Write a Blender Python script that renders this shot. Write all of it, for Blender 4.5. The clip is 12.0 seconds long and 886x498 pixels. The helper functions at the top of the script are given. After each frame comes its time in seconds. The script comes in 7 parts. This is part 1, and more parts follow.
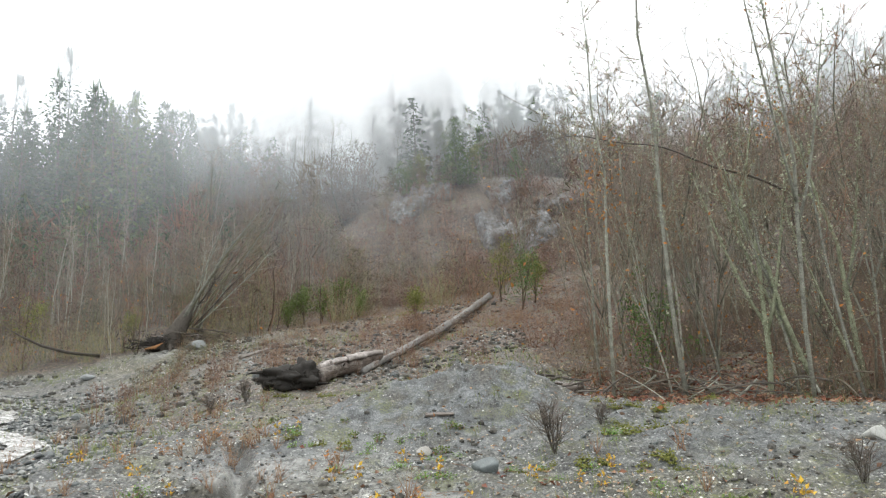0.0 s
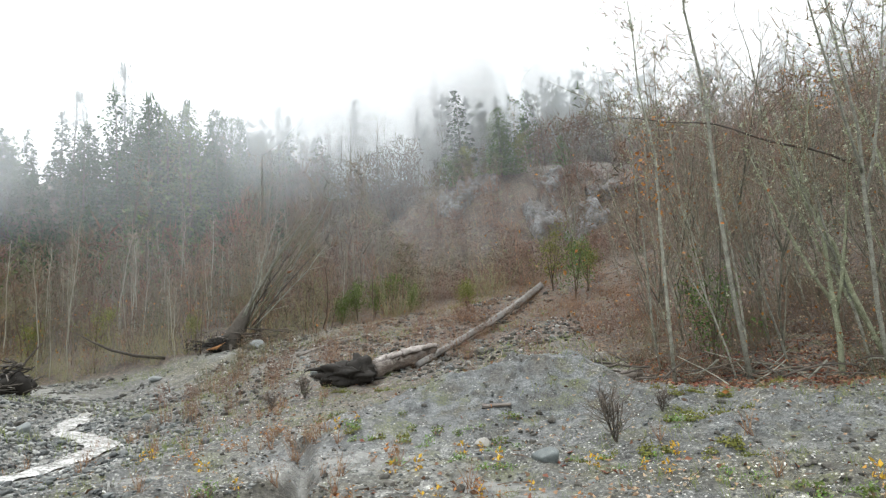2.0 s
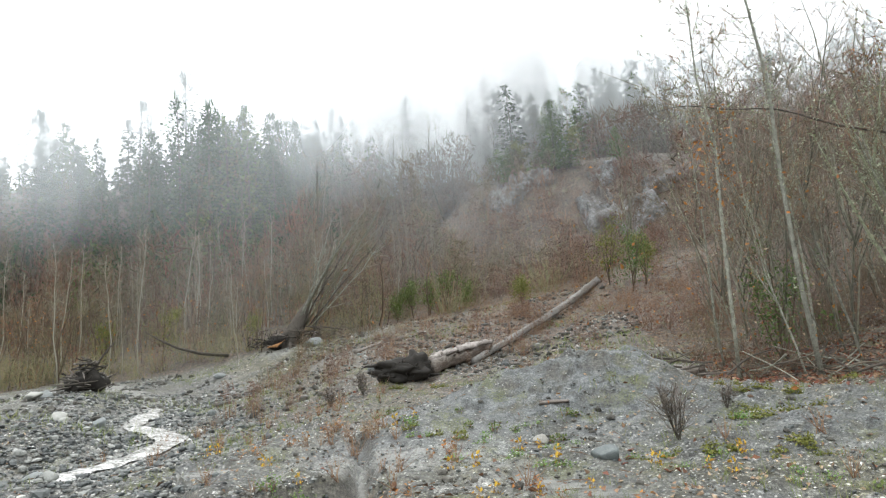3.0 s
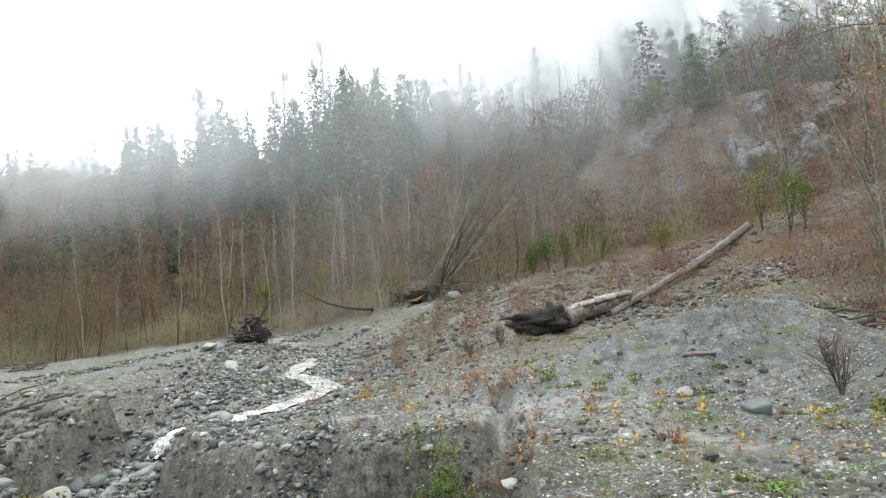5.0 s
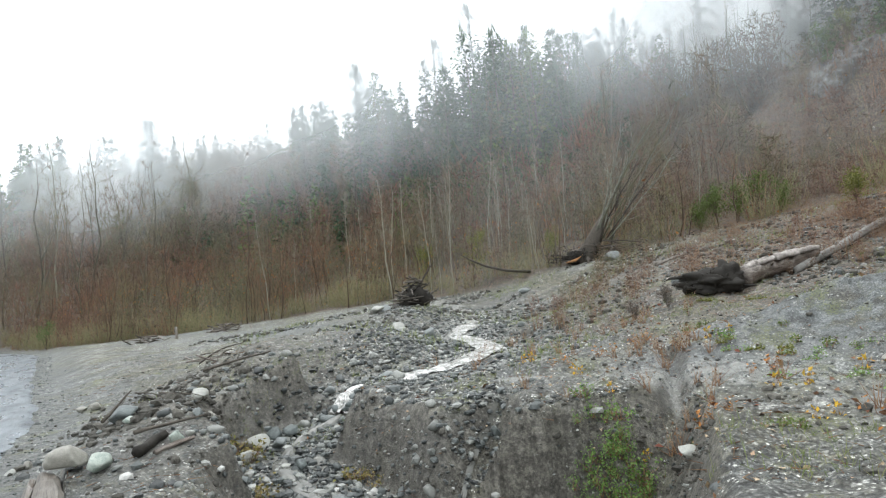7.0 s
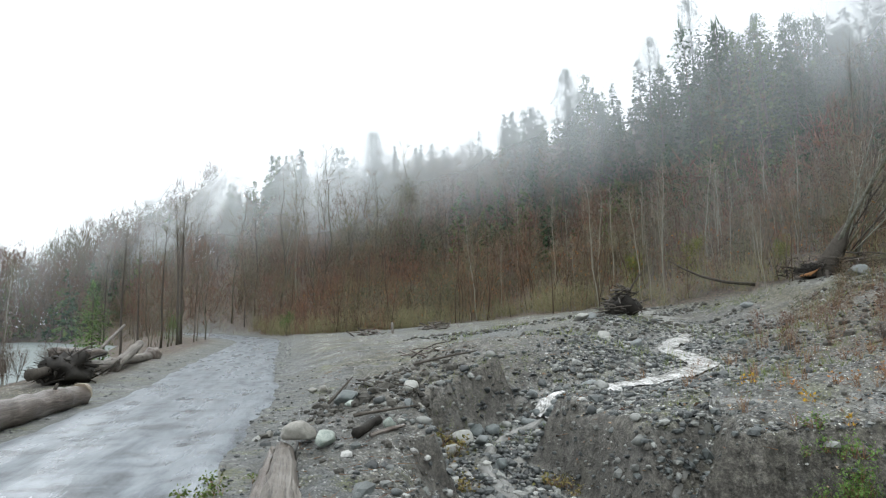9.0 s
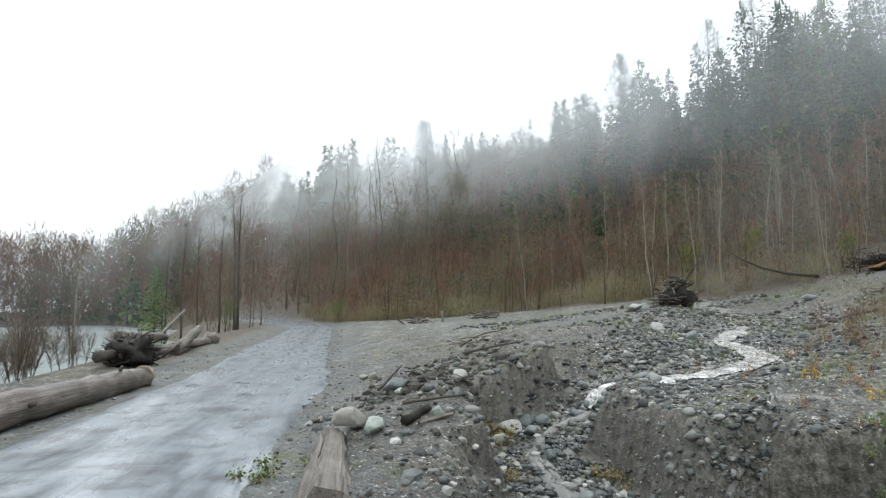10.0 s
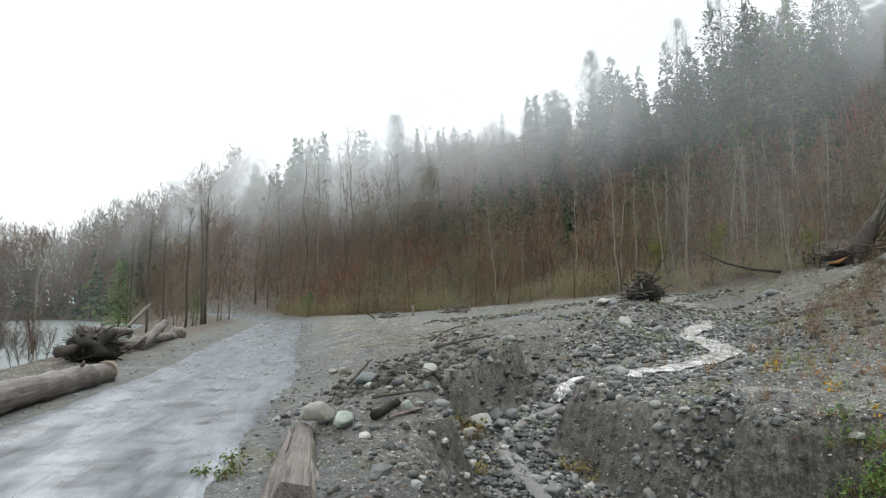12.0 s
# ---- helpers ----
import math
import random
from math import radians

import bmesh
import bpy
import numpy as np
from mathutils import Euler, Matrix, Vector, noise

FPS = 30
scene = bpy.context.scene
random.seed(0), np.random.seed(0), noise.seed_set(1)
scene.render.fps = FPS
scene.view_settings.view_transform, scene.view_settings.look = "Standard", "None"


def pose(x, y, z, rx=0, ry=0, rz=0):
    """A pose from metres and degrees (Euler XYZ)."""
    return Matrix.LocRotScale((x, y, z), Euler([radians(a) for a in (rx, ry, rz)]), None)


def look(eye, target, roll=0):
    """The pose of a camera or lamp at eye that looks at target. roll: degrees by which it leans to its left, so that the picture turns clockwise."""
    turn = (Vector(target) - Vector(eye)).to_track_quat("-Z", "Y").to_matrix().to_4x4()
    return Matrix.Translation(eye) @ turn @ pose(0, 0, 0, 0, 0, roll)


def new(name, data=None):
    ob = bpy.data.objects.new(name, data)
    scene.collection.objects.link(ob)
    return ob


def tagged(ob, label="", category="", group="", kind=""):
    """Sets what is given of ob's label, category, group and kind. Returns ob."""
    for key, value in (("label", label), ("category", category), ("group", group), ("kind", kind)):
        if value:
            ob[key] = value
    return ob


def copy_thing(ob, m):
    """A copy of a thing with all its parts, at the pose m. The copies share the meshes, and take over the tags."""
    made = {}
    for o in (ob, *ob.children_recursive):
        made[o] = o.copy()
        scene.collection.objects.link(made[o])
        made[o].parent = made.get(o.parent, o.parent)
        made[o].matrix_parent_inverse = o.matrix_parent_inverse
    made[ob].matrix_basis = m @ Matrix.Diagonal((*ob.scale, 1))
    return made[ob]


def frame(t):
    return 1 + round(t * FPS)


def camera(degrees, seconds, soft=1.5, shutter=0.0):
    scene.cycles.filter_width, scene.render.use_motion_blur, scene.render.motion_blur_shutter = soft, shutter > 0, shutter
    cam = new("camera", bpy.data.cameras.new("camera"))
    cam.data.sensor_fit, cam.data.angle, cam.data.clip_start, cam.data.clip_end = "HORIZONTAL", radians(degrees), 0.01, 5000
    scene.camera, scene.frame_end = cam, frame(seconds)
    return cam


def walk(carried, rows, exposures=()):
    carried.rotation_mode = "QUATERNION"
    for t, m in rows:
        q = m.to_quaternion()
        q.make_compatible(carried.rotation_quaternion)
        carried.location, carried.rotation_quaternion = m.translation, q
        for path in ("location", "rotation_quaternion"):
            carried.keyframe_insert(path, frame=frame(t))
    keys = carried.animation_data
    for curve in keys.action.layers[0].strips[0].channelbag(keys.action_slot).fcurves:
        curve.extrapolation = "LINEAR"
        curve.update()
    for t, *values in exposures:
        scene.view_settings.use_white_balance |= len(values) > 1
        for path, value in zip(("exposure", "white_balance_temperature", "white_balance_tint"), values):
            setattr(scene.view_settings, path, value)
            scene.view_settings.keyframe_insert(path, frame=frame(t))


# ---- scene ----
# ---- camera, held by someone who stands and turns ----
EYE = (0.0, 0.0, 1.7)
cam = camera(68.9, 12.0, soft=1.25)
# seconds, tilt, lean, turn, sway of the standing carrier
TURNS = (
    (0.0, 100.68, 1.80, -0.00, 0.000, 0.000, 0.000),
    (0.5, 100.57, 2.31, 0.82, -0.000, 0.018, -0.006),
    (1.0, 100.53, 2.63, 1.37, -0.006, 0.022, -0.011),
    (1.5, 100.46, 3.02, 2.48, -0.008, 0.027, -0.011),
    (2.0, 100.26, 3.51, 4.72, -0.019, 0.036, -0.014),
    (2.5, 100.30, 3.67, 7.12, -0.027, 0.040, -0.007),
    (3.0, 100.24, 3.74, 9.58, -0.024, 0.049, -0.010),
    (4.8, 97.30, 3.80, 19.69, -0.011, 0.043, -0.027),
    (5.0, 96.96, 4.02, 21.69, 0.014, 0.052, -0.029),
    (5.5, 95.82, 4.29, 26.06, 0.031, 0.058, -0.035),
    (6.0, 94.20, 4.14, 30.18, -0.005, 0.057, -0.034),
    (6.5, 93.68, 4.49, 33.40, -0.072, 0.040, -0.022),
    (6.7, 94.07, 4.58, 33.94, -0.108, 0.042, -0.017),
    (8.5, 96.20, 2.61, 49.76, -0.071, 0.055, -0.011),
    (9.0, 96.08, 1.47, 53.39, -0.075, 0.037, -0.027),
    (9.5, 95.55, 1.00, 56.48, -0.071, 0.049, -0.021),
    (10.0, 95.17, 0.80, 57.80, -0.072, 0.054, -0.016),
    (10.5, 95.02, 0.33, 57.64, -0.060, 0.058, -0.012),
    (11.0, 94.85, 0.63, 56.37, -0.061, 0.053, -0.013),
    (11.5, 94.72, 0.57, 55.34, -0.076, 0.065, -0.025),
    (12.0, 94.65, 0.73, 55.23, -0.090, 0.077, -0.023),
)
walk(cam, [(t, pose(EYE[0] + x, EYE[1] + y, EYE[2] + z, a, b, c)) for t, a, b, c, x, y, z in TURNS],
     exposures=((0, 0.38, 6520, 10), (3.0, 0.4, 6450, 9), (5.5, 0.46, 6400, 8), (6.7, 0.36, 6350, 8), (8.5, 0.03, 6250, 8), (10.5, -0.05, 6300, 8), (12.0, -0.12, 6450, 9)))

# ---- overcast daylight ----
world = bpy.data.worlds.new("overcast_sky")
scene.world = world
world.use_nodes = True
wn = world.node_tree
wn.nodes.clear()
sky = wn.nodes.new("ShaderNodeTexSky")
sky.sky_type, sky.sun_disc = "NISHITA", False
sky.sun_elevation, sky.sun_rotation = radians(80), radians(-34)
clear = wn.nodes.new("ShaderNodeBackground")
clear.inputs["Strength"].default_value = 0.1
wn.links.new(sky.outputs[0], clear.inputs["Color"])
cloud = wn.nodes.new("ShaderNodeBackground")
cloud.inputs["Color"].default_value = (0.965, 0.987, 1.0, 1)
cloud.inputs["Strength"].default_value = 1.6
cover = wn.nodes.new("ShaderNodeMixShader")
cover.inputs[0].default_value = 0.93
wn.links.new(clear.outputs[0], cover.inputs[1])
wn.links.new(cloud.outputs[0], cover.inputs[2])
wout = wn.nodes.new("ShaderNodeOutputWorld")
wn.links.new(cover.outputs[0], wout.inputs[0])

sun = new("sun", bpy.data.lights.new("sun", "SUN"))
sun.data.energy, sun.data.angle, sun.data.color = 1.1, radians(50), (1.0, 0.98, 0.95)
sun.matrix_world = look((0, 0, 60), (6, -9, 0))

# ---- materials ----


def mat(name):
    m = bpy.data.materials.new(name)
    m.use_nodes = True
    nt = m.node_tree
    b = nt.nodes["Principled BSDF"]
    return m, nt, b


def node(nt, kind, **vals):
    n = nt.nodes.new(kind)
    for k, v in vals.items():
        n.inputs[k.replace("_", " ")].default_value = v
    return n


def ramp(nt, src, stops):
    r = nt.nodes.new("ShaderNodeValToRGB")
    e = r.color_ramp.elements
    while len(e) < len(stops):
        e.new(0.5)
    for el, (p, c) in zip(e, stops):
        el.position, el.color = p, (c if len(c) == 4 else (*c, 1))
    nt.links.new(src, r.inputs[0])
    return r.outputs[0]


def grey(a):
    return (a, a, a, 1)


def blend(nt, fac, a, b, how="MIX"):
    m = nt.nodes.new("ShaderNodeMix")
    m.data_type, m.blend_type = "RGBA", how
    for sock, v in ((m.inputs[0], fac), (m.inputs[6], a), (m.inputs[7], b)):
        if isinstance(v, bpy.types.NodeSocket):
            nt.links.new(v, sock)
        else:
            sock.default_value = v if not isinstance(v, tuple) or len(v) == 4 else (*v, 1)
    return m.outputs[2]


def maths(nt, op, a, b=0.0):
    m = nt.nodes.new("ShaderNodeMath")
    m.operation = op
    for sock, v in zip(m.inputs, (a, b)):
        if isinstance(v, bpy.types.NodeSocket):
            nt.links.new(v, sock)
        else:
            sock.default_value = v
    return m.outputs[0]


def noise_of(nt, scale, detail=4.0, rough=0.55, co=None, dims="3D"):
    n = node(nt, "ShaderNodeTexNoise", Scale=scale, Detail=detail, Roughness=rough)
    if co is None:
        co = nt.nodes.new("ShaderNodeTexCoord").outputs["Object"]
    nt.links.new(co, n.inputs["Vector"])
    return n.outputs["Fac"]


def bump(nt, b, height, strength=0.5, distance=0.02):
    n = node(nt, "ShaderNodeBump", Strength=strength, Distance=distance)
    nt.links.new(height, n.inputs["Height"])
    nt.links.new(n.outputs[0], b.inputs["Normal"])


def simple(name, dark, light, scale=6.0, rough=0.8, island=0.0, per_object=0.0, bump_d=0.01, sheen=0.3):
    """Grain at two scales between two colours; island or per_object: how far each piece strays."""
    m, nt, b = mat(name)
    f = blend(nt, 0.5, noise_of(nt, scale), noise_of(nt, scale * 7, 3))
    c = ramp(nt, f, [(0.3, dark), (0.7, light)])
    if island:
        g = nt.nodes.new("ShaderNodeNewGeometry").outputs["Random Per Island"]
        c = blend(nt, 1.0, c, ramp(nt, g, [(0.0, grey(1 - island)), (1.0, grey(1 + island))]), "MULTIPLY")
    if per_object:
        g = nt.nodes.new("ShaderNodeObjectInfo").outputs["Random"]
        c = blend(nt, 1.0, c, ramp(nt, g, [(0.0, grey(1 - per_object)), (1.0, grey(1 + per_object))]), "MULTIPLY")
    nt.links.new(c, b.inputs["Base Color"])
    b.inputs["Roughness"].default_value = rough
    b.inputs["Specular IOR Level"].default_value = sheen
    if bump_d:
        bump(nt, b, f, 0.7, bump_d)
    return m


def island_mix(name, colours, rough=0.8, translucent=0.0):
    """Each separate piece takes one of the colours."""
    m, nt, b = mat(name)
    g = nt.nodes.new("ShaderNodeNewGeometry").outputs["Random Per Island"]
    n = len(colours)
    c = ramp(nt, g, [(i / max(1, n - 1), col) for i, col in enumerate(colours)])
    f = noise_of(nt, 40.0, 2)
    c = blend(nt, 1.0, c, ramp(nt, f, [(0.3, grey(0.75)), (0.7, grey(1.2))]), "MULTIPLY")
    nt.links.new(c, b.inputs["Base Color"])
    b.inputs["Roughness"].default_value = rough
    b.inputs["Specular IOR Level"].default_value = 0.3
    return m


def patchy(name, one, two, size=0.16):
    """Pieces of one set of colours, giving way to the other set in broad patches."""
    m, nt, b = mat(name)
    g = nt.nodes.new("ShaderNodeNewGeometry").outputs["Random Per Island"]
    a = ramp(nt, g, [(i / (len(one) - 1), c) for i, c in enumerate(one)])
    c = ramp(nt, g, [(i / (len(two) - 1), c) for i, c in enumerate(two)])
    c = blend(nt, ramp(nt, noise_of(nt, size, 3, 0.6), [(0.45, grey(0)), (0.58, grey(1))]), a, c)
    nt.links.new(c, b.inputs["Base Color"])
    b.inputs["Roughness"].default_value = 0.85
    b.inputs["Specular IOR Level"].default_value = 0.3
    return m


M_BARK_PALE = simple("lichen_bark", (0.055, 0.048, 0.038), (0.4, 0.41, 0.34), 7.0, 0.85, per_object=0.25)
M_BARK_DARK = simple("wet_dark_bark", (0.035, 0.03, 0.025), (0.13, 0.115, 0.095), 6.0, 0.8, per_object=0.2)
M_BARK_SAP = island_mix("sapling_bark", [(0.07, 0.045, 0.034), (0.1, 0.07, 0.05), (0.085, 0.065, 0.045), (0.16, 0.13, 0.095)], 0.85)
M_BARK_MOSS = island_mix("mossy_bark", [(0.08, 0.072, 0.05), (0.12, 0.112, 0.078), (0.07, 0.058, 0.047), (0.19, 0.185, 0.14)], 0.85)
M_BARK_LICHEN = simple("lichened_bark", (0.05, 0.043, 0.035), (0.31, 0.31, 0.24), 8.0, 0.9, island=0.4)
M_TWIG_WOOD = island_mix("red_brown_twigs", [(0.12, 0.085, 0.072), (0.2, 0.145, 0.12), (0.17, 0.14, 0.115), (0.26, 0.2, 0.165)], 0.85)
M_BARK_POLE = island_mix("pale_lichen_bark", [(0.21, 0.2, 0.155), (0.31, 0.3, 0.24), (0.15, 0.135, 0.1)], 0.85)
M_TWIG_RED = patchy("reddish_twigs", [(0.11, 0.055, 0.036), (0.19, 0.097, 0.058), (0.15, 0.1, 0.066), (0.25, 0.115, 0.062), (0.17, 0.13, 0.085)], [(0.1, 0.092, 0.05), (0.17, 0.16, 0.08), (0.14, 0.12, 0.072)])
M_SCRUB = patchy("scrub_twigs", [(0.085, 0.05, 0.038), (0.15, 0.085, 0.06), (0.11, 0.075, 0.056), (0.2, 0.1, 0.065)], [(0.075, 0.078, 0.042), (0.12, 0.12, 0.065), (0.1, 0.085, 0.06), (0.15, 0.145, 0.09)], 0.1)
M_TWIG_OLIVE = island_mix("olive_brush", [(0.15, 0.14, 0.075), (0.2, 0.2, 0.09), (0.24, 0.19, 0.12), (0.13, 0.15, 0.065)], 0.85)
M_LICHEN = island_mix("pale_lichen", [(0.3, 0.33, 0.22), (0.42, 0.45, 0.33), (0.22, 0.25, 0.13)], 0.9)
M_TWIG_ALDER = island_mix("alder_twigs", [(0.12, 0.106, 0.08), (0.2, 0.172, 0.13), (0.15, 0.135, 0.1), (0.21, 0.15, 0.11), (0.28, 0.27, 0.21)], 0.85)
M_LEAF_TAN = island_mix("tan_dead_leaves", [(0.3, 0.22, 0.13), (0.42, 0.33, 0.22), (0.25, 0.13, 0.07), (0.5, 0.42, 0.3)], 0.7)
M_TWIG_GREY = patchy("grey_twigs", [(0.1, 0.082, 0.068), (0.16, 0.132, 0.108), (0.13, 0.09, 0.07)], [(0.1, 0.098, 0.062), (0.15, 0.142, 0.09), (0.12, 0.11, 0.08)], 0.07)
M_TWIG_LICHEN = island_mix("lichen_twigs", [(0.13, 0.12, 0.085), (0.24, 0.24, 0.17), (0.11, 0.09, 0.075), (0.16, 0.13, 0.1)], 0.9)
M_NEEDLE = island_mix("fir_needles", [(0.03, 0.064, 0.028), (0.045, 0.095, 0.04), (0.036, 0.08, 0.042), (0.07, 0.115, 0.036)], 0.8)
M_CEDAR = island_mix("cedar_sprays", [(0.055, 0.105, 0.034), (0.095, 0.16, 0.045), (0.135, 0.185, 0.055)], 0.8)
M_CEDAR_FRESH = island_mix("fresh_cedar_sprays", [(0.07, 0.135, 0.035), (0.115, 0.2, 0.05), (0.15, 0.23, 0.065)], 0.7)
M_GREEN = island_mix("green_leaves", [(0.06, 0.1, 0.02), (0.11, 0.16, 0.035), (0.15, 0.19, 0.05)], 0.6)
M_YELLOWGREEN = island_mix("yellow_green_leaves", [(0.13, 0.15, 0.03), (0.2, 0.2, 0.045), (0.1, 0.12, 0.03)], 0.65)
M_YELLOW = island_mix("yellow_leaves", [(0.45, 0.27, 0.02), (0.6, 0.4, 0.04), (0.4, 0.2, 0.03)], 0.6)
M_LITTER = island_mix("fallen_leaves", [(0.12, 0.06, 0.035), (0.2, 0.1, 0.05), (0.16, 0.05, 0.03), (0.26, 0.16, 0.09), (0.09, 0.055, 0.035)], 0.65)
M_LITTER_RED = island_mix("wet_red_leaves", [(0.1, 0.035, 0.022), (0.24, 0.08, 0.045), (0.16, 0.06, 0.035), (0.36, 0.24, 0.15), (0.07, 0.04, 0.03), (0.28, 0.12, 0.06)], 0.5)
M_ORANGE = island_mix("orange_leaves", [(0.35, 0.13, 0.03), (0.42, 0.2, 0.05), (0.25, 0.09, 0.03)], 0.65)
M_DRYSTEM = island_mix("dry_stems", [(0.16, 0.09, 0.055), (0.24, 0.15, 0.08), (0.12, 0.06, 0.045)], 0.85)
M_GRASS = island_mix("wet_grass", [(0.08, 0.12, 0.03), (0.14, 0.18, 0.045), (0.2, 0.2, 0.08)], 0.7)


def wood(name, dark, mid, light, rough):
    """Weathered wood: streaks and cracks along the length of the log (its own x)."""
    m, nt, b = mat(name)
    co = nt.nodes.new("ShaderNodeTexCoord").outputs["Object"]
    mp = nt.nodes.new("ShaderNodeMapping")
    mp.inputs["Scale"].default_value = (0.13, 5.0, 5.0)
    nt.links.new(co, mp.inputs["Vector"])
    streak, patch, fine = noise_of(nt, 2.2, 6, 0.65, mp.outputs[0]), noise_of(nt, 1.7, 5, 0.6, co), noise_of(nt, 9.0, 4, 0.6, mp.outputs[0])
    f = blend(nt, 0.4, streak, patch)
    c = ramp(nt, f, [(0.32, dark), (0.48, mid), (0.66, light)])
    c = blend(nt, 1.0, c, ramp(nt, fine, [(0.36, grey(0.4)), (0.44, grey(0.95)), (0.7, grey(1.1))]), "MULTIPLY")
    nt.links.new(c, b.inputs["Base Color"])
    b.inputs["Roughness"].default_value = rough
    b.inputs["Specular IOR Level"].default_value = 0.5
    bump(nt, b, blend(nt, 0.5, streak, fine), 0.9, 0.03)
    return m


M_WOOD_GREY = wood("weathered_wood", (0.05, 0.042, 0.035), (0.14, 0.122, 0.103), (0.27, 0.25, 0.22), 0.5)
M_WOOD_BROWN = wood("wet_brown_wood", (0.035, 0.026, 0.02), (0.095, 0.072, 0.056), (0.27, 0.24, 0.21), 0.3)
M_WOOD_CUT = simple("sawn_wood", (0.2, 0.165, 0.12), (0.42, 0.37, 0.29), 9.0, 0.6)
M_WOOD_BLACK = simple("rotten_black_wood", (0.008, 0.007, 0.006), (0.03, 0.026, 0.02), 6.0, 0.7)
M_TRUNK = simple("silver_trunk", (0.06, 0.056, 0.05), (0.3, 0.29, 0.27), 5.5, 0.6, sheen=0.5)
M_BARK_FLAKE = simple("flaking_pale_bark", (0.12, 0.105, 0.09), (0.52, 0.48, 0.45), 7.0, 0.7)
M_WOOD_FRESH = simple("torn_fresh_wood", (0.25, 0.12, 0.05), (0.5, 0.27, 0.12), 6.0, 0.7)


def stone_material(name, rough, wet):
    m, nt, b = mat(name)
    g = nt.nodes.new("ShaderNodeNewGeometry").outputs["Random Per Island"]
    o = nt.nodes.new("ShaderNodeObjectInfo").outputs["Random"]
    pick = maths(nt, "FRACT", maths(nt, "ADD", g, o))
    c = ramp(nt, pick, [(0.0, (0.02, 0.023, 0.023)), (0.3, (0.05, 0.057, 0.056)), (0.6, (0.095, 0.108, 0.105)),
                        (0.82, (0.18, 0.186, 0.17)), (0.95, (0.28, 0.29, 0.27)), (1.0, (0.5, 0.5, 0.475))])
    f = blend(nt, 0.5, noise_of(nt, 9.0), noise_of(nt, 70.0, 3))
    c = blend(nt, 1.0, c, ramp(nt, f, [(0.3, grey(0.7)), (0.7, grey(1.25))]), "MULTIPLY")
    nt.links.new(c, b.inputs["Base Color"])
    b.inputs["Roughness"].default_value = rough
    b.inputs["Specular IOR Level"].default_value = wet
    bump(nt, b, f, 0.5, 0.01)
    return m


M_STONE = stone_material("wet_river_stone", 0.4, 0.5)
M_EARTH = simple("dark_damp_earth", (0.028, 0.026, 0.021), (0.115, 0.11, 0.095), 9.0, 0.7, island=0.35)


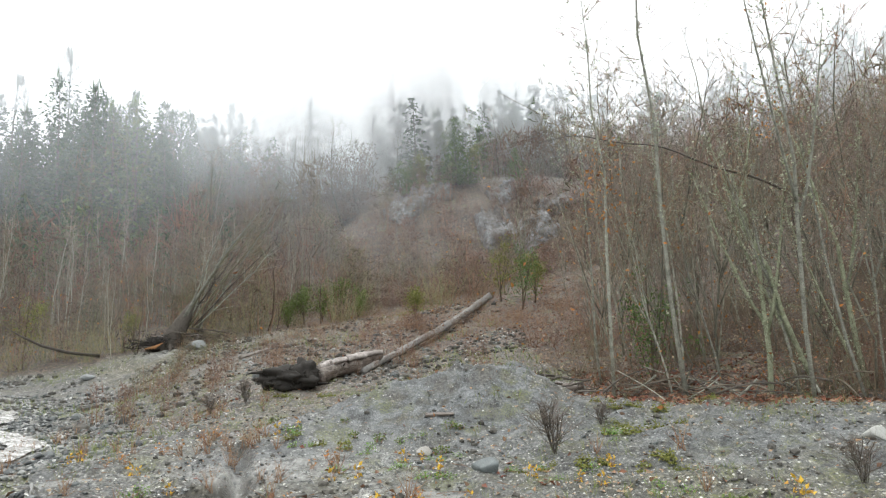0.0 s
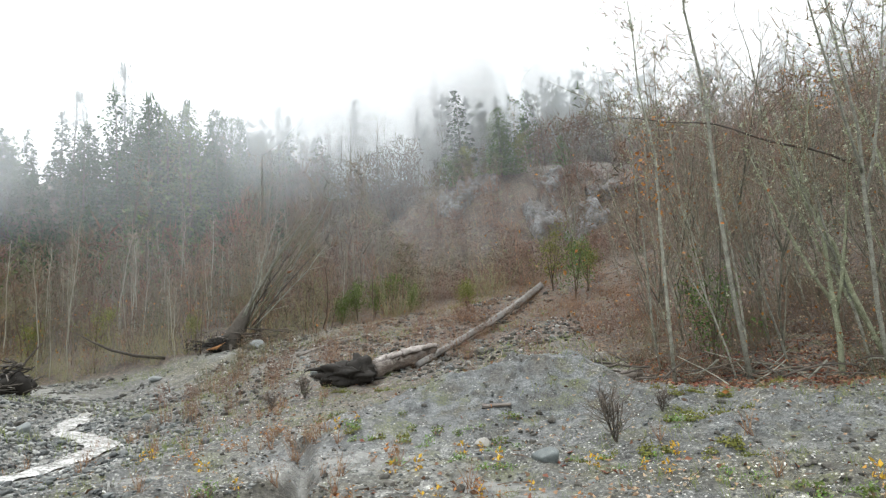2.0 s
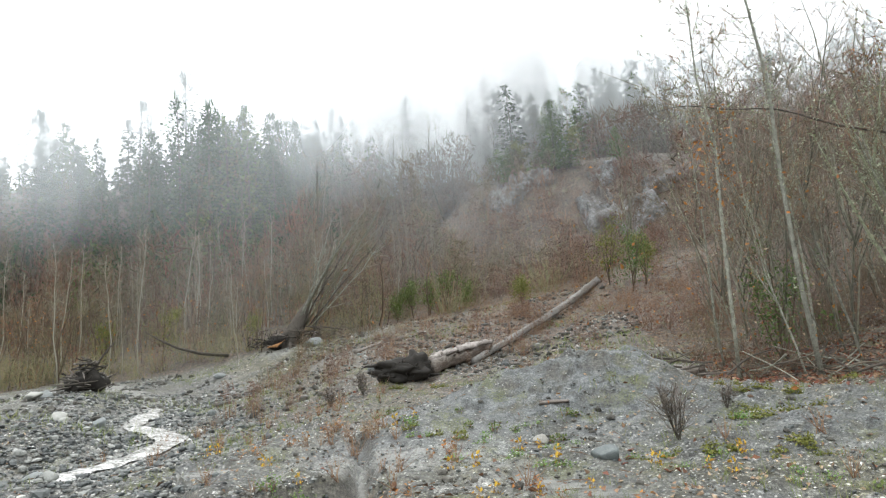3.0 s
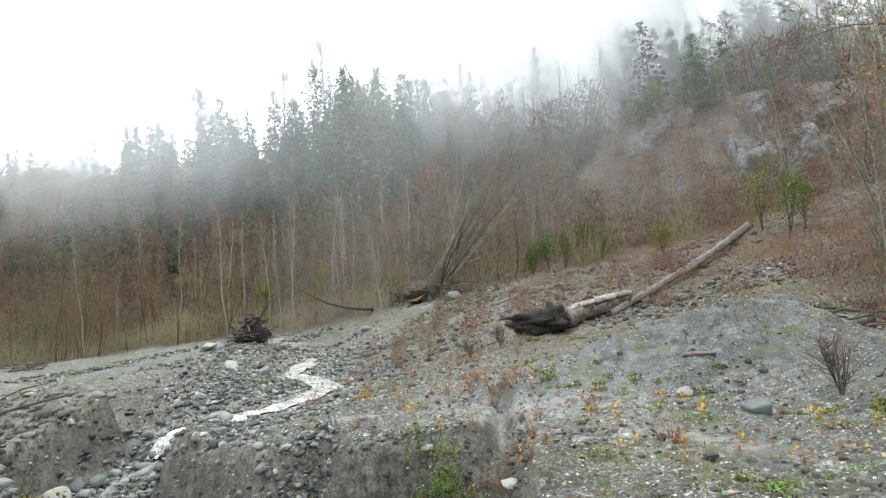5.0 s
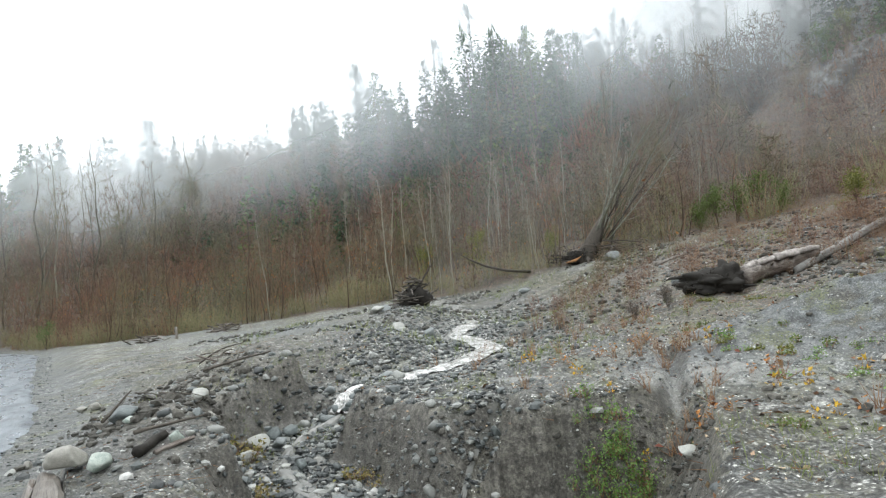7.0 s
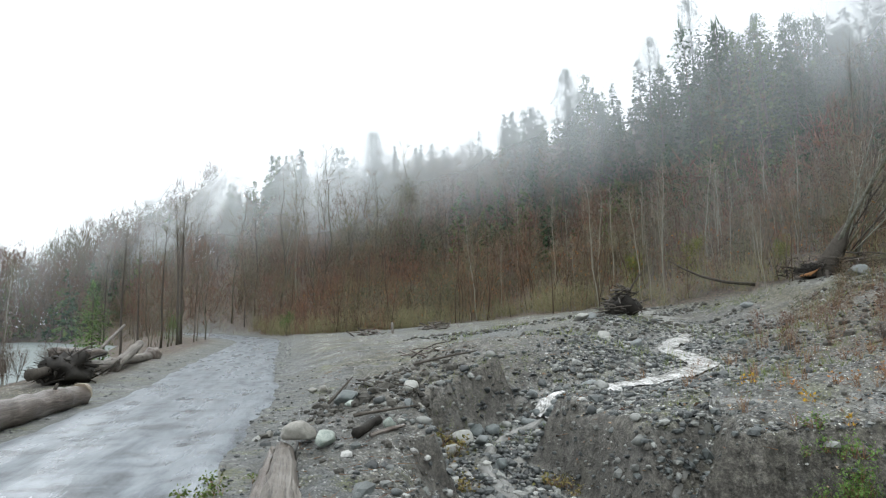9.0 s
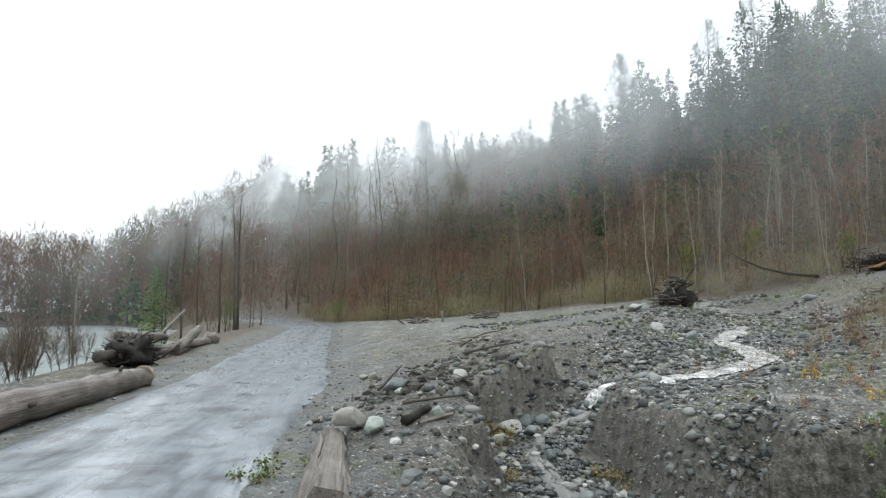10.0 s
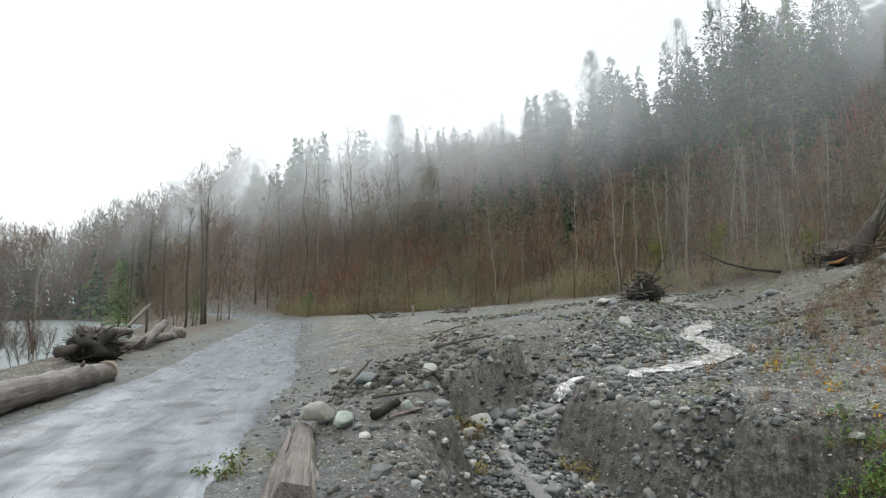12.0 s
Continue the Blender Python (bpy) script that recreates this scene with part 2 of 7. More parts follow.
def ground_material():
    """Silt, gravel and leaf litter, mixed by the zones laid down on the sheet, with moss and wet films."""
    m, nt, b = mat("muddy_ground")
    z = nt.nodes.new("ShaderNodeAttribute")
    z.attribute_name = "zones"
    sep = nt.nodes.new("ShaderNodeSeparateColor")
    nt.links.new(z.outputs["Color"], sep.inputs[0])
    litter, gravel, wet = sep.outputs[0], sep.outputs[1], sep.outputs[2]
    co = nt.nodes.new("ShaderNodeTexCoord").outputs["Object"]
    big, mid, fine = noise_of(nt, 0.7, 5, 0.6, co), noise_of(nt, 5.0, 5, 0.6, co), noise_of(nt, 45.0, 4, 0.6, co)
    silt = ramp(nt, blend(nt, 0.5, big, mid), [(0.37, (0.045, 0.045, 0.04)), (0.46, (0.105, 0.108, 0.1)), (0.56, (0.165, 0.172, 0.162)), (0.66, (0.27, 0.275, 0.255))])
    silt = blend(nt, 1.0, silt, ramp(nt, fine, [(0.34, grey(0.5)), (0.5, grey(1.0)), (0.68, grey(1.35))]), "MULTIPLY")
    olive = ramp(nt, noise_of(nt, 0.45, 5, 0.65, co), [(0.42, grey(0)), (0.54, grey(0.85))])
    silt = blend(nt, olive, silt, blend(nt, mid, (0.06, 0.054, 0.03), (0.14, 0.132, 0.08)))
    silt = blend(nt, 1.0, silt, ramp(nt, noise_of(nt, 1.5, 5, 0.6, co), [(0.38, grey(0.6)), (0.52, grey(1.05)), (0.65, grey(1.2))]), "MULTIPLY")
    # paler silt patches, painted in place of a wet sheen
    sheen_patches = ramp(nt, noise_of(nt, 0.85, 6, 0.7, co), [(0.57, grey(0)), (0.63, grey(0.8))])
    silt = blend(nt, sheen_patches, silt, blend(nt, fine, (0.24, 0.24, 0.22), (0.36, 0.36, 0.335)))
    v = node(nt, "ShaderNodeTexVoronoi", Scale=17.0, Randomness=1.0)
    nt.links.new(co, v.inputs["Vector"])
    peb = nt.nodes.new("ShaderNodeSeparateColor")
    nt.links.new(v.outputs["Color"], peb.inputs[0])
    pebc = ramp(nt, peb.outputs[0], [(0.0, (0.06, 0.062, 0.06)), (0.5, (0.13, 0.135, 0.13)), (0.85, (0.2, 0.2, 0.185)), (1.0, (0.42, 0.42, 0.4))])
    pebc = blend(nt, ramp(nt, v.outputs["Distance"], [(0.35, grey(0)), (0.6, grey(1))]), pebc, (0.06, 0.06, 0.055))
    gmask = maths(nt, "MULTIPLY", gravel, ramp(nt, mid, [(0.38, grey(0.25)), (0.55, grey(1))]))
    gmask = maths(nt, "MULTIPLY", gmask, maths(nt, "SUBTRACT", 1.0, z.outputs["Alpha"]))
    col = blend(nt, gmask, silt, pebc)
    v2 = node(nt, "ShaderNodeTexVoronoi", Scale=14.0, Randomness=1.0)
    nt.links.new(co, v2.inputs["Vector"])
    leaf = nt.nodes.new("ShaderNodeSeparateColor")
    nt.links.new(v2.outputs["Color"], leaf.inputs[0])
    leafc = ramp(nt, leaf.outputs[1], [(0.0, (0.025, 0.019, 0.015)), (0.4, (0.055, 0.038, 0.027)), (0.75, (0.095, 0.06, 0.038)), (1.0, (0.16, 0.11, 0.072))])
    lmask = maths(nt, "MULTIPLY", litter, ramp(nt, blend(nt, 0.5, mid, fine), [(0.36, grey(0.2)), (0.5, grey(1))]))
    col = blend(nt, lmask, col, leafc)
    v3 = node(nt, "ShaderNodeTexVoronoi", Scale=24.0, Randomness=1.0)
    nt.links.new(co, v3.inputs["Vector"])
    chip = nt.nodes.new("ShaderNodeSeparateColor")
    nt.links.new(v3.outputs["Color"], chip.inputs[0])
    inner = ramp(nt, v3.outputs["Distance"], [(0.25, grey(1)), (0.45, grey(0))])
    pale = maths(nt, "MULTIPLY", inner, ramp(nt, maths(nt, "ADD", chip.outputs[0], maths(nt, "MULTIPLY", maths(nt, "SUBTRACT", big, 0.5), 0.9)), [(0.79, grey(0)), (0.83, grey(0.95))]))
    dark = maths(nt, "MULTIPLY", inner, ramp(nt, chip.outputs[0], [(0.2, grey(0.9)), (0.26, grey(0))]))
    dry = maths(nt, "SUBTRACT", 1.0, maths(nt, "MAXIMUM", lmask, ramp(nt, wet, [(0.8, grey(0)), (0.97, grey(1))])))
    col = blend(nt, maths(nt, "MULTIPLY", pale, dry), col, (0.5, 0.5, 0.46))
    col = blend(nt, maths(nt, "MULTIPLY", dark, dry), col, (0.035, 0.033, 0.028))
    # random mud tones, partly wet patches, partly standing in for shade in crevices
    crumb, lumps = noise_of(nt, 26.0, 6, 0.78, co), noise_of(nt, 7.0, 6, 0.74, co)
    rub = blend(nt, 1.0, ramp(nt, crumb, [(0.4, grey(0.35)), (0.48, grey(0.85)), (0.56, grey(1.35)), (0.64, grey(2.6))]), ramp(nt, lumps, [(0.38, grey(0.4)), (0.48, grey(0.95)), (0.6, grey(1.5))]), "MULTIPLY")
    rub = blend(nt, 1.0, rub, ramp(nt, peb.outputs[1], [(0.0, grey(0.55)), (0.5, grey(0.95)), (0.85, grey(1.2)), (1.0, grey(1.8))]), "MULTIPLY")
    col = blend(nt, ramp(nt, noise_of(nt, 1.1, 4, 0.6, co), [(0.35, grey(0.6)), (0.6, grey(1))]), col, blend(nt, 1.0, col, rub, "MULTIPLY"))
    sa = nt.nodes.new("ShaderNodeAttribute")
    sa.attribute_name = "silt"
    paste = ramp(nt, blend(nt, 0.55, mid, fine), [(0.4, (0.028, 0.031, 0.032)), (0.47, (0.08, 0.088, 0.089)), (0.54, (0.125, 0.135, 0.136)), (0.62, (0.25, 0.265, 0.265))])
    col = blend(nt, maths(nt, "MULTIPLY", sa.outputs["Fac"], ramp(nt, noise_of(nt, 2.5, 5, 0.6, co), [(0.36, grey(0.3)), (0.5, grey(0.95))])), col, paste)
    moss = ramp(nt, noise_of(nt, 1.4, 5, 0.7, co), [(0.55, grey(0)), (0.62, grey(1))])
    moss = maths(nt, "MULTIPLY", moss, ramp(nt, fine, [(0.45, grey(0)), (0.55, grey(0.8))]))
    col = blend(nt, moss, col, blend(nt, mid, (0.075, 0.09, 0.025), (0.16, 0.17, 0.05)))
    col = blend(nt, ramp(nt, maths(nt, "MULTIPLY", wet, ramp(nt, mid, [(0.3, grey(0.8)), (0.6, grey(1.1))])), [(0.75, grey(0)), (0.95, grey(0.85))]), col, blend(nt, mid, (0.2, 0.2, 0.185), (0.3, 0.3, 0.28)))
    # darker earth for steep banks: part damp soil, part their shade
    earth = ramp(nt, blend(nt, 0.5, lumps, crumb), [(0.38, (0.02, 0.0185, 0.015)), (0.48, (0.07, 0.065, 0.055)), (0.6, (0.19, 0.18, 0.155))])
    col = blend(nt, maths(nt, "MULTIPLY", z.outputs["Alpha"], 0.9), col, earth)
    nt.links.new(col, b.inputs["Base Color"])
    film = maths(nt, "MULTIPLY", wet, ramp(nt, big, [(0.35, grey(0.3)), (0.6, grey(1))]))
    nt.links.new(ramp(nt, film, [(0.0, grey(0.72)), (0.5, grey(0.45)), (1.0, grey(0.16))]), b.inputs["Roughness"])
    b.inputs["Specular IOR Level"].default_value = 0.5
    h = blend(nt, gmask, blend(nt, 0.5, mid, fine), maths(nt, "SUBTRACT", 1.0, v.outputs["Distance"]))
    h = blend(nt, 0.45, h, blend(nt, 0.4, lumps, crumb))
    bump(nt, b, h, 1.0, 0.07)
    return m


M_GROUND = ground_material()


def road_material():
    m, nt, b = mat("wet_gravel_road")
    tc = nt.nodes.new("ShaderNodeTexCoord")
    co, uv = tc.outputs["Object"], tc.outputs["UV"]
    mp = nt.nodes.new("ShaderNodeMapping")
    mp.inputs["Scale"].default_value = (0.3, 1.5, 1)
    nt.links.new(uv, mp.inputs["Vector"])
    puddle_sheen = noise_of(nt, 0.9, 5, 0.62, mp.outputs[0])
    mid, fine = noise_of(nt, 3.0, 5, 0.6, co), noise_of(nt, 60.0, 4, 0.65, co)
    mr = nt.nodes.new("ShaderNodeMapping")
    mr.inputs["Scale"].default_value = (2.0, 1.2, 1)
    nt.links.new(uv, mr.inputs["Vector"])
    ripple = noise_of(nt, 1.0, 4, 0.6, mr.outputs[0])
    # pale blue puddle streaks and darker ripples put the sky's sheen into colour
    c = ramp(nt, blend(nt, 0.78, mid, puddle_sheen), [(0.36, (0.046, 0.055, 0.063)), (0.46, (0.13, 0.152, 0.172)), (0.55, (0.2, 0.225, 0.25)), (0.66, (0.29, 0.32, 0.345))])
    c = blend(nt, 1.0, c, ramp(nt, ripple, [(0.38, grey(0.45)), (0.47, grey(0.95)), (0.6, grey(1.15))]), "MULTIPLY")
    c = blend(nt, 1.0, c, ramp(nt, fine, [(0.3, grey(0.72)), (0.7, grey(1.25))]), "MULTIPLY")
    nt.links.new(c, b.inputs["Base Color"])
    nt.links.new(ramp(nt, puddle_sheen, [(0.3, grey(0.5)), (0.5, grey(0.32)), (0.7, grey(0.14))]), b.inputs["Roughness"])
    b.inputs["Specular IOR Level"].default_value = 0.6
    h = blend(nt, ramp(nt, puddle_sheen, [(0.42, grey(0)), (0.55, grey(1))]), blend(nt, 0.5, fine, mid), grey(0.5))
    bump(nt, b, h, 0.6, 0.02)
    return m


M_ROAD = road_material()


def water_material(name, base, rough, scale, foam_sparkle):
    m, nt, b = mat(name)
    co = nt.nodes.new("ShaderNodeTexCoord").outputs["Object"]
    n1, n2 = noise_of(nt, scale, 4, 0.6, co), noise_of(nt, scale * 4, 3, 0.6, co)
    f = blend(nt, 0.5, n1, n2)
    if foam_sparkle:
        # white foam, its contrast also standing in for the water's sparkle
        c = ramp(nt, f, [(0.38, base), (0.49, (0.42, 0.42, 0.4)), (0.6, (0.75, 0.75, 0.735))])
    else:
        c = ramp(nt, f, [(0.3, base), (0.7, tuple(1.25 * x for x in base))])
    nt.links.new(c, b.inputs["Base Color"])
    b.inputs["Roughness"].default_value = rough
    b.inputs["Specular IOR Level"].default_value = 0.7
    bump(nt, b, f, 0.6, 0.02)
    return m


M_STREAM = water_material("rushing_silty_water", (0.17, 0.168, 0.152), 0.25, 4.0, True)
M_TRICKLE = water_material("silty_trickle", (0.12, 0.12, 0.108), 0.15, 5.0, False)
M_LAKE = water_material("lake_water", (0.17, 0.2, 0.195), 0.5, 0.8, False)
M_LAKE.node_tree.nodes["Principled BSDF"].inputs["Specular IOR Level"].default_value = 0.25


def rock_material():
    m, nt, b = mat("bare_grey_scarp")
    co = nt.nodes.new("ShaderNodeTexCoord").outputs["Object"]
    mp = nt.nodes.new("ShaderNodeMapping")
    mp.inputs["Scale"].default_value = (1.0, 1.0, 0.35)
    nt.links.new(co, mp.inputs["Vector"])
    a, f = noise_of(nt, 0.35, 6, 0.65, mp.outputs[0]), noise_of(nt, 3.0, 5, 0.65, co)
    c = ramp(nt, blend(nt, 0.45, a, f), [(0.36, (0.05, 0.042, 0.035)), (0.46, (0.1, 0.09, 0.08)), (0.54, (0.15, 0.152, 0.152)), (0.66, (0.3, 0.31, 0.315))])
    nt.links.new(c, b.inputs["Base Color"])
    b.inputs["Roughness"].default_value = 0.75
    bump(nt, b, f, 0.8, 0.25)
    return m


M_SCARP = rock_material()


def mist_material(name, low, high, thick, seed, mid=0.0, half=900.0, scale=0.028):
    """Drifting fog: thin white scattering with torn holes, denser from the height low up to high."""
    m, nt, b = mat(name)
    nt.nodes.remove(b)
    co = nt.nodes.new("ShaderNodeTexCoord").outputs["Object"]
    mp = nt.nodes.new("ShaderNodeMapping")
    mp.inputs["Location"].default_value = (seed * 37.0, seed * 11.0, 0)
    mp.inputs["Scale"].default_value = (1.0, 1.0, 1.5)
    nt.links.new(co, mp.inputs["Vector"])
    n = noise_of(nt, scale, 5, 0.5, mp.outputs[0])
    sep = nt.nodes.new("ShaderNodeSeparateXYZ")
    nt.links.new(co, sep.inputs[0])
    rise = nt.nodes.new("ShaderNodeMapRange")
    rise.interpolation_type = "SMOOTHSTEP"
    rise.inputs["From Min"].default_value, rise.inputs["From Max"].default_value = low, high
    nt.links.new(sep.outputs[2], rise.inputs["Value"])
    torn = ramp(nt, n, [(0.3, grey(0.12)), (0.68, grey(1))])
    fade = nt.nodes.new("ShaderNodeMapRange")
    fade.interpolation_type = "SMOOTHSTEP"
    fade.inputs["From Min"].default_value, fade.inputs["From Max"].default_value = half, half * 0.3
    nt.links.new(maths(nt, "ABSOLUTE", maths(nt, "SUBTRACT", sep.outputs[0], mid)), fade.inputs["Value"])
    lift = nt.nodes.new("ShaderNodeMapRange")
    lift.interpolation_type = "SMOOTHSTEP"
    lift.inputs["From Min"].default_value, lift.inputs["From Max"].default_value = max(high, 20) + 26, max(high, 20) + 2
    nt.links.new(sep.outputs[2], lift.inputs["Value"])
    thick = maths(nt, "MULTIPLY", lift.outputs[0], thick)
    a = maths(nt, "MULTIPLY", maths(nt, "MULTIPLY", maths(nt, "MULTIPLY", rise.outputs[0], torn), fade.outputs[0]), thick)
    scatter = node(nt, "ShaderNodeBsdfDiffuse", Color=(0.93, 0.975, 1.0, 1))
    glow = node(nt, "ShaderNodeBsdfTranslucent", Color=(0.97, 0.98, 1.0, 1))
    both = nt.nodes.new("ShaderNodeMixShader")
    both.inputs[0].default_value = 0.2
    nt.links.new(scatter.outputs[0], both.inputs[1])
    nt.links.new(glow.outputs[0], both.inputs[2])
    clear_air = nt.nodes.new("ShaderNodeBsdfTransparent")
    mix = nt.nodes.new("ShaderNodeMixShader")
    nt.links.new(a, mix.inputs[0])
    nt.links.new(clear_air.outputs[0], mix.inputs[1])
    nt.links.new(both.outputs[0], mix.inputs[2])
    nt.links.new(mix.outputs[0], nt.nodes["Material Output"].inputs["Surface"])
    return m


# ---- numeric helpers ----


def vnoise(x, y, seed=0):
    """Smooth value noise in 0..1 on a unit lattice."""
    xi, yi = np.floor(x), np.floor(y)
    fx, fy = x - xi, y - yi
    fx, fy = fx * fx * (3 - 2 * fx), fy * fy * (3 - 2 * fy)

    def h(a, b):
        v = np.sin(a * 127.1 + b * 311.7 + seed * 74.7) * 43758.5453
        return v - np.floor(v)
    return (h(xi, yi) * (1 - fx) + h(xi + 1, yi) * fx) * (1 - fy) + (h(xi, yi + 1) * (1 - fx) + h(xi + 1, yi + 1) * fx) * fy


def fbm(x, y, scale, octaves=4, seed=0, ridged=False):
    """Layered noise about 0, from -1 to 1."""
    out, amp, tot = 0.0, 1.0, 0.0
    for k in range(octaves):
        v = vnoise(x / scale * 2 ** k, y / scale * 2 ** k, seed + k) * 2 - 1
        out, tot, amp = out + amp * ((1 - 2 * abs(v)) if ridged else v), tot + amp, amp * 0.5
    return out / tot


def sstep(a, b, v):
    t = np.clip((v - a) / (b - a), 0, 1)
    return t * t * (3 - 2 * t)


def hump(x, y, cx, cy, rx, ry, turn=0.0):
    c, s = np.cos(radians(turn)), np.sin(radians(turn))
    u, v = (x - cx) * c + (y - cy) * s, -(x - cx) * s + (y - cy) * c
    return np.exp(-(u / rx) ** 2 - (v / ry) ** 2)


def along(x, y, line):
    """Distance to a polyline in plan, the value carried along it, and the side (1: to the left going along)."""
    best = np.full(np.shape(x), 1e9)
    val, side = np.zeros(np.shape(x)), np.zeros(np.shape(x))
    for (x0, y0, a), (x1, y1, b) in zip(line, line[1:]):
        dx, dy = x1 - x0, y1 - y0
        t = np.clip(((x - x0) * dx + (y - y0) * dy) / (dx * dx + dy * dy), 0, 1)
        d = np.hypot(x - x0 - t * dx, y - y0 - t * dy)
        near = d < best
        best, val = np.where(near, d, best), np.where(near, a + (b - a) * t, val)
        side = np.where(near, np.sign(dx * (y - y0) - dy * (x - x0)), side)
    return best, val, side


# ---- lie of the land ----
# stream bed, from its source among the debris down to the gully: x, y, height of the bed
STREAM = ((-24, 31, 2.0), (-17.5, 26, 1.2), (-14.7, 22.6, 0.78), (-12.0, 17.2, 0.56), (-10.3, 15.9, 0.48), (-8.95, 14.45, 0.42), (-8.5, 12.95, 0.35), (-8.3, 11.3, 0.28), (-8.62, 10.25, 0.24),
          (-8.8, 9.45, 0.16), (-8.88, 9.1, 0.06), (-8.9, 8.85, -0.3), (-8.95, 7.9, -0.46), (-8.4, 6.9, -0.62), (-7.4, 6.5, -0.78), (-6.4, 6.1, -0.9), (-5.3, 5.4, -1.0), (-3.9, 4.3, -1.1), (-2.6, 3.0, -1.1))
ROAD = ((30, -16.4, 0), (0, -3.0, 0), (-8.5, 0.85, 0), (-16, 4.6, 0), (-28, 9.5, 0), (-44, 16.3, 0.05), (-54, 20.6, 0.1), (-62, 22.6, 0.12), (-76, 24.6, 0.2), (-100, 27.0, 0.4))
ROAD_HALF = 1.95


PUDDLES = ((0.1, 7.5, 1.0, 0.5, -50), (-5.2, 9.25, 1.2, 0.35, 20), (-6.4, 10.0, 0.9, 0.3, 30))


def puddle_level(x, y):
    return 5.0 * (y / 32) ** 1.85 * math.exp((x - 2) / 31) - 0.03


def ground(x, y):
    x, y = np.asarray(x, float), np.asarray(y, float)
    r = np.hypot(x, y)
    yy = np.clip(y, 0, 32)
    z = 5.0 * (yy / 32) ** 1.85 * np.minimum(np.exp((x - 2) / 31), 1.6)
    beyond = np.maximum(y - 31 + 0.16 * np.clip(-x - 45, 0, 120), 0)
    hill = (0.42 + 0.1 * sstep(-40, -90, x)) * beyond ** 2 / (beyond + 6)
    hill = np.where(hill > 38, 38 + (hill - 38) * 0.12, hill)
    z = z + hill * sstep(-330, -190, x) * (1 - 0.55 * sstep(8, 30, x))
    z = z + 4.0 * fbm(x, y, 45.0, 3, 5) * sstep(40, 80, y)
    # headwall of the slide and its rounded knoll
    z = z + 4.0 * hump(x, y, 0, 62, 13, 9) * sstep(44, 52, y + 0.02 * x * x) - 2.5 * hump(x, y, 0, 47, 9, 7)
    # slope of the wooded side
    z = z + 0.26 * np.maximum(x - 6, 0) ** 2 / (np.maximum(x - 6, 0) + 9) * sstep(4, 16, y)
    # grey silt mound and the bank before the wood
    z = z + 0.72 * hump(x, y, -0.1, 11.8, 2.2, 1.2) * (1 + 0.5 * fbm(x, y, 0.7, 5, 2, True)) + 0.35 * hump(x, y, 1.1, 12.0, 0.7, 0.6)
    z = z + 0.4 * hump(x, y, 5.5, 9.2, 4.2, 2.0, -28) + 0.25 * hump(x, y, -2.6, 10.6, 1.0, 0.8)
    # spoil between stream and road
    z = z + 0.7 * hump(x, y, -11.8, 9.6, 2.8, 1.6, -35) + 0.45 * hump(x, y, -9.2, 5.2, 1.5, 1.0, -30) + 0.45 * hump(x, y, -12.5, 13.2, 2.2, 2.0)
    # small lumps, rougher off the road, not on the cut bank
    az = np.degrees(np.arctan2(-x, y))
    bank_zone = sstep(13.5, 19, az) * sstep(58, 50, az) * sstep(8.9, 8.5, r)
    open_land = sstep(70, 30, r)
    z = z + open_land * (0.1 * fbm(x, y, 2.2, 4, 11) + 0.11 * fbm(x, y, 0.8, 4, 21, True) * (0.3 + vnoise(x / 2.5, y / 2.5, 24)) + 0.045 * fbm(x, y, 0.28, 3, 27, True) * sstep(20, 10, r) * (1 - bank_zone) * (0.3 + vnoise(x / 1.7, y / 1.7, 25)) + 0.07 * np.maximum(fbm(x, y, 0.5, 2, 29) - 0.15, 0) * sstep(22, 12, r))
    # eroded gully before the near bank
    edge = 8.45 + 0.45 * fbm(az, az * 0, 7.0, 3, 31) + 0.2 * fbm(x, y, 0.45, 3, 33) + 0.12 * fbm(x, y, 0.17, 2, 34) + np.where(az < 26, (26 - az) * 0.06, 0)
    within = sstep(13.5, 19, az) * sstep(58, 51, az) * sstep(1.8, 4.2, r)
    floor = -1.05 + 0.12 * fbm(x, y, 0.8, 3, 41) + 0.5 * sstep(24, 14, az)
    soft = 0.7 * sstep(27, 21, az)
    wall = 0.72 * sstep(edge + 0.02, edge - 0.11 - soft, r) + 0.28 * sstep(edge, edge - 0.5 - soft, r)
    lip = floor + (z - floor) * (1 - within * wall)
    z = np.where(r < 11, np.minimum(z, lip), z)
    # rill that cuts the bank
    d, v, s = along(x, y, ((-3.2, 10.4, 0.45), (-2.85, 9.3, 0.3), (-2.6, 8.4, 0.0), (-2.7, 7.4, -0.7)))
    z = np.where(d < 1.2, np.minimum(z, v + np.maximum(d + 0.1 * fbm(x, y, 0.4, 2, 35) - 0.03, 0) * 1.7 + 0.03), z)
    d, v, s = along(x, y, ((-5.4, 9.6, 0.4), (-5.0, 8.2, 0.25), (-4.7, 7.3, -0.5), (-4.8, 6.3, -0.95)))
    z = np.where(d < 1.2, np.minimum(z, v + np.maximum(d + 0.1 * fbm(x, y, 0.4, 2, 37) - 0.06, 0) * 1.8 + 0.03), z)
    # hollows that hold rain
    for px, py, rx, ry, turn in PUDDLES:
        k = sstep(0.2, 0.45, hump(x, y, px, py, rx, ry, turn))
        z = z * (1 - k) + (puddle_level(px, py) - 0.015 + 0.02 * fbm(x, y, 0.4, 2, 39)) * k
    # stream bed
    d, v, s = along(x, y, STREAM)
    ragged = d + 0.35 * fbm(x, y, 1.3, 3, 51)
    e = np.maximum(ragged - 0.8, 0)
    deep = sstep(0.1, -0.45, v)
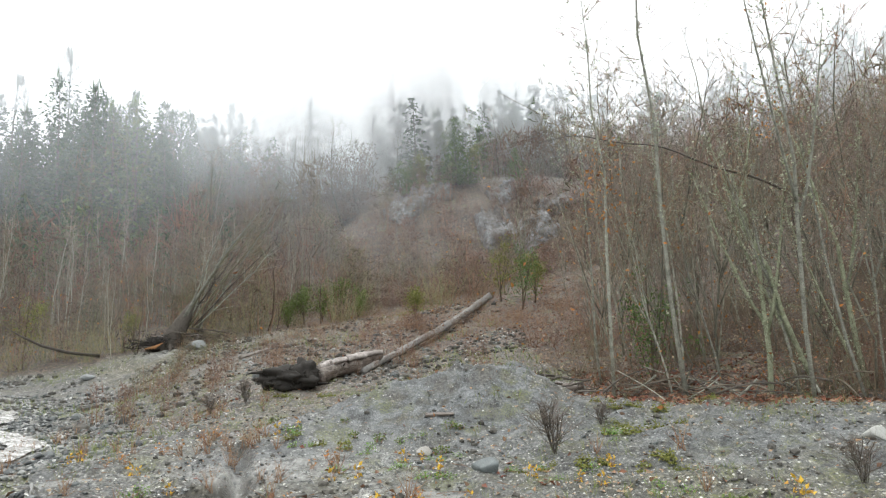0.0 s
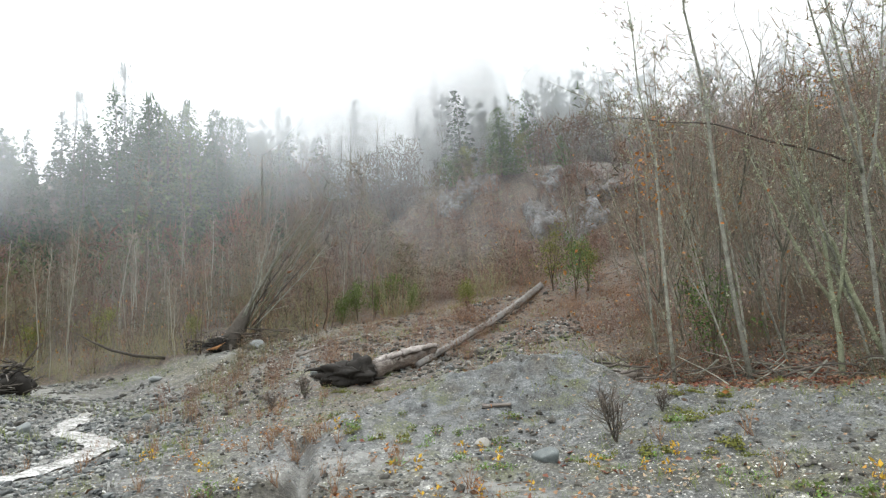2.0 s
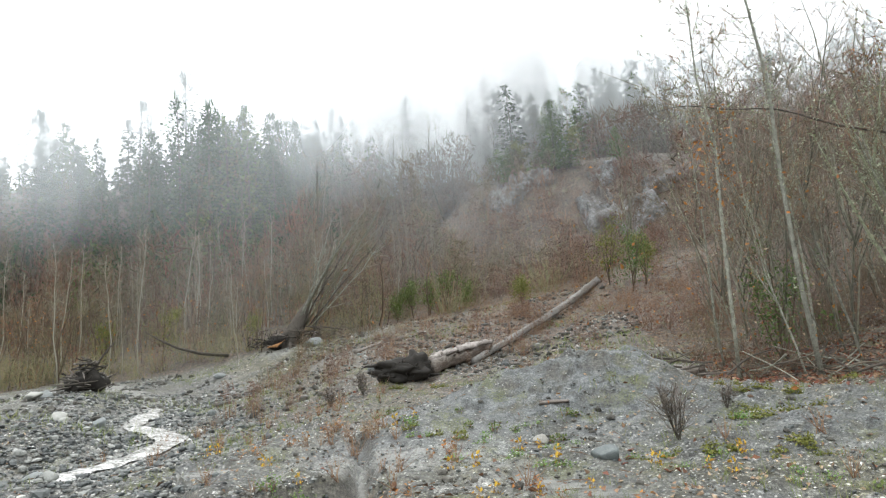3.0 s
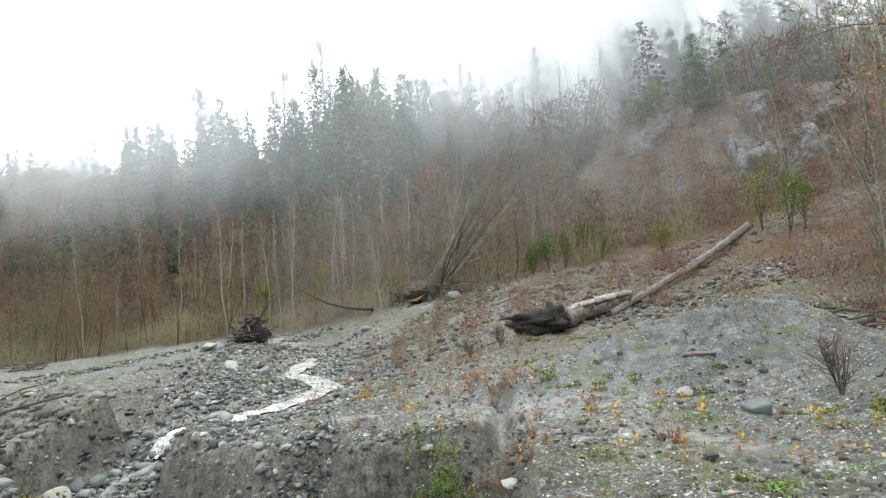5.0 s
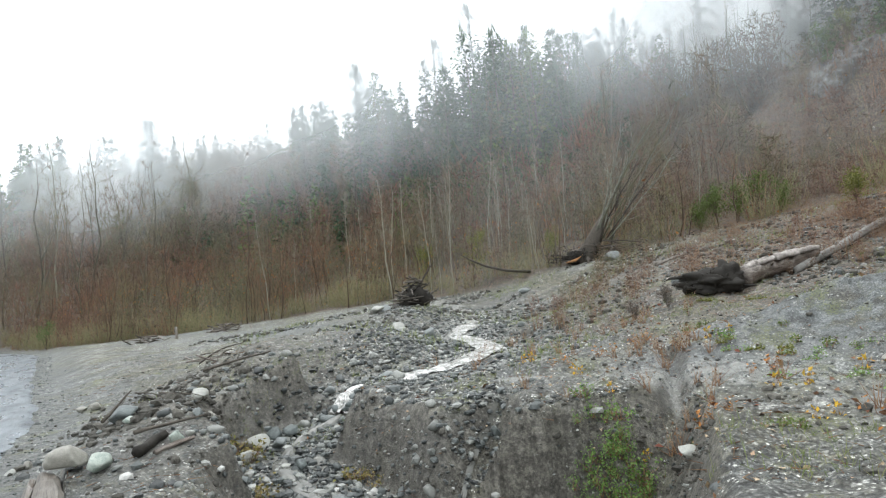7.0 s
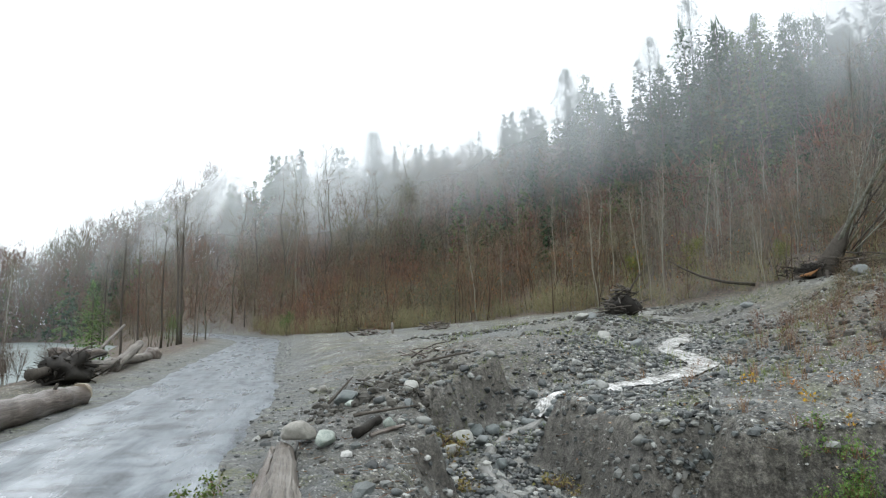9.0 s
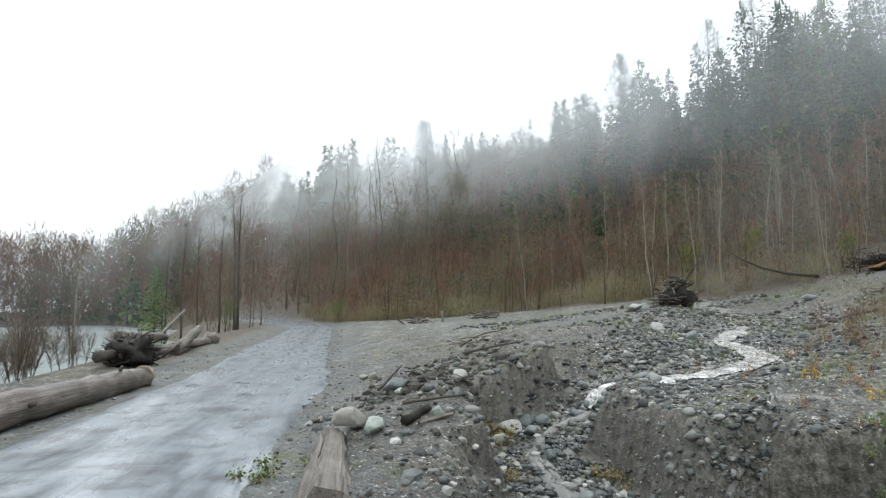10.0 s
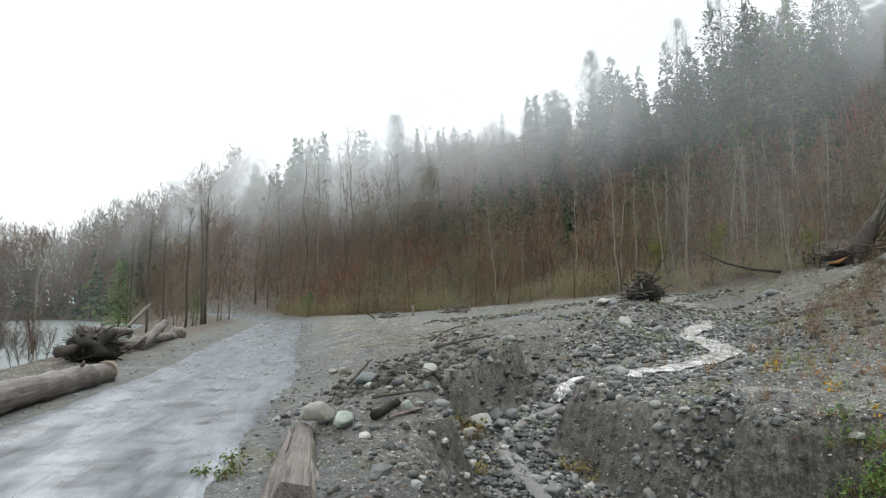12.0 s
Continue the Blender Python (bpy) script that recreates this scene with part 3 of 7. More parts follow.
    bank = v - 0.06 + np.where(s < 0, np.maximum(ragged - 0.8, 0) * (0.35 + 2.2 * deep), (0.05 * e + 0.045 * e * e) * (1 - deep) + 2.3 * np.maximum(ragged - 0.9, 0) * deep)
    bank = bank + 0.055 * fbm(x, y, 0.45, 3, 53, True) * sstep(24, 14, r)
    z = np.where(d < 7, np.minimum(z, bank), z)
    # bank's tongue falls towards the gully, by bearing, to clear the camera's view
    cap = np.interp(az, (30, 34, 39, 43, 46, 50), (9, 0.42, 0.28, 0.1, -0.2, -0.6)) + 3 * np.maximum(r - 10.4, 0) + 0.06 * fbm(x, y, 0.6, 3, 55)
    z = np.where((az > 30) & (az < 50) & (r < 12.5) & (s > 0), np.minimum(z, np.maximum(cap, -1.05)), z)
    # road and its verges
    d, v, s = along(x, y, ROAD)
    k = sstep(ROAD_HALF + 2.2, ROAD_HALF + 0.1, d)
    low = np.where((az > 10) & (az < 66) & (r < 9.5), 0.0, k)
    z = z * (1 - low) + (v - 0.03) * low
    # shore and lake bed
    out = np.where(s > 0, d, 0)
    z = z - 4.2 * sstep(5.0, 17.0, out) * sstep(-12, -20, x) * (1 - sstep(180, 235, r) * sstep(-100, -180, x))
    z = z + 3 * sstep(225, 300, r) * sstep(20, -30, y)
    return z


def in_pool(x, y):
    return sum(hump(x, y, px, py, rx, ry, turn) for px, py, rx, ry, turn in PUDDLES) > 0.4


def gz(x, y):
    return float(ground(x, y))


class Geo:
    """Gathers triangles, each with a material slot, into one mesh."""

    def __init__(self):
        self.v, self.f, self.m, self.n = [], [], [], 0

    def add(self, v, f, slot=0):
        v, f = np.asarray(v, float), np.asarray(f, int)
        self.v.append(v)
        self.f.append(f + self.n)
        self.m.append(np.full(len(f), slot))
        self.n += len(v)
        return self

    def arrays(self):
        return np.concatenate(self.v), np.concatenate(self.f), np.concatenate(self.m)

    def mesh(self, name, mats, smooth=True):
        return mesh_of(name, *self.arrays(), mats, smooth)


def mesh_of(name, v, f, slots, mats, smooth=True):
    me = bpy.data.meshes.new(name)
    me.vertices.add(len(v))
    me.vertices.foreach_set("co", np.ascontiguousarray(v, np.float32).ravel())
    me.loops.add(len(f) * 3)
    me.loops.foreach_set("vertex_index", np.ascontiguousarray(f, np.int32).ravel())
    me.polygons.add(len(f))
    me.polygons.foreach_set("loop_start", np.arange(0, len(f) * 3, 3, dtype=np.int32))
    me.polygons.foreach_set("loop_total", np.full(len(f), 3, np.int32))
    for m in mats:
        me.materials.append(m)
    me.polygons.foreach_set("material_index", np.ascontiguousarray(slots, np.int32))
    me.polygons.foreach_set("use_smooth", np.full(len(f), smooth, bool))
    me.update(calc_edges=True)
    me.validate()
    return me


def tube(path, radii, sides=6, cap=True, rough=0.0, seed=0):
    """A round limb along a path, tapering by the radii, with an uneven skin where rough."""
    p, radii = np.asarray(path, float), np.asarray(radii, float)
    n = len(p)
    d = np.gradient(p, axis=0)
    d /= np.linalg.norm(d, axis=1)[:, None] + 1e-9
    ref = np.array([0.0, 0, 1]) if abs(d[0, 2]) < 0.8 else np.array([1.0, 0, 0])
    a = np.cross(d, ref)
    a /= np.linalg.norm(a, axis=1)[:, None] + 1e-9
    b = np.cross(d, a)
    t = np.arange(sides) * 2 * np.pi / sides
    rr = radii[:, None] * np.ones(sides)
    if rough:
        g = np.random.default_rng(seed)
        rr = rr * (1 + rough * (g.random((n, sides)) * 2 - 1) + rough * (g.random((1, sides)) * 2 - 1))
    v = (p[:, None] + rr[..., None] * (np.cos(t)[None, :, None] * a[:, None] + np.sin(t)[None, :, None] * b[:, None])).reshape(-1, 3)
    i, j = np.meshgrid(np.arange(n - 1), np.arange(sides), indexing="ij")
    q0, q1 = (i * sides + j).ravel(), (i * sides + (j + 1) % sides).ravel()
    q2, q3 = q1 + sides, q0 + sides
    f = np.concatenate([np.stack([q0, q1, q2], 1), np.stack([q0, q2, q3], 1)])
    if cap:
        k = len(v)
        v = np.concatenate([v, p[:1], p[-1:]])
        js = np.arange(sides)
        e = (n - 1) * sides
        f = np.concatenate([f, np.stack([np.full(sides, k), (js + 1) % sides, js], 1), np.stack([np.full(sides, k + 1), e + js, e + (js + 1) % sides], 1)])
    return v, f


def spikes(base, tip, width):
    """Many three-sided twigs at once, each drawn out to a point."""
    base, tip = np.asarray(base, float), np.asarray(tip, float)
    w = np.broadcast_to(np.asarray(width, float), (len(base),))[:, None]
    d = tip - base
    d = d / (np.linalg.norm(d, axis=1)[:, None] + 1e-9)
    a = np.cross(d, np.where(abs(d[:, 2:3]) < 0.8, [[0, 0, 1.0]], [[1.0, 0, 0]]))
    a /= np.linalg.norm(a, axis=1)[:, None] + 1e-9
    b = np.cross(d, a)
    v = np.stack([base + a * w, base - a * 0.5 * w + b * 0.87 * w, base - a * 0.5 * w - b * 0.87 * w, tip], 1).reshape(-1, 3)
    k = np.arange(len(base))[:, None] * 4
    f = np.concatenate([k + np.array([[0, 1, 3]]), k + np.array([[1, 2, 3]]), k + np.array([[2, 0, 3]])], 0)
    return v, f


def leaves(centre, size, rng, flat=0.0):
    """Many small folded leaves of two triangles; flat: 1 lays them level."""
    c = np.asarray(centre, float)
    n = len(c)
    s = np.broadcast_to(np.asarray(size, float), (n,))[:, None]
    u = rng.normal(size=(n, 3))
    u[:, 2] *= 1 - 0.85 * flat
    u /= np.linalg.norm(u, axis=1)[:, None]
    w = rng.normal(size=(n, 3))
    w[:, 2] *= 1 - 0.85 * flat
    w = w - (w * u).sum(1)[:, None] * u
    w /= np.linalg.norm(w, axis=1)[:, None] + 1e-9
    fold = np.cross(u, w) * s * 0.18
    v = np.stack([c - u * s * 0.5, c + w * s * 0.3 + fold, c + u * s * 0.55, c - w * s * 0.3 + fold], 1).reshape(-1, 3)
    k = np.arange(n)[:, None] * 4
    return v, np.concatenate([k + np.array([[0, 1, 2]]), k + np.array([[0, 2, 3]])], 0)


def tile(geo, template, places, rng):
    """Lay a template (v, f, slots) at rows of x, y, z, turn, scale, height scale, lean x, lean y."""
    tv, tf, tm = template
    for x, y, z, turn, s, h, lx, ly in places:
        c, q = math.cos(turn), math.sin(turn)
        zz = tv[:, 2] * s * h
        geo.v.append(np.stack([x + s * (tv[:, 0] * c - tv[:, 1] * q) + lx * zz, y + s * (tv[:, 0] * q + tv[:, 1] * c) + ly * zz, z + zz], 1))
        geo.f.append(tf + geo.n)
        geo.m.append(tm)
        geo.n += len(tv)


def part(name, geo, mats, parent, label="", smooth=True):
    me = geo.mesh(name, mats if isinstance(mats, (list, tuple)) else [mats], smooth)
    ob = new(name, me)
    ob.parent = parent
    return tagged(ob, label) if label else ob


def thing(name, label, category, m=None, group=""):
    e = new(name)
    if m is not None:
        e.matrix_basis = m
    return tagged(e, label, category, group)


# ---- ground, road and water ----


def build_ground():
    a = np.concatenate([np.arange(-42, 97, 0.38), np.arange(97, 318, 2.0)])
    rad = [0.25]
    while rad[-1] < 60:
        rad.append(rad[-1] * (1.035 if rad[-1] < 5 else 1.0085 if rad[-1] < 17 else 1.016))
    while rad[-1] < 4200:
        rad.append(rad[-1] * 1.06)
    rad = np.array(rad)
    R, A = np.meshgrid(rad, np.radians(a), indexing="ij")
    X, Y = -R * np.sin(A), R * np.cos(A)
    Z = ground(X, Y)
    n, m = X.shape
    v = np.concatenate([np.stack([X, Y, Z], -1).reshape(-1, 3), [[0, 0, gz(0, 0)]]])
    i, j = np.meshgrid(np.arange(n - 1), np.arange(m), indexing="ij")
    p, q = (i * m + j).ravel(), (i * m + (j + 1) % m).ravel()
    f = np.concatenate([np.stack([p, p + m, q + m], 1), np.stack([p, q + m, q], 1)])
    js = np.arange(m)
    f = np.concatenate([f, np.stack([np.full(m, n * m), js, (js + 1) % m], 1)])
    me = mesh_of("ground", v, f, np.zeros(len(f)), [M_GROUND])
    x, y, z = v.T
    d, _, s = along(x, y, STREAM)
    wood = wooded(x, y)
    litter = np.clip(wood + 1.0 * sstep(33, 36, y) + 1.25 * hump(x, y, 1, 27, 9, 8) + 0.9 * hump(x, y, 5.0, 11.2, 4.6, 0.9, -27) + 0.5 * hump(x, y, -4, 17, 4, 3.5), 0, 1)
    gravel = np.clip(sstep(5, 1.5, d) + 0.45 * hump(x, y, -8, 18, 8, 7) + 0.3, 0, 1) * (1 - wood)
    e = 0.12
    steep = np.hypot(ground(x + e, y) - ground(x - e, y), ground(x, y + e) - ground(x, y - e)) / (2 * e)
    # bare earth on spoil and steep faces, where it also stands in for shade
    soil_and_shade = np.clip(sstep(0.75, 1.6, steep) + 0.85 * hump(x, y, -8.9, 5.6, 2.6, 1.7, -38) + 0.75 * hump(x, y, -11.8, 9.4, 2.8, 1.5, -35), 0, 1) * (1 - wood) * sstep(26, 16, np.hypot(x, y))
    pool = sum(0.8 * hump(x, y, px, py, rx, ry, turn) for px, py, rx, ry, turn in PUDDLES)
    wet = np.clip(sstep(1.6, 0.6, d) + pool + 0.9 * hump(x, y, -2.4, 8.9, 2.6, 1.0) + 0.8 * hump(x, y, -6.5, 11, 2.5, 1.0) + 0.15, 0, 1)
    col = np.stack([litter, gravel, wet, soil_and_shade], 1).astype(np.float32)
    at = me.attributes.new("zones", "FLOAT_COLOR", "POINT")
    at.data.foreach_set("color", col.ravel())
    silt = np.clip(1.4 * hump(x, y, -0.1, 11.5, 2.3, 1.5) + 0.85 * hump(x, y, 3.6, 8.9, 3.2, 1.4, -28) + 1.2 * pool + 0.9 * hump(x, y, -23, 19.5, 7, 2.4, -20) + 0.8 * hump(x, y, -40, 26, 8, 3.5, -30) + 0.9 * hump(x, y, -2.9, 9.4, 1.0, 0.5, 20) + 0.7 * sstep(4.6, 2.2, along(x, y, ROAD)[0]), 0, 1)
    at = me.attributes.new("silt", "FLOAT", "POINT")
    at.data.foreach_set("value", silt.astype(np.float32))
    return tagged(new("ground", me), "grey muddy gravel ground with silt and leaf litter", "ground", kind="structure")


def wooded(x, y):
    """1 under the trees, 0 on the open slide."""
    edge = np.interp(x, (-75, -58, -45, -36, -21, -12, -5, 2, 3.2, 5.2, 7.5, 12), (27.5, 24.5, 26.5, 31, 32, 32.5, 34, 34, 12.6, 10.5, 9.5, 8.5))
    wob = 0.8 * fbm(x, y, 3.0, 3, 61)
    w = sstep(-0.6, 1.2, y - edge + wob) * (1 - 0.9 * np.clip(1.6 * hump(x, y, 0.5, 46, 7, 11), 0, 1))
    d, _, s = along(x, y, ROAD)
    left = sstep(ROAD_HALF + 0.8, ROAD_HALF + 2.2, d) * np.where(s > 0, 1, 0) * sstep(-18, -26, x)
    return np.clip(np.maximum(w, left) * sstep(ROAD_HALF + 0.2, ROAD_HALF + 1.5, d), 0, 1)


def thin_for_view(x, y):
    """Trees thinned by bearing from the camera to show the headwall, full farther round."""
    return 0.1 + 0.9 * sstep(11, 16.5, np.degrees(np.arctan2(x, y)))


def ribbon(line, half, lift, across=8, step=0.4, wobble=0.0, seed=0, follow=None):
    """A strip along a polyline with its texture laid along it."""
    pts = np.array([p[:3] for p in line], float)
    seg = np.concatenate([[0], np.cumsum(np.hypot(*np.diff(pts[:, :2], axis=0).T))])
    t = np.arange(0, seg[-1], step)
    c = np.stack([np.interp(t, seg, pts[:, k]) for k in range(3)], 1)
    ker = np.ones(7) / 7
    for k in range(3):
        c[3:-3, k] = np.convolve(c[:, k], ker, "valid")
    d = np.gradient(c[:, :2], axis=0)
    d /= np.linalg.norm(d, axis=1)[:, None]
    nrm = np.stack([-d[:, 1], d[:, 0]], 1)
    u = np.linspace(-1, 1, across)
    w = half * (1 + wobble * fbm(t, t * 0 + 3.3, 1.2, 3, seed))
    X = c[:, 0:1] + nrm[:, 0:1] * u * w[:, None]
    Y = c[:, 1:2] + nrm[:, 1:2] * u * w[:, None]
    Z = c[:, 2:3] + lift + 0 * X
    n, m = X.shape
    i, j = np.meshgrid(np.arange(n - 1), np.arange(m - 1), indexing="ij")
    p = (i * m + j).ravel()
    f = np.concatenate([np.stack([p, p + m, p + m + 1], 1), np.stack([p, p + m + 1, p + 1], 1)])
    uv = np.stack([t[:, None] + 0 * X, u * w[:, None]], -1).reshape(-1, 2)
    return X, Y, Z, u, f, uv


def put_uv(me, f, uv):
    lay = me.uv_layers.new(name="UVMap")
    lay.data.foreach_set("uv", uv[f.ravel()].astype(np.float32).ravel())


def build_road():
    X, Y, Z, u, f, uv = ribbon(ROAD, ROAD_HALF, 0.0, across=27, step=0.25, wobble=0.09, seed=9)
    ruts = 0.035 * (np.exp(-((abs(u) - 0.48) / 0.16) ** 2))
    Z = Z + 0.012 * fbm(X, Y, 0.9, 4, 71) - ruts + 0.02 * (1 - u * u) - 0.12 * sstep(0.86 + 0.1 * fbm(X, Y, 1.5, 3, 73), 1.0, abs(u) + 0 * X)
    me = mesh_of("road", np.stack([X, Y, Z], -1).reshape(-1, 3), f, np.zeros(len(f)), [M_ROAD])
    put_uv(me, f, uv)
    tagged(new("road", me), "wet rutted gravel track shining with rain", "road", kind="structure")


def build_stream():
    rill = ((-5.35, 8.75, 0.27), (-5.08, 8.35, 0.22), (-4.95, 7.9, -0.3), (-4.85, 7.2, -0.75), (-4.8, 6.3, -0.92))
    for line, half, lift, wob, m, lab in ((STREAM[2:12], 0.29, 0.035, 0.8, M_STREAM, "shallow silty stream rushing over cobbles"), (STREAM[11:], 0.13, 0.0, 0.8, M_TRICKLE, "thin trickle of silty water between boulders"),
                                          (rill, 0.028, 0.02, 0.6, M_TRICKLE, "thin rill of silty water falling over the bank")):
        X, Y, Z, u, f, uv = ribbon(line, half, lift, across=11, step=0.1, wobble=wob, seed=4)
        drop = np.abs(np.gradient(Z[:, 5]))[:, None]
        Z = Z + 0.035 * fbm(X, Y, 0.35, 3, 81) - 0.05 * abs(u) ** 3 + np.minimum(drop, 0.03) * 4 * fbm(X, Y, 0.16, 3, 83, True)
        if half < 0.1:
            Z = np.maximum(Z, ground(X, Y) + 0.015)
        me = mesh_of("stream", np.stack([X, Y, Z], -1).reshape(-1, 3), f, np.zeros(len(f)), [m])
        tagged(new("stream", me), lab, "water", kind="structure")
    v = np.array([[-700, -300, -2], [-14, -300, -2], [-14, 30, -2], [-700, 120, -2]], float)
    lake = mesh_of("lake", v, np.array([[0, 1, 2], [0, 2, 3]]), [0, 0], [M_LAKE])
    tagged(new("lake", lake), "pale grey-green lake water beyond the track", "water", kind="structure")


build_ground()
build_road()
build_stream()

# ---- trees ----


def bare_tree(seed, h, r0, nb, twigs, start=0.3, up=0.9, reach=0.3, twig_w=0.008, bend=0.25, sides=6, forks=0, twig_len=0.55):
    """A leafless tree: (trunk geometry, crown geometry)."""
    g = np.random.default_rng(seed)
    trunk, crown = Geo(), Geo()
    n = 7
    t = np.linspace(0, 1, n)
    off = np.cumsum(g.normal(size=(n, 2)) * bend * h * 0.02, axis=0)
    off -= off[0]
    p = np.stack([off[:, 0], off[:, 1], t * h - 0.15], 1)
    trunk.add(*tube(p, r0 * (1 - t) ** 0.8 + 0.006, sides, True, 0.08, seed))
    stems = [(p, r0)]
    for k in range(forks):
        a, s0 = g.random() * 6.28, g.uniform(0.05, 0.45)
        q0 = np.array([np.interp(s0, t, p[:, c]) for c in range(3)])
        ln = h * (1 - s0) * g.uniform(0.6, 0.9)
        q = q0 + np.stack([np.cos(a) * ln * 0.28 * t ** 0.8, np.sin(a) * ln * 0.28 * t ** 0.8, ln * t], 1)
        trunk.add(*tube(q, r0 * 0.6 * (1 - t) ** 0.8 + 0.005, max(4, sides - 1)))
        stems.append((q, r0 * 0.6))
    bases, tips, wid = [], [], []
    for k in range(nb):
        q, qr = stems[g.integers(len(stems))]
        s = start + (1 - start) * g.random() ** 0.8 * 0.97
        q0 = np.array([np.interp(s, t, q[:, c]) for c in range(3)])
        a, e = g.random() * 6.28, g.uniform(0.3, 1.0) * up
        ln = (0.25 + (1 - s)) * h * reach * g.uniform(0.5, 1.2)
        d = np.array([np.cos(a) * np.cos(e), np.sin(a) * np.cos(e), np.sin(e)])
        m = q0 + d * ln * 0.5 + g.normal(size=3) * 0.04 * ln
        tip = q0 + d * ln + np.array([0, 0, 0.18 * ln]) + g.normal(size=3) * 0.06 * ln
        rb = max(0.006, qr * 0.28 * (1.1 - s))
        crown.add(*tube(np.stack([q0, m, tip]), [rb, rb * 0.65, 0.003], 3, False))
        for j in range(twigs):
            w = g.uniform(0.15, 1.0)
            b0 = q0 + (m - q0) * min(1, 2 * w) + (tip - m) * max(0, 2 * w - 1)
            dd = d * 0.6 + g.normal(size=3) * 0.55 + np.array([0, 0, 0.35])
            l = twig_len * g.uniform(0.5, 1.3) * (0.4 + 0.6 * ln / (h * reach))
            bases.append(b0), tips.append(b0 + dd * l), wid.append(twig_w * g.uniform(0.6, 1.3))
    if bases:
        crown.add(*spikes(bases, tips, wid), 1)
    return trunk, crown


def tuft_fir(seed, h, wide=0.22, count=340, bare=0.05, blunt=0.65, leaf=1.0):
    """A full fir or cedar: an uneven crown of drooping sprays, thick at the tips of its boughs."""
    q = np.random.default_rng(seed)
    trunk, crown = Geo(), Geo()
    t = np.linspace(0, 1, 5)
    trunk.add(*tube(np.stack([0.01 * h * np.sin(3 * t), 0 * t, h * t - 0.3], 1), h * 0.011 * (1 - t) + 0.02, 5))
    boughs = max(40, count // 5)
    bs = bare + (0.985 - bare) * q.random(boughs) ** 1.1
    ba = q.uniform(0, 2 * np.pi, boughs)
    bl = h * wide * (1 - bs) ** blunt * q.uniform(0.5, 1.2, boughs) * (1 + 0.25 * np.sin(2 * ba + 9 * bs + seed)) + 0.02 * h
    i = q.integers(boughs, size=count)
    w = q.random(count) ** 0.6
    a = ba[i] + q.normal(size=count) * 0.22
    r = bl[i] * w
    z = h * bs[i] + 0.04 * h * w * 0.3 - 0.42 * r * w + q.normal(size=count) * 0.012 * h
    c = np.stack([r * np.cos(a), r * np.sin(a), np.maximum(z, 0.03 * h)], 1)
    a = a + q.normal(size=count) * 0.6
    u = np.stack([np.cos(a), np.sin(a), -0.35 + 0.4 * q.normal(size=count)], 1)
    u /= np.linalg.norm(u, axis=1)[:, None]
    ln = (leaf * h * 0.062 * (0.45 + 1.0 * (1 - bs[i])) * q.uniform(0.6, 1.3, count))[:, None]
    side = np.cross(u, q.normal(size=(count, 3)) * 0.4 + [0, 0, 1.0])
    side /= np.linalg.norm(side, axis=1)[:, None] + 1e-9
    wd = ln * q.uniform(0.28, 0.5, (count, 1))
    v = np.stack([c - u * ln * 0.4, c + u * ln * 0.1 + side * wd, c + u * ln * 0.6, c + u * ln * 0.05 - side * wd - [0, 0, 0.1] * ln], 1).reshape(-1, 3)
    k = np.arange(count)[:, None] * 4
    crown.add(v, np.concatenate([k + np.array([[0, 1, 2]]), k + np.array([[0, 2, 3]])]), 0)
    top = np.array([[0, 0, h * 0.93]] * 7) + q.normal(size=(7, 3)) * [0.008 * h, 0.008 * h, 0.02 * h]
    crown.add(*spikes(top, top + q.normal(size=(7, 3)) * [0.014 * h, 0.014 * h, 0.0] + [0, 0, 0.06 * h], 0.006 * h), 0)
    return trunk, crown


def joined(trunk, crown, slots):
    """Trunk and crown as one template, its slots renumbered as given (trunk, crown 0, crown 1)."""
    g = Geo()
    v, f, m = trunk.arrays()
    g.add(v, f, slots[0])
    v, f, m = crown.arrays()
    g.v.append(v), g.f.append(f + g.n), g.m.append(np.where(m == 0, slots[1], slots[2]))
    g.n += len(v)
    return g.arrays()


def scatter(n, x0, x1, y0, y1, keep, seed, gap=0.0):
    """Random places in a rectangle where keep(x, y) exceeds a throw."""
    g = np.random.default_rng(seed)
    x, y = g.uniform(x0, x1, n), g.uniform(y0, y1, n)
    k = keep(x, y) > g.random(n)
    x, y = x[k], y[k]
    if gap:
        cell, sel = set(), []
        for i, (a, b) in enumerate(zip(x // gap, y // gap)):
            if (a, b) not in cell:
                cell.add((a, b)), sel.append(i)
        x, y = x[sel], y[sel]
    return x, y


def rows_of(x, y, g, s0, s1, h0=0.85, h1=1.2, lean=0.06):
    n = len(x)
    return list(zip(x, y, ground(x, y), g.uniform(0, 6.28, n), g.uniform(s0, s1, n), g.uniform(h0, h1, n), g.normal(size=n) * lean, g.normal(size=n) * lean))


def woods(name, label, templates, rows, mats, seed):
    g = np.random.default_rng(seed)
    geo = Geo()
    pick = g.integers(len(templates), size=len(rows))
    for k, tp in enumerate(templates):
        tile(geo, tp, [r for r, q in zip(rows, pick) if q == k], g)
    if geo.n:
        tagged(new(name, geo.mesh(name, mats)), label, "trees", kind="stuff")


def off_road(x, y, w=1.2):
    return along(x, y, ROAD)[0] > ROAD_HALF + w


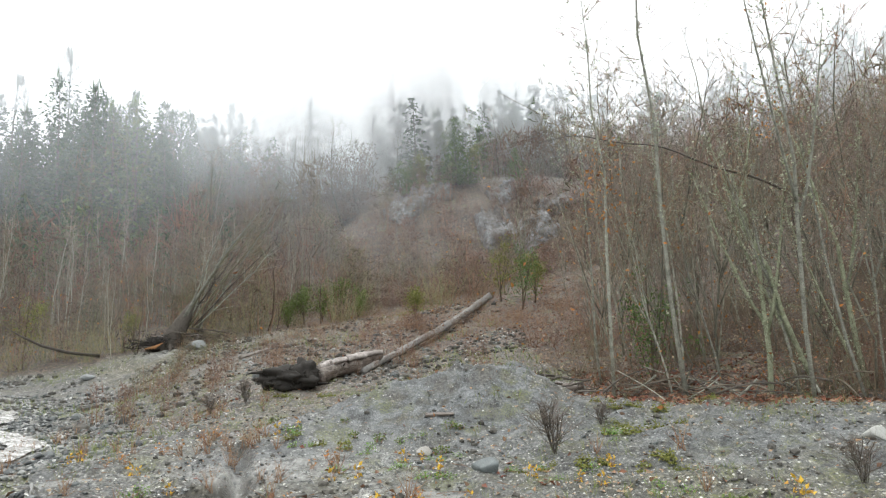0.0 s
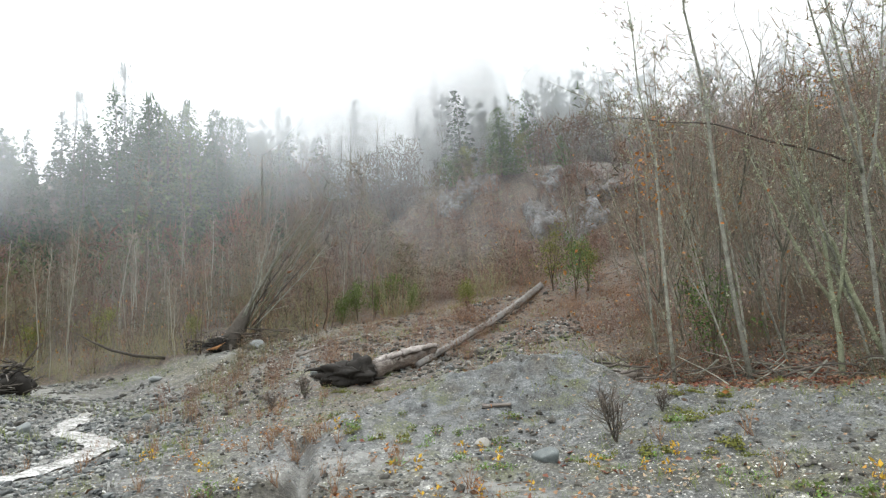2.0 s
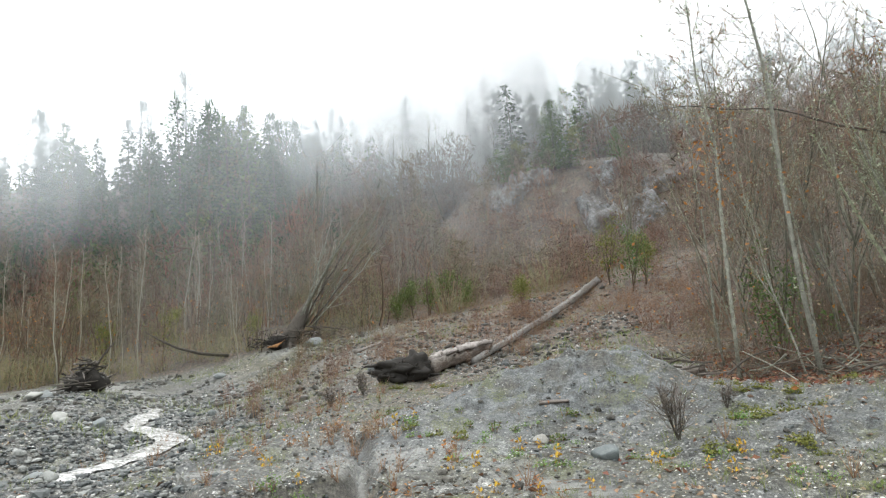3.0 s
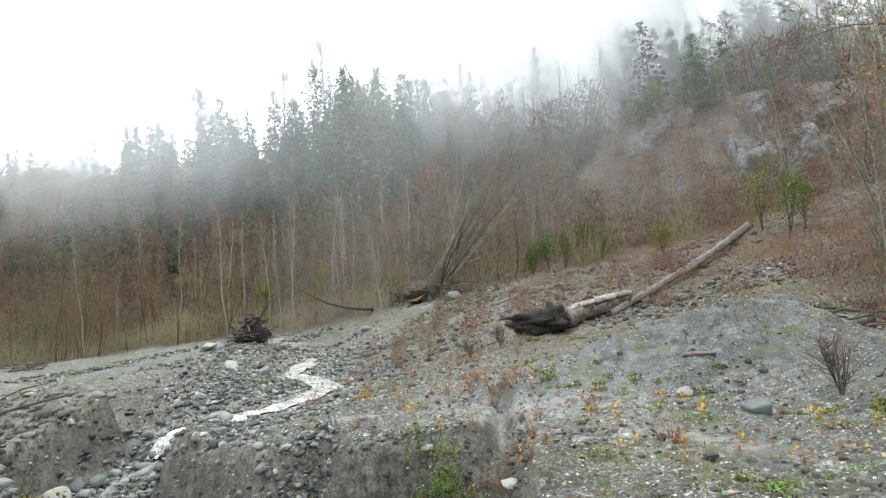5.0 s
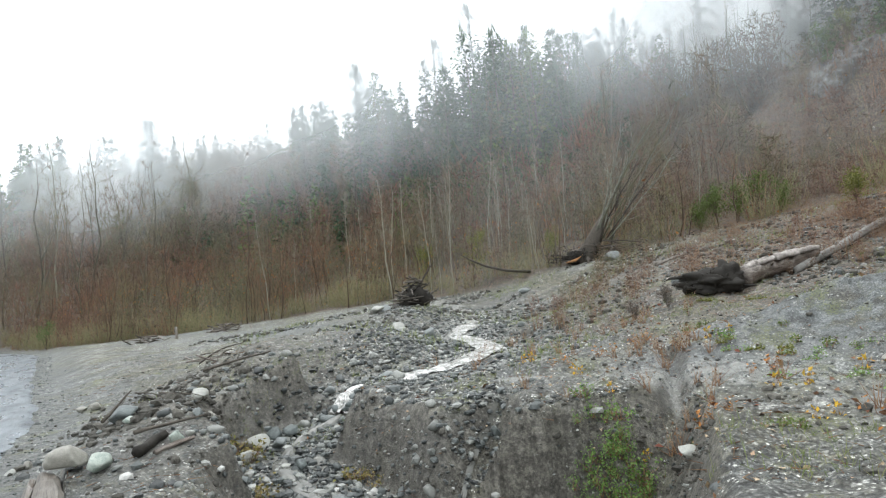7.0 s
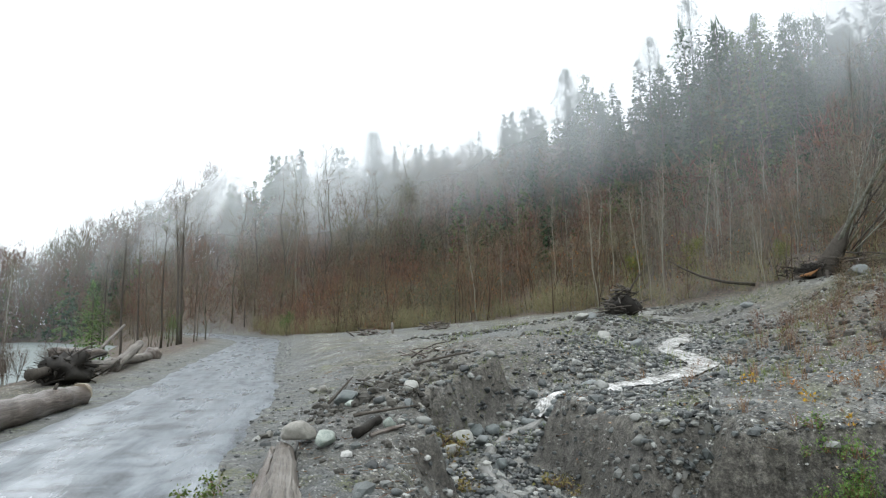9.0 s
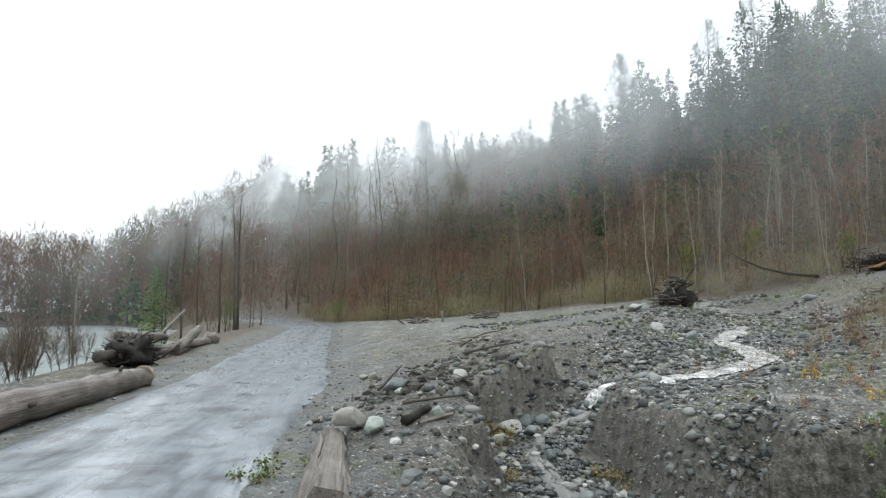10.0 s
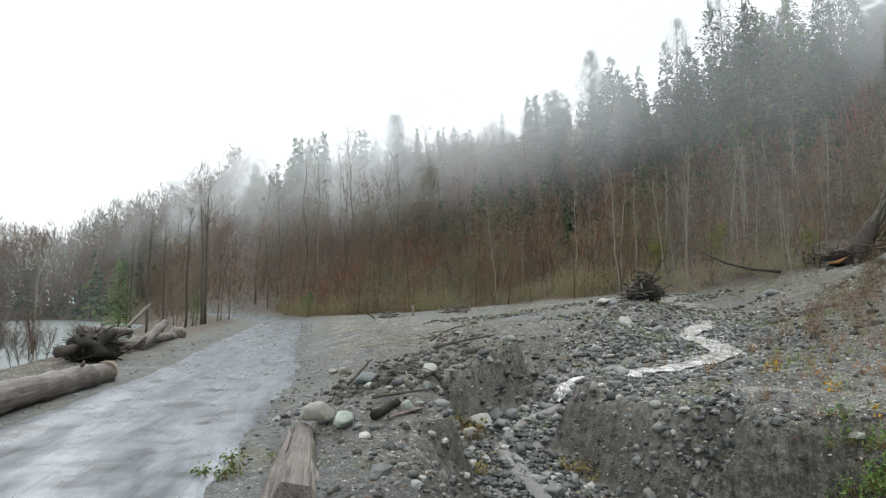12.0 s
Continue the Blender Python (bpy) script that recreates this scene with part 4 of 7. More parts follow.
# skyline fitted to the camera's view: bearing from it in degrees, angle of tops
VIEW_SKYLINE = ((-36, 26.5), (-31, 24.8), (-25, 24.4), (-15, 24.6), (-7, 24.0), (-3, 23.7), (4, 23.4), (8, 23.8), (15, 22.9), (21, 22.8), (28, 22.8), (31, 24.6), (34, 22.8), (36, 20), (38, 18.8), (40, 20.2), (42, 20.6), (44, 18), (48, 17.2),
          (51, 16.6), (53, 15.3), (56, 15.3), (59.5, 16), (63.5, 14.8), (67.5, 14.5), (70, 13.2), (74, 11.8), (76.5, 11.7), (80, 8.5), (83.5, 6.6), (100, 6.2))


def under_view_skyline(rows, h, g):
    """Trees shrunk to the camera's skyline, each by a chance of its own."""
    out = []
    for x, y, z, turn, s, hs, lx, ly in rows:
        el = np.interp(math.degrees(math.atan2(-x, y)), *zip(*VIEW_SKYLINE)) * (1.02 - 0.22 * g.random() ** 1.5)
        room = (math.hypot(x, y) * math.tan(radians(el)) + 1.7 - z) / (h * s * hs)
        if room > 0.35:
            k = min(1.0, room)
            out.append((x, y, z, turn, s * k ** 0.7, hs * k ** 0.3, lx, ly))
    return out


# thicket of reddish saplings along the foot of the hill
SAP = [joined(*bare_tree(100 + k, 3.4 + 0.5 * k, 0.03, 18, 5, 0.12, 0.8, 0.3, 0.01, 1.0, 4, k % 2, 0.6), (0, 1, 2)) for k in range(5)]
g = np.random.default_rng(1)
x, y = scatter(2050, -110, -6, 24, 52, lambda x, y: wooded(x, y) * sstep(58, 38, y) * off_road(x, y) * np.where(x < -75, 0.3, 0.42), 11)
woods("sapling_thicket", "dense leafless reddish-brown sapling thicket", SAP, rows_of(x, y, g, 0.5, 1.4, 0.85, 1.2, 0.12), [M_BARK_SAP, M_TWIG_RED, M_TWIG_RED], 12)

# undergrowth on the hillside
BRUSH = []
for k in range(3):
    q = np.random.default_rng(40 + k)
    gg = Geo()
    b = q.normal(size=(28, 3)) * [0.55, 0.55, 0.0]
    tips = b * 1.7 + q.normal(size=(28, 3)) * 0.5 + np.stack([0 * b[:, 0], 0 * b[:, 0], q.uniform(0.5, 2.2, 28)], 1)
    gg.add(*spikes(b, tips, 0.017), 1)
    w = q.uniform(0.35, 0.9, (70, 1))
    i = q.integers(28, size=70)
    b2 = b[i] + (tips[i] - b[i]) * w
    gg.add(*spikes(b2, b2 + q.normal(size=(70, 3)) * 0.28 + [0, 0, 0.3], 0.012), 2)
    BRUSH.append(gg.arrays())
FUZZ = []
for k in range(4):
    q = np.random.default_rng(90 + k)
    gg = Geo()
    z = 2.3 * q.random(125) ** 0.8
    c = np.stack([q.normal(size=125) * 0.6 * (1.15 - 0.35 * z), q.normal(size=125) * 0.6 * (1.15 - 0.35 * z), z], 1)
    d = q.normal(size=(125, 3)) * 0.6 + c * [0.3, 0.3, 0.0] + [0, 0, 0.5]
    gg.add(*spikes(c, c + d * q.uniform(0.18, 0.55, (125, 1)), q.uniform(0.012, 0.03, 125)), 1)
    b = q.normal(size=(16, 3)) * [0.35, 0.35, 0.0]
    gg.add(*spikes(b, b * 1.8 + np.stack([0 * b[:, 0], 0 * b[:, 0], q.uniform(1.2, 3.0, 16)], 1), 0.014), 2)
    FUZZ.append(gg.arrays())
x, y = scatter(1800, -80, 24, 24, 70, lambda x, y: np.clip(wooded(x, y) * sstep(84, 60, y), 0.8 * sstep(35, 38, y) * sstep(62, 56, y) * sstep(-14, -8, x) * sstep(16, 10, x), 1) * off_road(x, y) * np.where(x > 2.5, 0.3 * thin_for_view(x, y), 0.62) * np.where(y > 60, 0.5, 1.0), 13)
woods("hillside_brush", "tangled brown and olive brush on the slope", FUZZ, rows_of(x, y, g, 0.6, 1.5, 0.7, 1.3), [M_BARK_SAP, M_SCRUB, M_TWIG_RED], 14)

HAZY = []
for k in range(3):
    q = np.random.default_rng(95 + k)
    z = 2.4 * q.random(230) ** 0.8
    c = np.stack([q.normal(size=230) * 0.55 * (1.2 - 0.4 * z), q.normal(size=230) * 0.55 * (1.2 - 0.4 * z), z], 1)
    d = q.normal(size=(230, 3)) * 0.5 + [0, 0, 0.7]
    HAZY.append(Geo().add(*spikes(c, c + d * q.uniform(0.15, 0.4, (230, 1)), q.uniform(0.005, 0.011, 230)), 1).arrays())
x, y = scatter(640, -13, 15, 36, 61, lambda x, y: 0.35 + 0.65 * vnoise(x / 3, y / 3, 68), 81)
woods("knoll_brush", "low brown and reddish brush on the face of the slide", FUZZ, rows_of(x, y, g, 0.35, 0.95, 0.6, 1.1), [M_BARK_SAP, M_SCRUB, M_TWIG_WOOD], 82)

x, y = scatter(1500, -78, 1, 11, 40, lambda x, y: wooded(x, y) * sstep(7, 1, y - np.interp(x, (-75, -58, -45, -36, -21, -12, -5, 2, 3.2, 5.2, 7.5, 12), (27.5, 24.5, 26.5, 31, 32, 32.5, 34, 34, 12.6, 10.5, 9.5, 8.5))) * off_road(x, y) * (along(x, y, ROAD)[2] < 0) * 0.9, 43)
woods("olive_brush", "olive and straw-coloured brush at the foot of the trees", BRUSH, rows_of(x, y, g, 0.5, 1.1), [M_BARK_SAP, M_TWIG_OLIVE, M_TWIG_OLIVE], 44)

# leafless wood higher up
SLIM = [joined(*bare_tree(210 + k, 9 + k, 0.05, 26, 6, 0.3, 1.1, 0.16, 0.01, 0.8, 4, 0, 0.8), (0, 1, 2)) for k in range(3)]
BARE = [joined(*bare_tree(200 + k, 13 + k, 0.075, 24, 6, 0.2, 0.9, 0.28, 0.013, 0.8, 4, k % 3, 1.1), (0, 1, 2)) for k in range(4)]
x, y = scatter(820, -150, 60, 36, 90, lambda x, y: wooded(x, y) * sstep(34, 52, y) * 0.5 * (1 - hump(x, y, 0, 50, 9, 14)) * np.where((x > 0) & (y < 62), thin_for_view(x, y), 1), 15)
woods("bare_hill_wood", "grey-brown leafless trees on the misty hillside", BARE, under_view_skyline(rows_of(x, y, g, 0.45, 0.95), 15, g), [M_BARK_MOSS, M_TWIG_GREY, M_TWIG_RED], 16)
x, y = scatter(900, -120, -8, 40, 80, lambda x, y: wooded(x, y) * off_road(x, y, 2) * (0.25 + 0.6 * vnoise(x / 7, y / 7, 63)), 61)
x2, y2 = scatter(420, 6, 50, 40, 85, lambda x, y: 0.8 * np.where(y < 64, thin_for_view(x, y), 1), 69)
x, y = np.concatenate([x, x2]), np.concatenate([y, y2])
woods("hillside_scrub", "tall grey-brown leafless scrub under the hill trees", FUZZ, rows_of(x, y, g, 1.3, 2.3, 0.9, 1.6), [M_BARK_SAP, M_SCRUB, M_TWIG_GREY], 62)

# far conifers in the mist
FIR = [joined(*tuft_fir(300 + k, 18, (0.19, 0.22, 0.16, 0.23, 0.2)[k], 620, 0.05, (0.7, 0.6, 0.8, 0.65, 0.75)[k], 0.78), (0, 1 if k % 2 else 2, 0)) for k in range(5)]
FIR_FINE = [joined(*tuft_fir(320 + k, 18, (0.19, 0.23, 0.16)[k], 1300, 0.06, (0.65, 0.55, 0.7)[k], 0.47), (0, 1 if k % 2 else 2, 0)) for k in range(3)]
FIR_FAR = [joined(*tuft_fir(310 + k, 18, (0.2, 0.24, 0.18)[k], 300, 0.05, (0.65, 0.5, 0.7)[k]), (0, 1 if k % 2 else 2, 0)) for k in range(3)]
FIR_MATS = [M_BARK_DARK, M_CEDAR, M_NEEDLE]
x, y = scatter(1500, -170, 120, 46, 170, lambda x, y: sstep(52, 68, y + 0.1 * x) * sstep(30, 22, x) * sstep(-150, -120, x) * (1 - sstep(4, 10, x) * sstep(92, 80, y)) * (1 - sstep(-32, -26, x) * sstep(0, -3, x) * sstep(74, 68, y)) * 0.45 * (1 - hump(x, y, 2, 56, 18, 17)), 17, 3.5)
woods("far_conifers", "dark green firs standing in mist", FIR, under_view_skyline(rows_of(x, y, g, 0.45, 1.2, 0.75, 1.1, 0.02), 18, g), FIR_MATS, 18)
x, y = scatter(620, -340, -62, 27, 95, lambda x, y: wooded(x, y) * off_road(x, y, 2) * np.where(along(x, y, ROAD)[2] > 0, 0, 1) * sstep(-110, -150, x) * sstep(0.3, 0.36, y / -x) * 0.5, 45, 3.0)
woods("valley_conifers", "dark firs in haze beyond the bend of the track", FIR, under_view_skyline(rows_of(x, y, g, 0.6, 1.5, 0.8, 1.1, 0.02), 18, g), FIR_MATS, 46)
x, y = scatter(640, -230, -58, 22, 80, lambda x, y: wooded(x, y) * off_road(x, y, 2) * sstep(-56, -70, x) * 0.5, 47, 2.0)
woods("valley_bare_wood", "grey-brown leafless trees beyond the bend of the track", BARE, under_view_skyline(rows_of(x, y, g, 0.7, 1.4), 15, g), [M_BARK_MOSS, M_TWIG_GREY, M_TWIG_RED], 48)

x, y = scatter(420, 4, 95, 70, 120, lambda x, y: 0.5 + 0 * x, 77, 3.0)
woods("misty_firs", "pale firs fading into mist above the wooded side", FIR_FAR, under_view_skyline(rows_of(x, y, g, 0.7, 1.15, 0.9, 1.2, 0.02), 18, g), FIR_MATS, 78)

x, y = scatter(600, -75, -18, 40, 66, lambda x, y: wooded(x, y) * sstep(41, 50, y) * 0.3, 51, 2.5)
woods("young_firs", "young green firs among bare hillside trees", FIR_FAR, rows_of(x, y, g, 0.22, 0.5, 0.75, 1.1, 0.02), FIR_MATS, 52)

x, y = scatter(260, -42, -23, 55, 76, lambda x, y: wooded(x, y) * 0.42, 73, 2.0)
woods("hill_firs", "dense dark green firs on the hillside", FIR_FINE, under_view_skyline(rows_of(x, y, g, 0.5, 1.1, 0.9, 1.15, 0.02), 18, g), FIR_MATS, 74)

x, y = scatter(760, -175, -60, 8, 66, lambda x, y: off_road(x, y, 1.6) * (ground(x, y) > -1.2) * 0.5 * sstep(-60, -70, x), 83)
woods("valley_scrub", "dense grey-brown scrub round the end of the track", HAZY, rows_of(x, y, g, 2.0, 4.2, 0.8, 1.3), [M_BARK_SAP, M_SCRUB, M_TWIG_GREY], 84)
# trees over the lake and its far shore
x, y = scatter(460, -262, -175, -60, 62, lambda x, y: (ground(x, y) > -1.8) * 0.8, 19, 3.5)
woods("far_shore_wood", "hazy bare trees along the far lake shore", BARE, rows_of(x, y, g, 1.15, 1.6), [M_BARK_MOSS, M_TWIG_GREY, M_TWIG_GREY], 20)
x, y = scatter(330, -260, -165, -60, 50, lambda x, y: (ground(x, y) > -1.8) * 0.8, 49, 4.0)
woods("far_shore_firs", "small dark firs along the far lake shore", FIR_FAR, rows_of(x, y, g, 0.5, 0.9), FIR_MATS, 50)
x, y = scatter(190, -150, -50, 4, 40, lambda x, y: (ground(x, y) > -1.7) * (along(x, y, ROAD)[2] > 0) * off_road(x, y, 1.5) * sstep(-24, -45, x) * sstep(0.04, 0.22, y / np.maximum(-x, 1)) * 0.5, 21, 2.0)
woods("shore_wood", "bare alders between the track and the lake", SLIM, rows_of(x, y, g, 0.6, 1.0), [M_BARK_MOSS, M_TWIG_GREY, M_TWIG_GREY], 22)

x, y = scatter(420, -262, -185, -60, 66, lambda x, y: (ground(x, y) > -1.9) * 0.8, 71)
woods("far_shore_scrub", "hazy grey-green scrub along the far lake shore", HAZY, rows_of(x, y, g, 7.0, 10.5), [M_BARK_SAP, M_SCRUB, M_TWIG_GREY], 72)

# wooded side of the slide, seen close
RIGHT = [joined(*bare_tree(400 + k, 6.0 + 0.7 * k, 0.017 + 0.003 * k, 46, 11, 0.22, 0.9, 0.22, 0.0045, 2.4, 5, k % 3, 0.42), (0, 1, 2)) for k in range(5)]
HAZEL = [joined(*bare_tree(420 + k, 4.2 + 0.7 * k, 0.018, 46, 7, 0.2, 0.9, 0.26, 0.0045, 2.2, 4, 7, 0.42), (0, 1, 2)) for k in range(4)]
x, y = scatter(620, 2.5, 34, 9.5, 44, lambda x, y: wooded(x, y) * thin_for_view(x, y) * np.where(np.hypot(x, y) < 19, 0.5, 0.32), 23)
woods("alder_thicket", "dense leafless alder thicket with lichened stems", RIGHT, rows_of(x, y, g, 0.6, 1.15, 0.85, 1.15, 0.06), [M_BARK_LICHEN, M_TWIG_LICHEN, M_TWIG_WOOD], 24)
x, y = scatter(230, 2.8, 24, 10, 32, lambda x, y: wooded(x, y - 0.6) * thin_for_view(x, y) * 0.6, 79)
woods("hazel_thicket", "many-stemmed leafless hazel bushes with red-brown twigs", HAZEL, rows_of(x, y, g, 0.6, 1.2, 0.85, 1.2, 0.1), [M_BARK_LICHEN, M_TWIG_LICHEN, M_TWIG_WOOD], 80)
x, y = scatter(150, 6, 40, 22, 56, lambda x, y: wooded(x, y) * thin_for_view(x, y) * 0.75, 75, 1.5)
woods("ridge_alders", "taller leafless alders on the wooded rise", BARE, rows_of(x, y, g, 0.32, 0.6), [M_BARK_MOSS, M_TWIG_WOOD, M_TWIG_WOOD], 76)


NEAR_BRUSH = []
for k in range(3):
    q = np.random.default_rng(70 + k)
    gg = Geo()
    b = q.normal(size=(40, 3)) * [0.5, 0.5, 0.0]
    tips = b * 1.3 + q.normal(size=(40, 3)) * 0.6 + np.stack([0 * b[:, 0], 0 * b[:, 0], q.uniform(0.3, 1.7, 40)], 1)
    gg.add(*spikes(b, tips, 0.007), 1)
    i = q.integers(40, size=130)
    b2 = b[i] + (tips[i] - b[i]) * q.uniform(0.2, 1.0, (130, 1))
    gg.add(*spikes(b2, b2 + q.normal(size=(130, 3)) * 0.22 + [0, 0, 0.08], 0.004), 2)
    NEAR_BRUSH.append(gg.arrays())
x, y = scatter(340, 1.5, 18, 9.5, 22, lambda x, y: wooded(x, y - 1.0) * 0.6, 53)
woods("tangled_brush", "dark tangled brush and bramble under the alders", NEAR_BRUSH, rows_of(x, y, g, 0.4, 1.0), [M_BARK_SAP, M_SCRUB, M_SCRUB], 54)
x, y = scatter(1000, -11, 11, 15, 42, lambda x, y: np.clip((hump(x, y, 0, 28, 7, 6) + 1.3 * hump(x, y, 5.2, 24, 2.2, 8) + hump(x, y, 5, 38, 5, 4)) * (0.25 + vnoise(x, y, 9)), 0, 0.85), 55)
woods("dead_bracken", "low dead red-brown bracken and twigs on the slide", NEAR_BRUSH, rows_of(x, y, g, 0.2, 0.5), [M_BARK_SAP, M_DRYSTEM, M_DRYSTEM], 56)


def tree_thing(name, label, category, geos, mats, m, group="", lichen=0):
    e = thing(name, label, category, m, group)
    part("trunk", geos[0], mats[0], e)
    part("crown", geos[1], mats[1], e)
    if lichen:
        q = np.random.default_rng(lichen)
        v = np.concatenate([geos[0].arrays()[0][:-2], geos[1].arrays()[0][::9]])
        c = v[q.integers(len(v), size=900)] + q.normal(size=(900, 3)) * [0.03, 0.03, 0.12]
        tagged(part("lichen", Geo().add(*leaves(c, 0.05 * q.uniform(0.5, 1.4, 900), q)), M_LICHEN, e), "pale green lichen tufts", kind="stuff")
    return e


def stand(x, y, turn=0.0, lean=(0.0, 0.0), s=1.0, sink=0.05):
    return Matrix.Translation((x, y, gz(x, y) - sink)) @ pose(0, 0, 0, -math.degrees(lean[1]), math.degrees(lean[0]), 0) @ pose(0, 0, 0, 0, 0, turn) @ Matrix.Scale(s, 4)


ALDER_MATS = (M_BARK_PALE, [M_TWIG_LICHEN, M_TWIG_RED])
alder_a = tree_thing("alder", "slender leafless alder with pale lichen-blotched trunk", "tree",
                     bare_tree(501, 11.5, 0.042, 46, 9, 0.3, 0.75, 0.26, 0.006, 0.5, 8, 0, 0.55), ALDER_MATS, stand(4.55, 12.4, 0, (-0.05, 0)), "alders at the edge of the slide", 5)
alder_b = tree_thing("alder", "forked leafless alder with pale lichen-blotched trunk", "tree",
                     bare_tree(502, 8.5, 0.036, 50, 9, 0.15, 0.85, 0.25, 0.006, 0.5, 8, 2, 0.55), ALDER_MATS, stand(6.1, 10.9, 40, (-0.06, 0)), "alders at the edge of the slide", 6)
alder_c = tree_thing("alder", "thin leafless alder pole with grey bark", "tree",
                     bare_tree(503, 9.5, 0.032, 40, 8, 0.3, 0.9, 0.2, 0.006, 0.45, 7, 0, 0.5), ALDER_MATS, stand(3.4, 13.2, 80, (0.01, 0)), "alders at the edge of the slide", 7)
g = np.random.default_rng(31)
x, y = scatter(240, 3, 15, 10.3, 22, lambda x, y: wooded(x, y) * 0.75, 32, 0.9)
for k, (a, b) in enumerate(zip(x[:36], y[:36])):
    copy_thing((alder_a, alder_b, alder_c)[k % 3], stand(a, b, g.uniform(0, 360), (-0.02 + g.normal() * 0.05, g.normal() * 0.05), g.uniform(0.4, 0.75)))

M_BARK_GREEN = simple("moss_green_bark", (0.08, 0.085, 0.045), (0.4, 0.43, 0.3), 9.0, 0.9)
for k, (a, b, hh) in enumerate(((7.05, 12.3, 5.2), (8.0, 12.4, 6.0), (6.0, 12.2, 5.6))):
    tree_thing("alder", "crooked alder thickly hung with pale green lichen", "tree", bare_tree(550 + k, hh, 0.05, 26, 6, 0.18, 0.7, 0.26, 0.007, 1.6, 8, 2, 0.5),
               (M_BARK_GREEN, [M_TWIG_LICHEN, M_TWIG_LICHEN]), stand(a, b, 60 * k, (-0.05, 0)), "alders at the edge of the slide", 40 + k)

# pale poles along the front of the thicket
pole = tree_thing("birch", "pale slender leafless birch sapling", "tree", bare_tree(511, 6.5, 0.028, 30, 6, 0.4, 1.2, 0.13, 0.007, 0.45, 6, 0, 0.5),
                  (M_BARK_POLE, [M_BARK_POLE, M_TWIG_ALDER]), stand(-23, 33.5), "birch saplings before the thicket")
x, y = scatter(420, -50, -6, 30, 50, lambda x, y: wooded(x, y) * hump(x, y, -25, 37, 13, 9), 33, 0.8)
for a, b in zip(x[:60], y[:60]):
    copy_thing(pole, stand(a, b, g.uniform(0, 360), (g.normal() * 0.05, g.normal() * 0.04), g.uniform(0.5, 1.3)))

# firs and cedars that stand out on the skyline and on the knoll
FIRS = []
FIRS.append((tuft_fir(520, 27, 0.13, 2600, 0.16, 0.5, 0.28), 27))
FIRS.append((tuft_fir(521, 20, 0.19, 4200, 0.06, 0.62, 0.32), 20))
FIRS.append((tuft_fir(522, 12, 0.3, 9000, 0.03, 0.42, 0.36), 12))
# x, y, scale, which: tall ragged firs, then full firs, then young cedars
SPOTS = ((-40.5, 67, 0.92, 0), (-44, 64, 0.86, 0), (-35, 72, 0.62, 1), (-50, 62, 0.7, 1), (-100, 60, 0.95, 1), (-54, 60.5, 1.0, 1), (-95, 56, 1.0, 1), (-60, 60, 0.8, 1), (-38, 62, 0.5, 1), (-33, 60, 0.62, 1), (-25.5, 66, 0.6, 1), (-36, 54, 0.35, 1), (-42, 57, 0.45, 1), (-29, 57, 0.4, 1), (-34, 66, 0.75, 1), (-30.5, 63, 0.6, 1), (-24, 57, 0.5, 1), (-27, 60, 0.62, 1), (-21, 58, 0.42, 1), (-25.5, 64, 0.7, 1), (-28.5, 66, 0.75, 1),
         (1.8, 60, 0.6, 2), (-2.6, 60, 0.3, 2), (7.6, 60, 0.3, 2))
made = {}
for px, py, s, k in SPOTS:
    # height capped to the skyline fitted to the camera's view
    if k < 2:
        room = math.hypot(px, py) * math.tan(radians(1.03 * np.interp(math.degrees(math.atan2(-px, py)), *zip(*VIEW_SKYLINE)))) + 1.7 - gz(px, py)
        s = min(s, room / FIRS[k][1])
    if k not in made:
        lab = ("tall ragged fir with sparse drooping limbs", "full dark green fir on the hillside", "young dark green cedar on the knoll")[k]
        made[k] = tree_thing(("fir", "fir", "cedar")[k], lab, "tree", FIRS[k][0], (M_BARK_DARK, [(M_NEEDLE, M_NEEDLE, M_CEDAR)[k], M_BARK_DARK]), stand(px, py, 0, s=s), "conifers on the hill")
    else:
        copy_thing(made[k], stand(px, py, 37 * px, s=1) @ Matrix.Scale(s / made[k].scale[0], 4))

copy_thing(pole, stand(-33.5, 1.6, 40, (0.01, 0), 0.95))
# bare alders beside the track, and the small cedar there
g = np.random.default_rng(35)
shore = tree_thing("alder", "tall dark leafless alder beside the track", "tree", bare_tree(531, 8.5, 0.08, 34, 7, 0.4, 1.15, 0.16, 0.01, 0.4, 7, 0, 0.6),
                   (M_BARK_DARK, [M_TWIG_GREY, M_TWIG_GREY]), stand(-46.5, 8.4), "alders beside the track")
for a, b, s in ((-47.5, 9.6, 0.95), (-45, 7.2, 0.85), (-49, 8.8, 0.95), (-52, 13.4, 1.3), (-53.5, 14.0, 1.4), (-55.5, 14.2, 1.1), (-58, 9, 1.0), (-62, 14.5, 1.3)):
    copy_thing(shore, stand(a, b, g.uniform(0, 360), (g.normal() * 0.03, 0), s))
tree_thing("cedar", "small bushy green cedar beside the driftwood", "tree", tuft_fir(541, 3.6, 0.25, 3600, 0.02, 0.45, 0.34), (M_BARK_DARK, [M_CEDAR_FRESH, M_BARK_DARK]), stand(-30.8, 4.5))

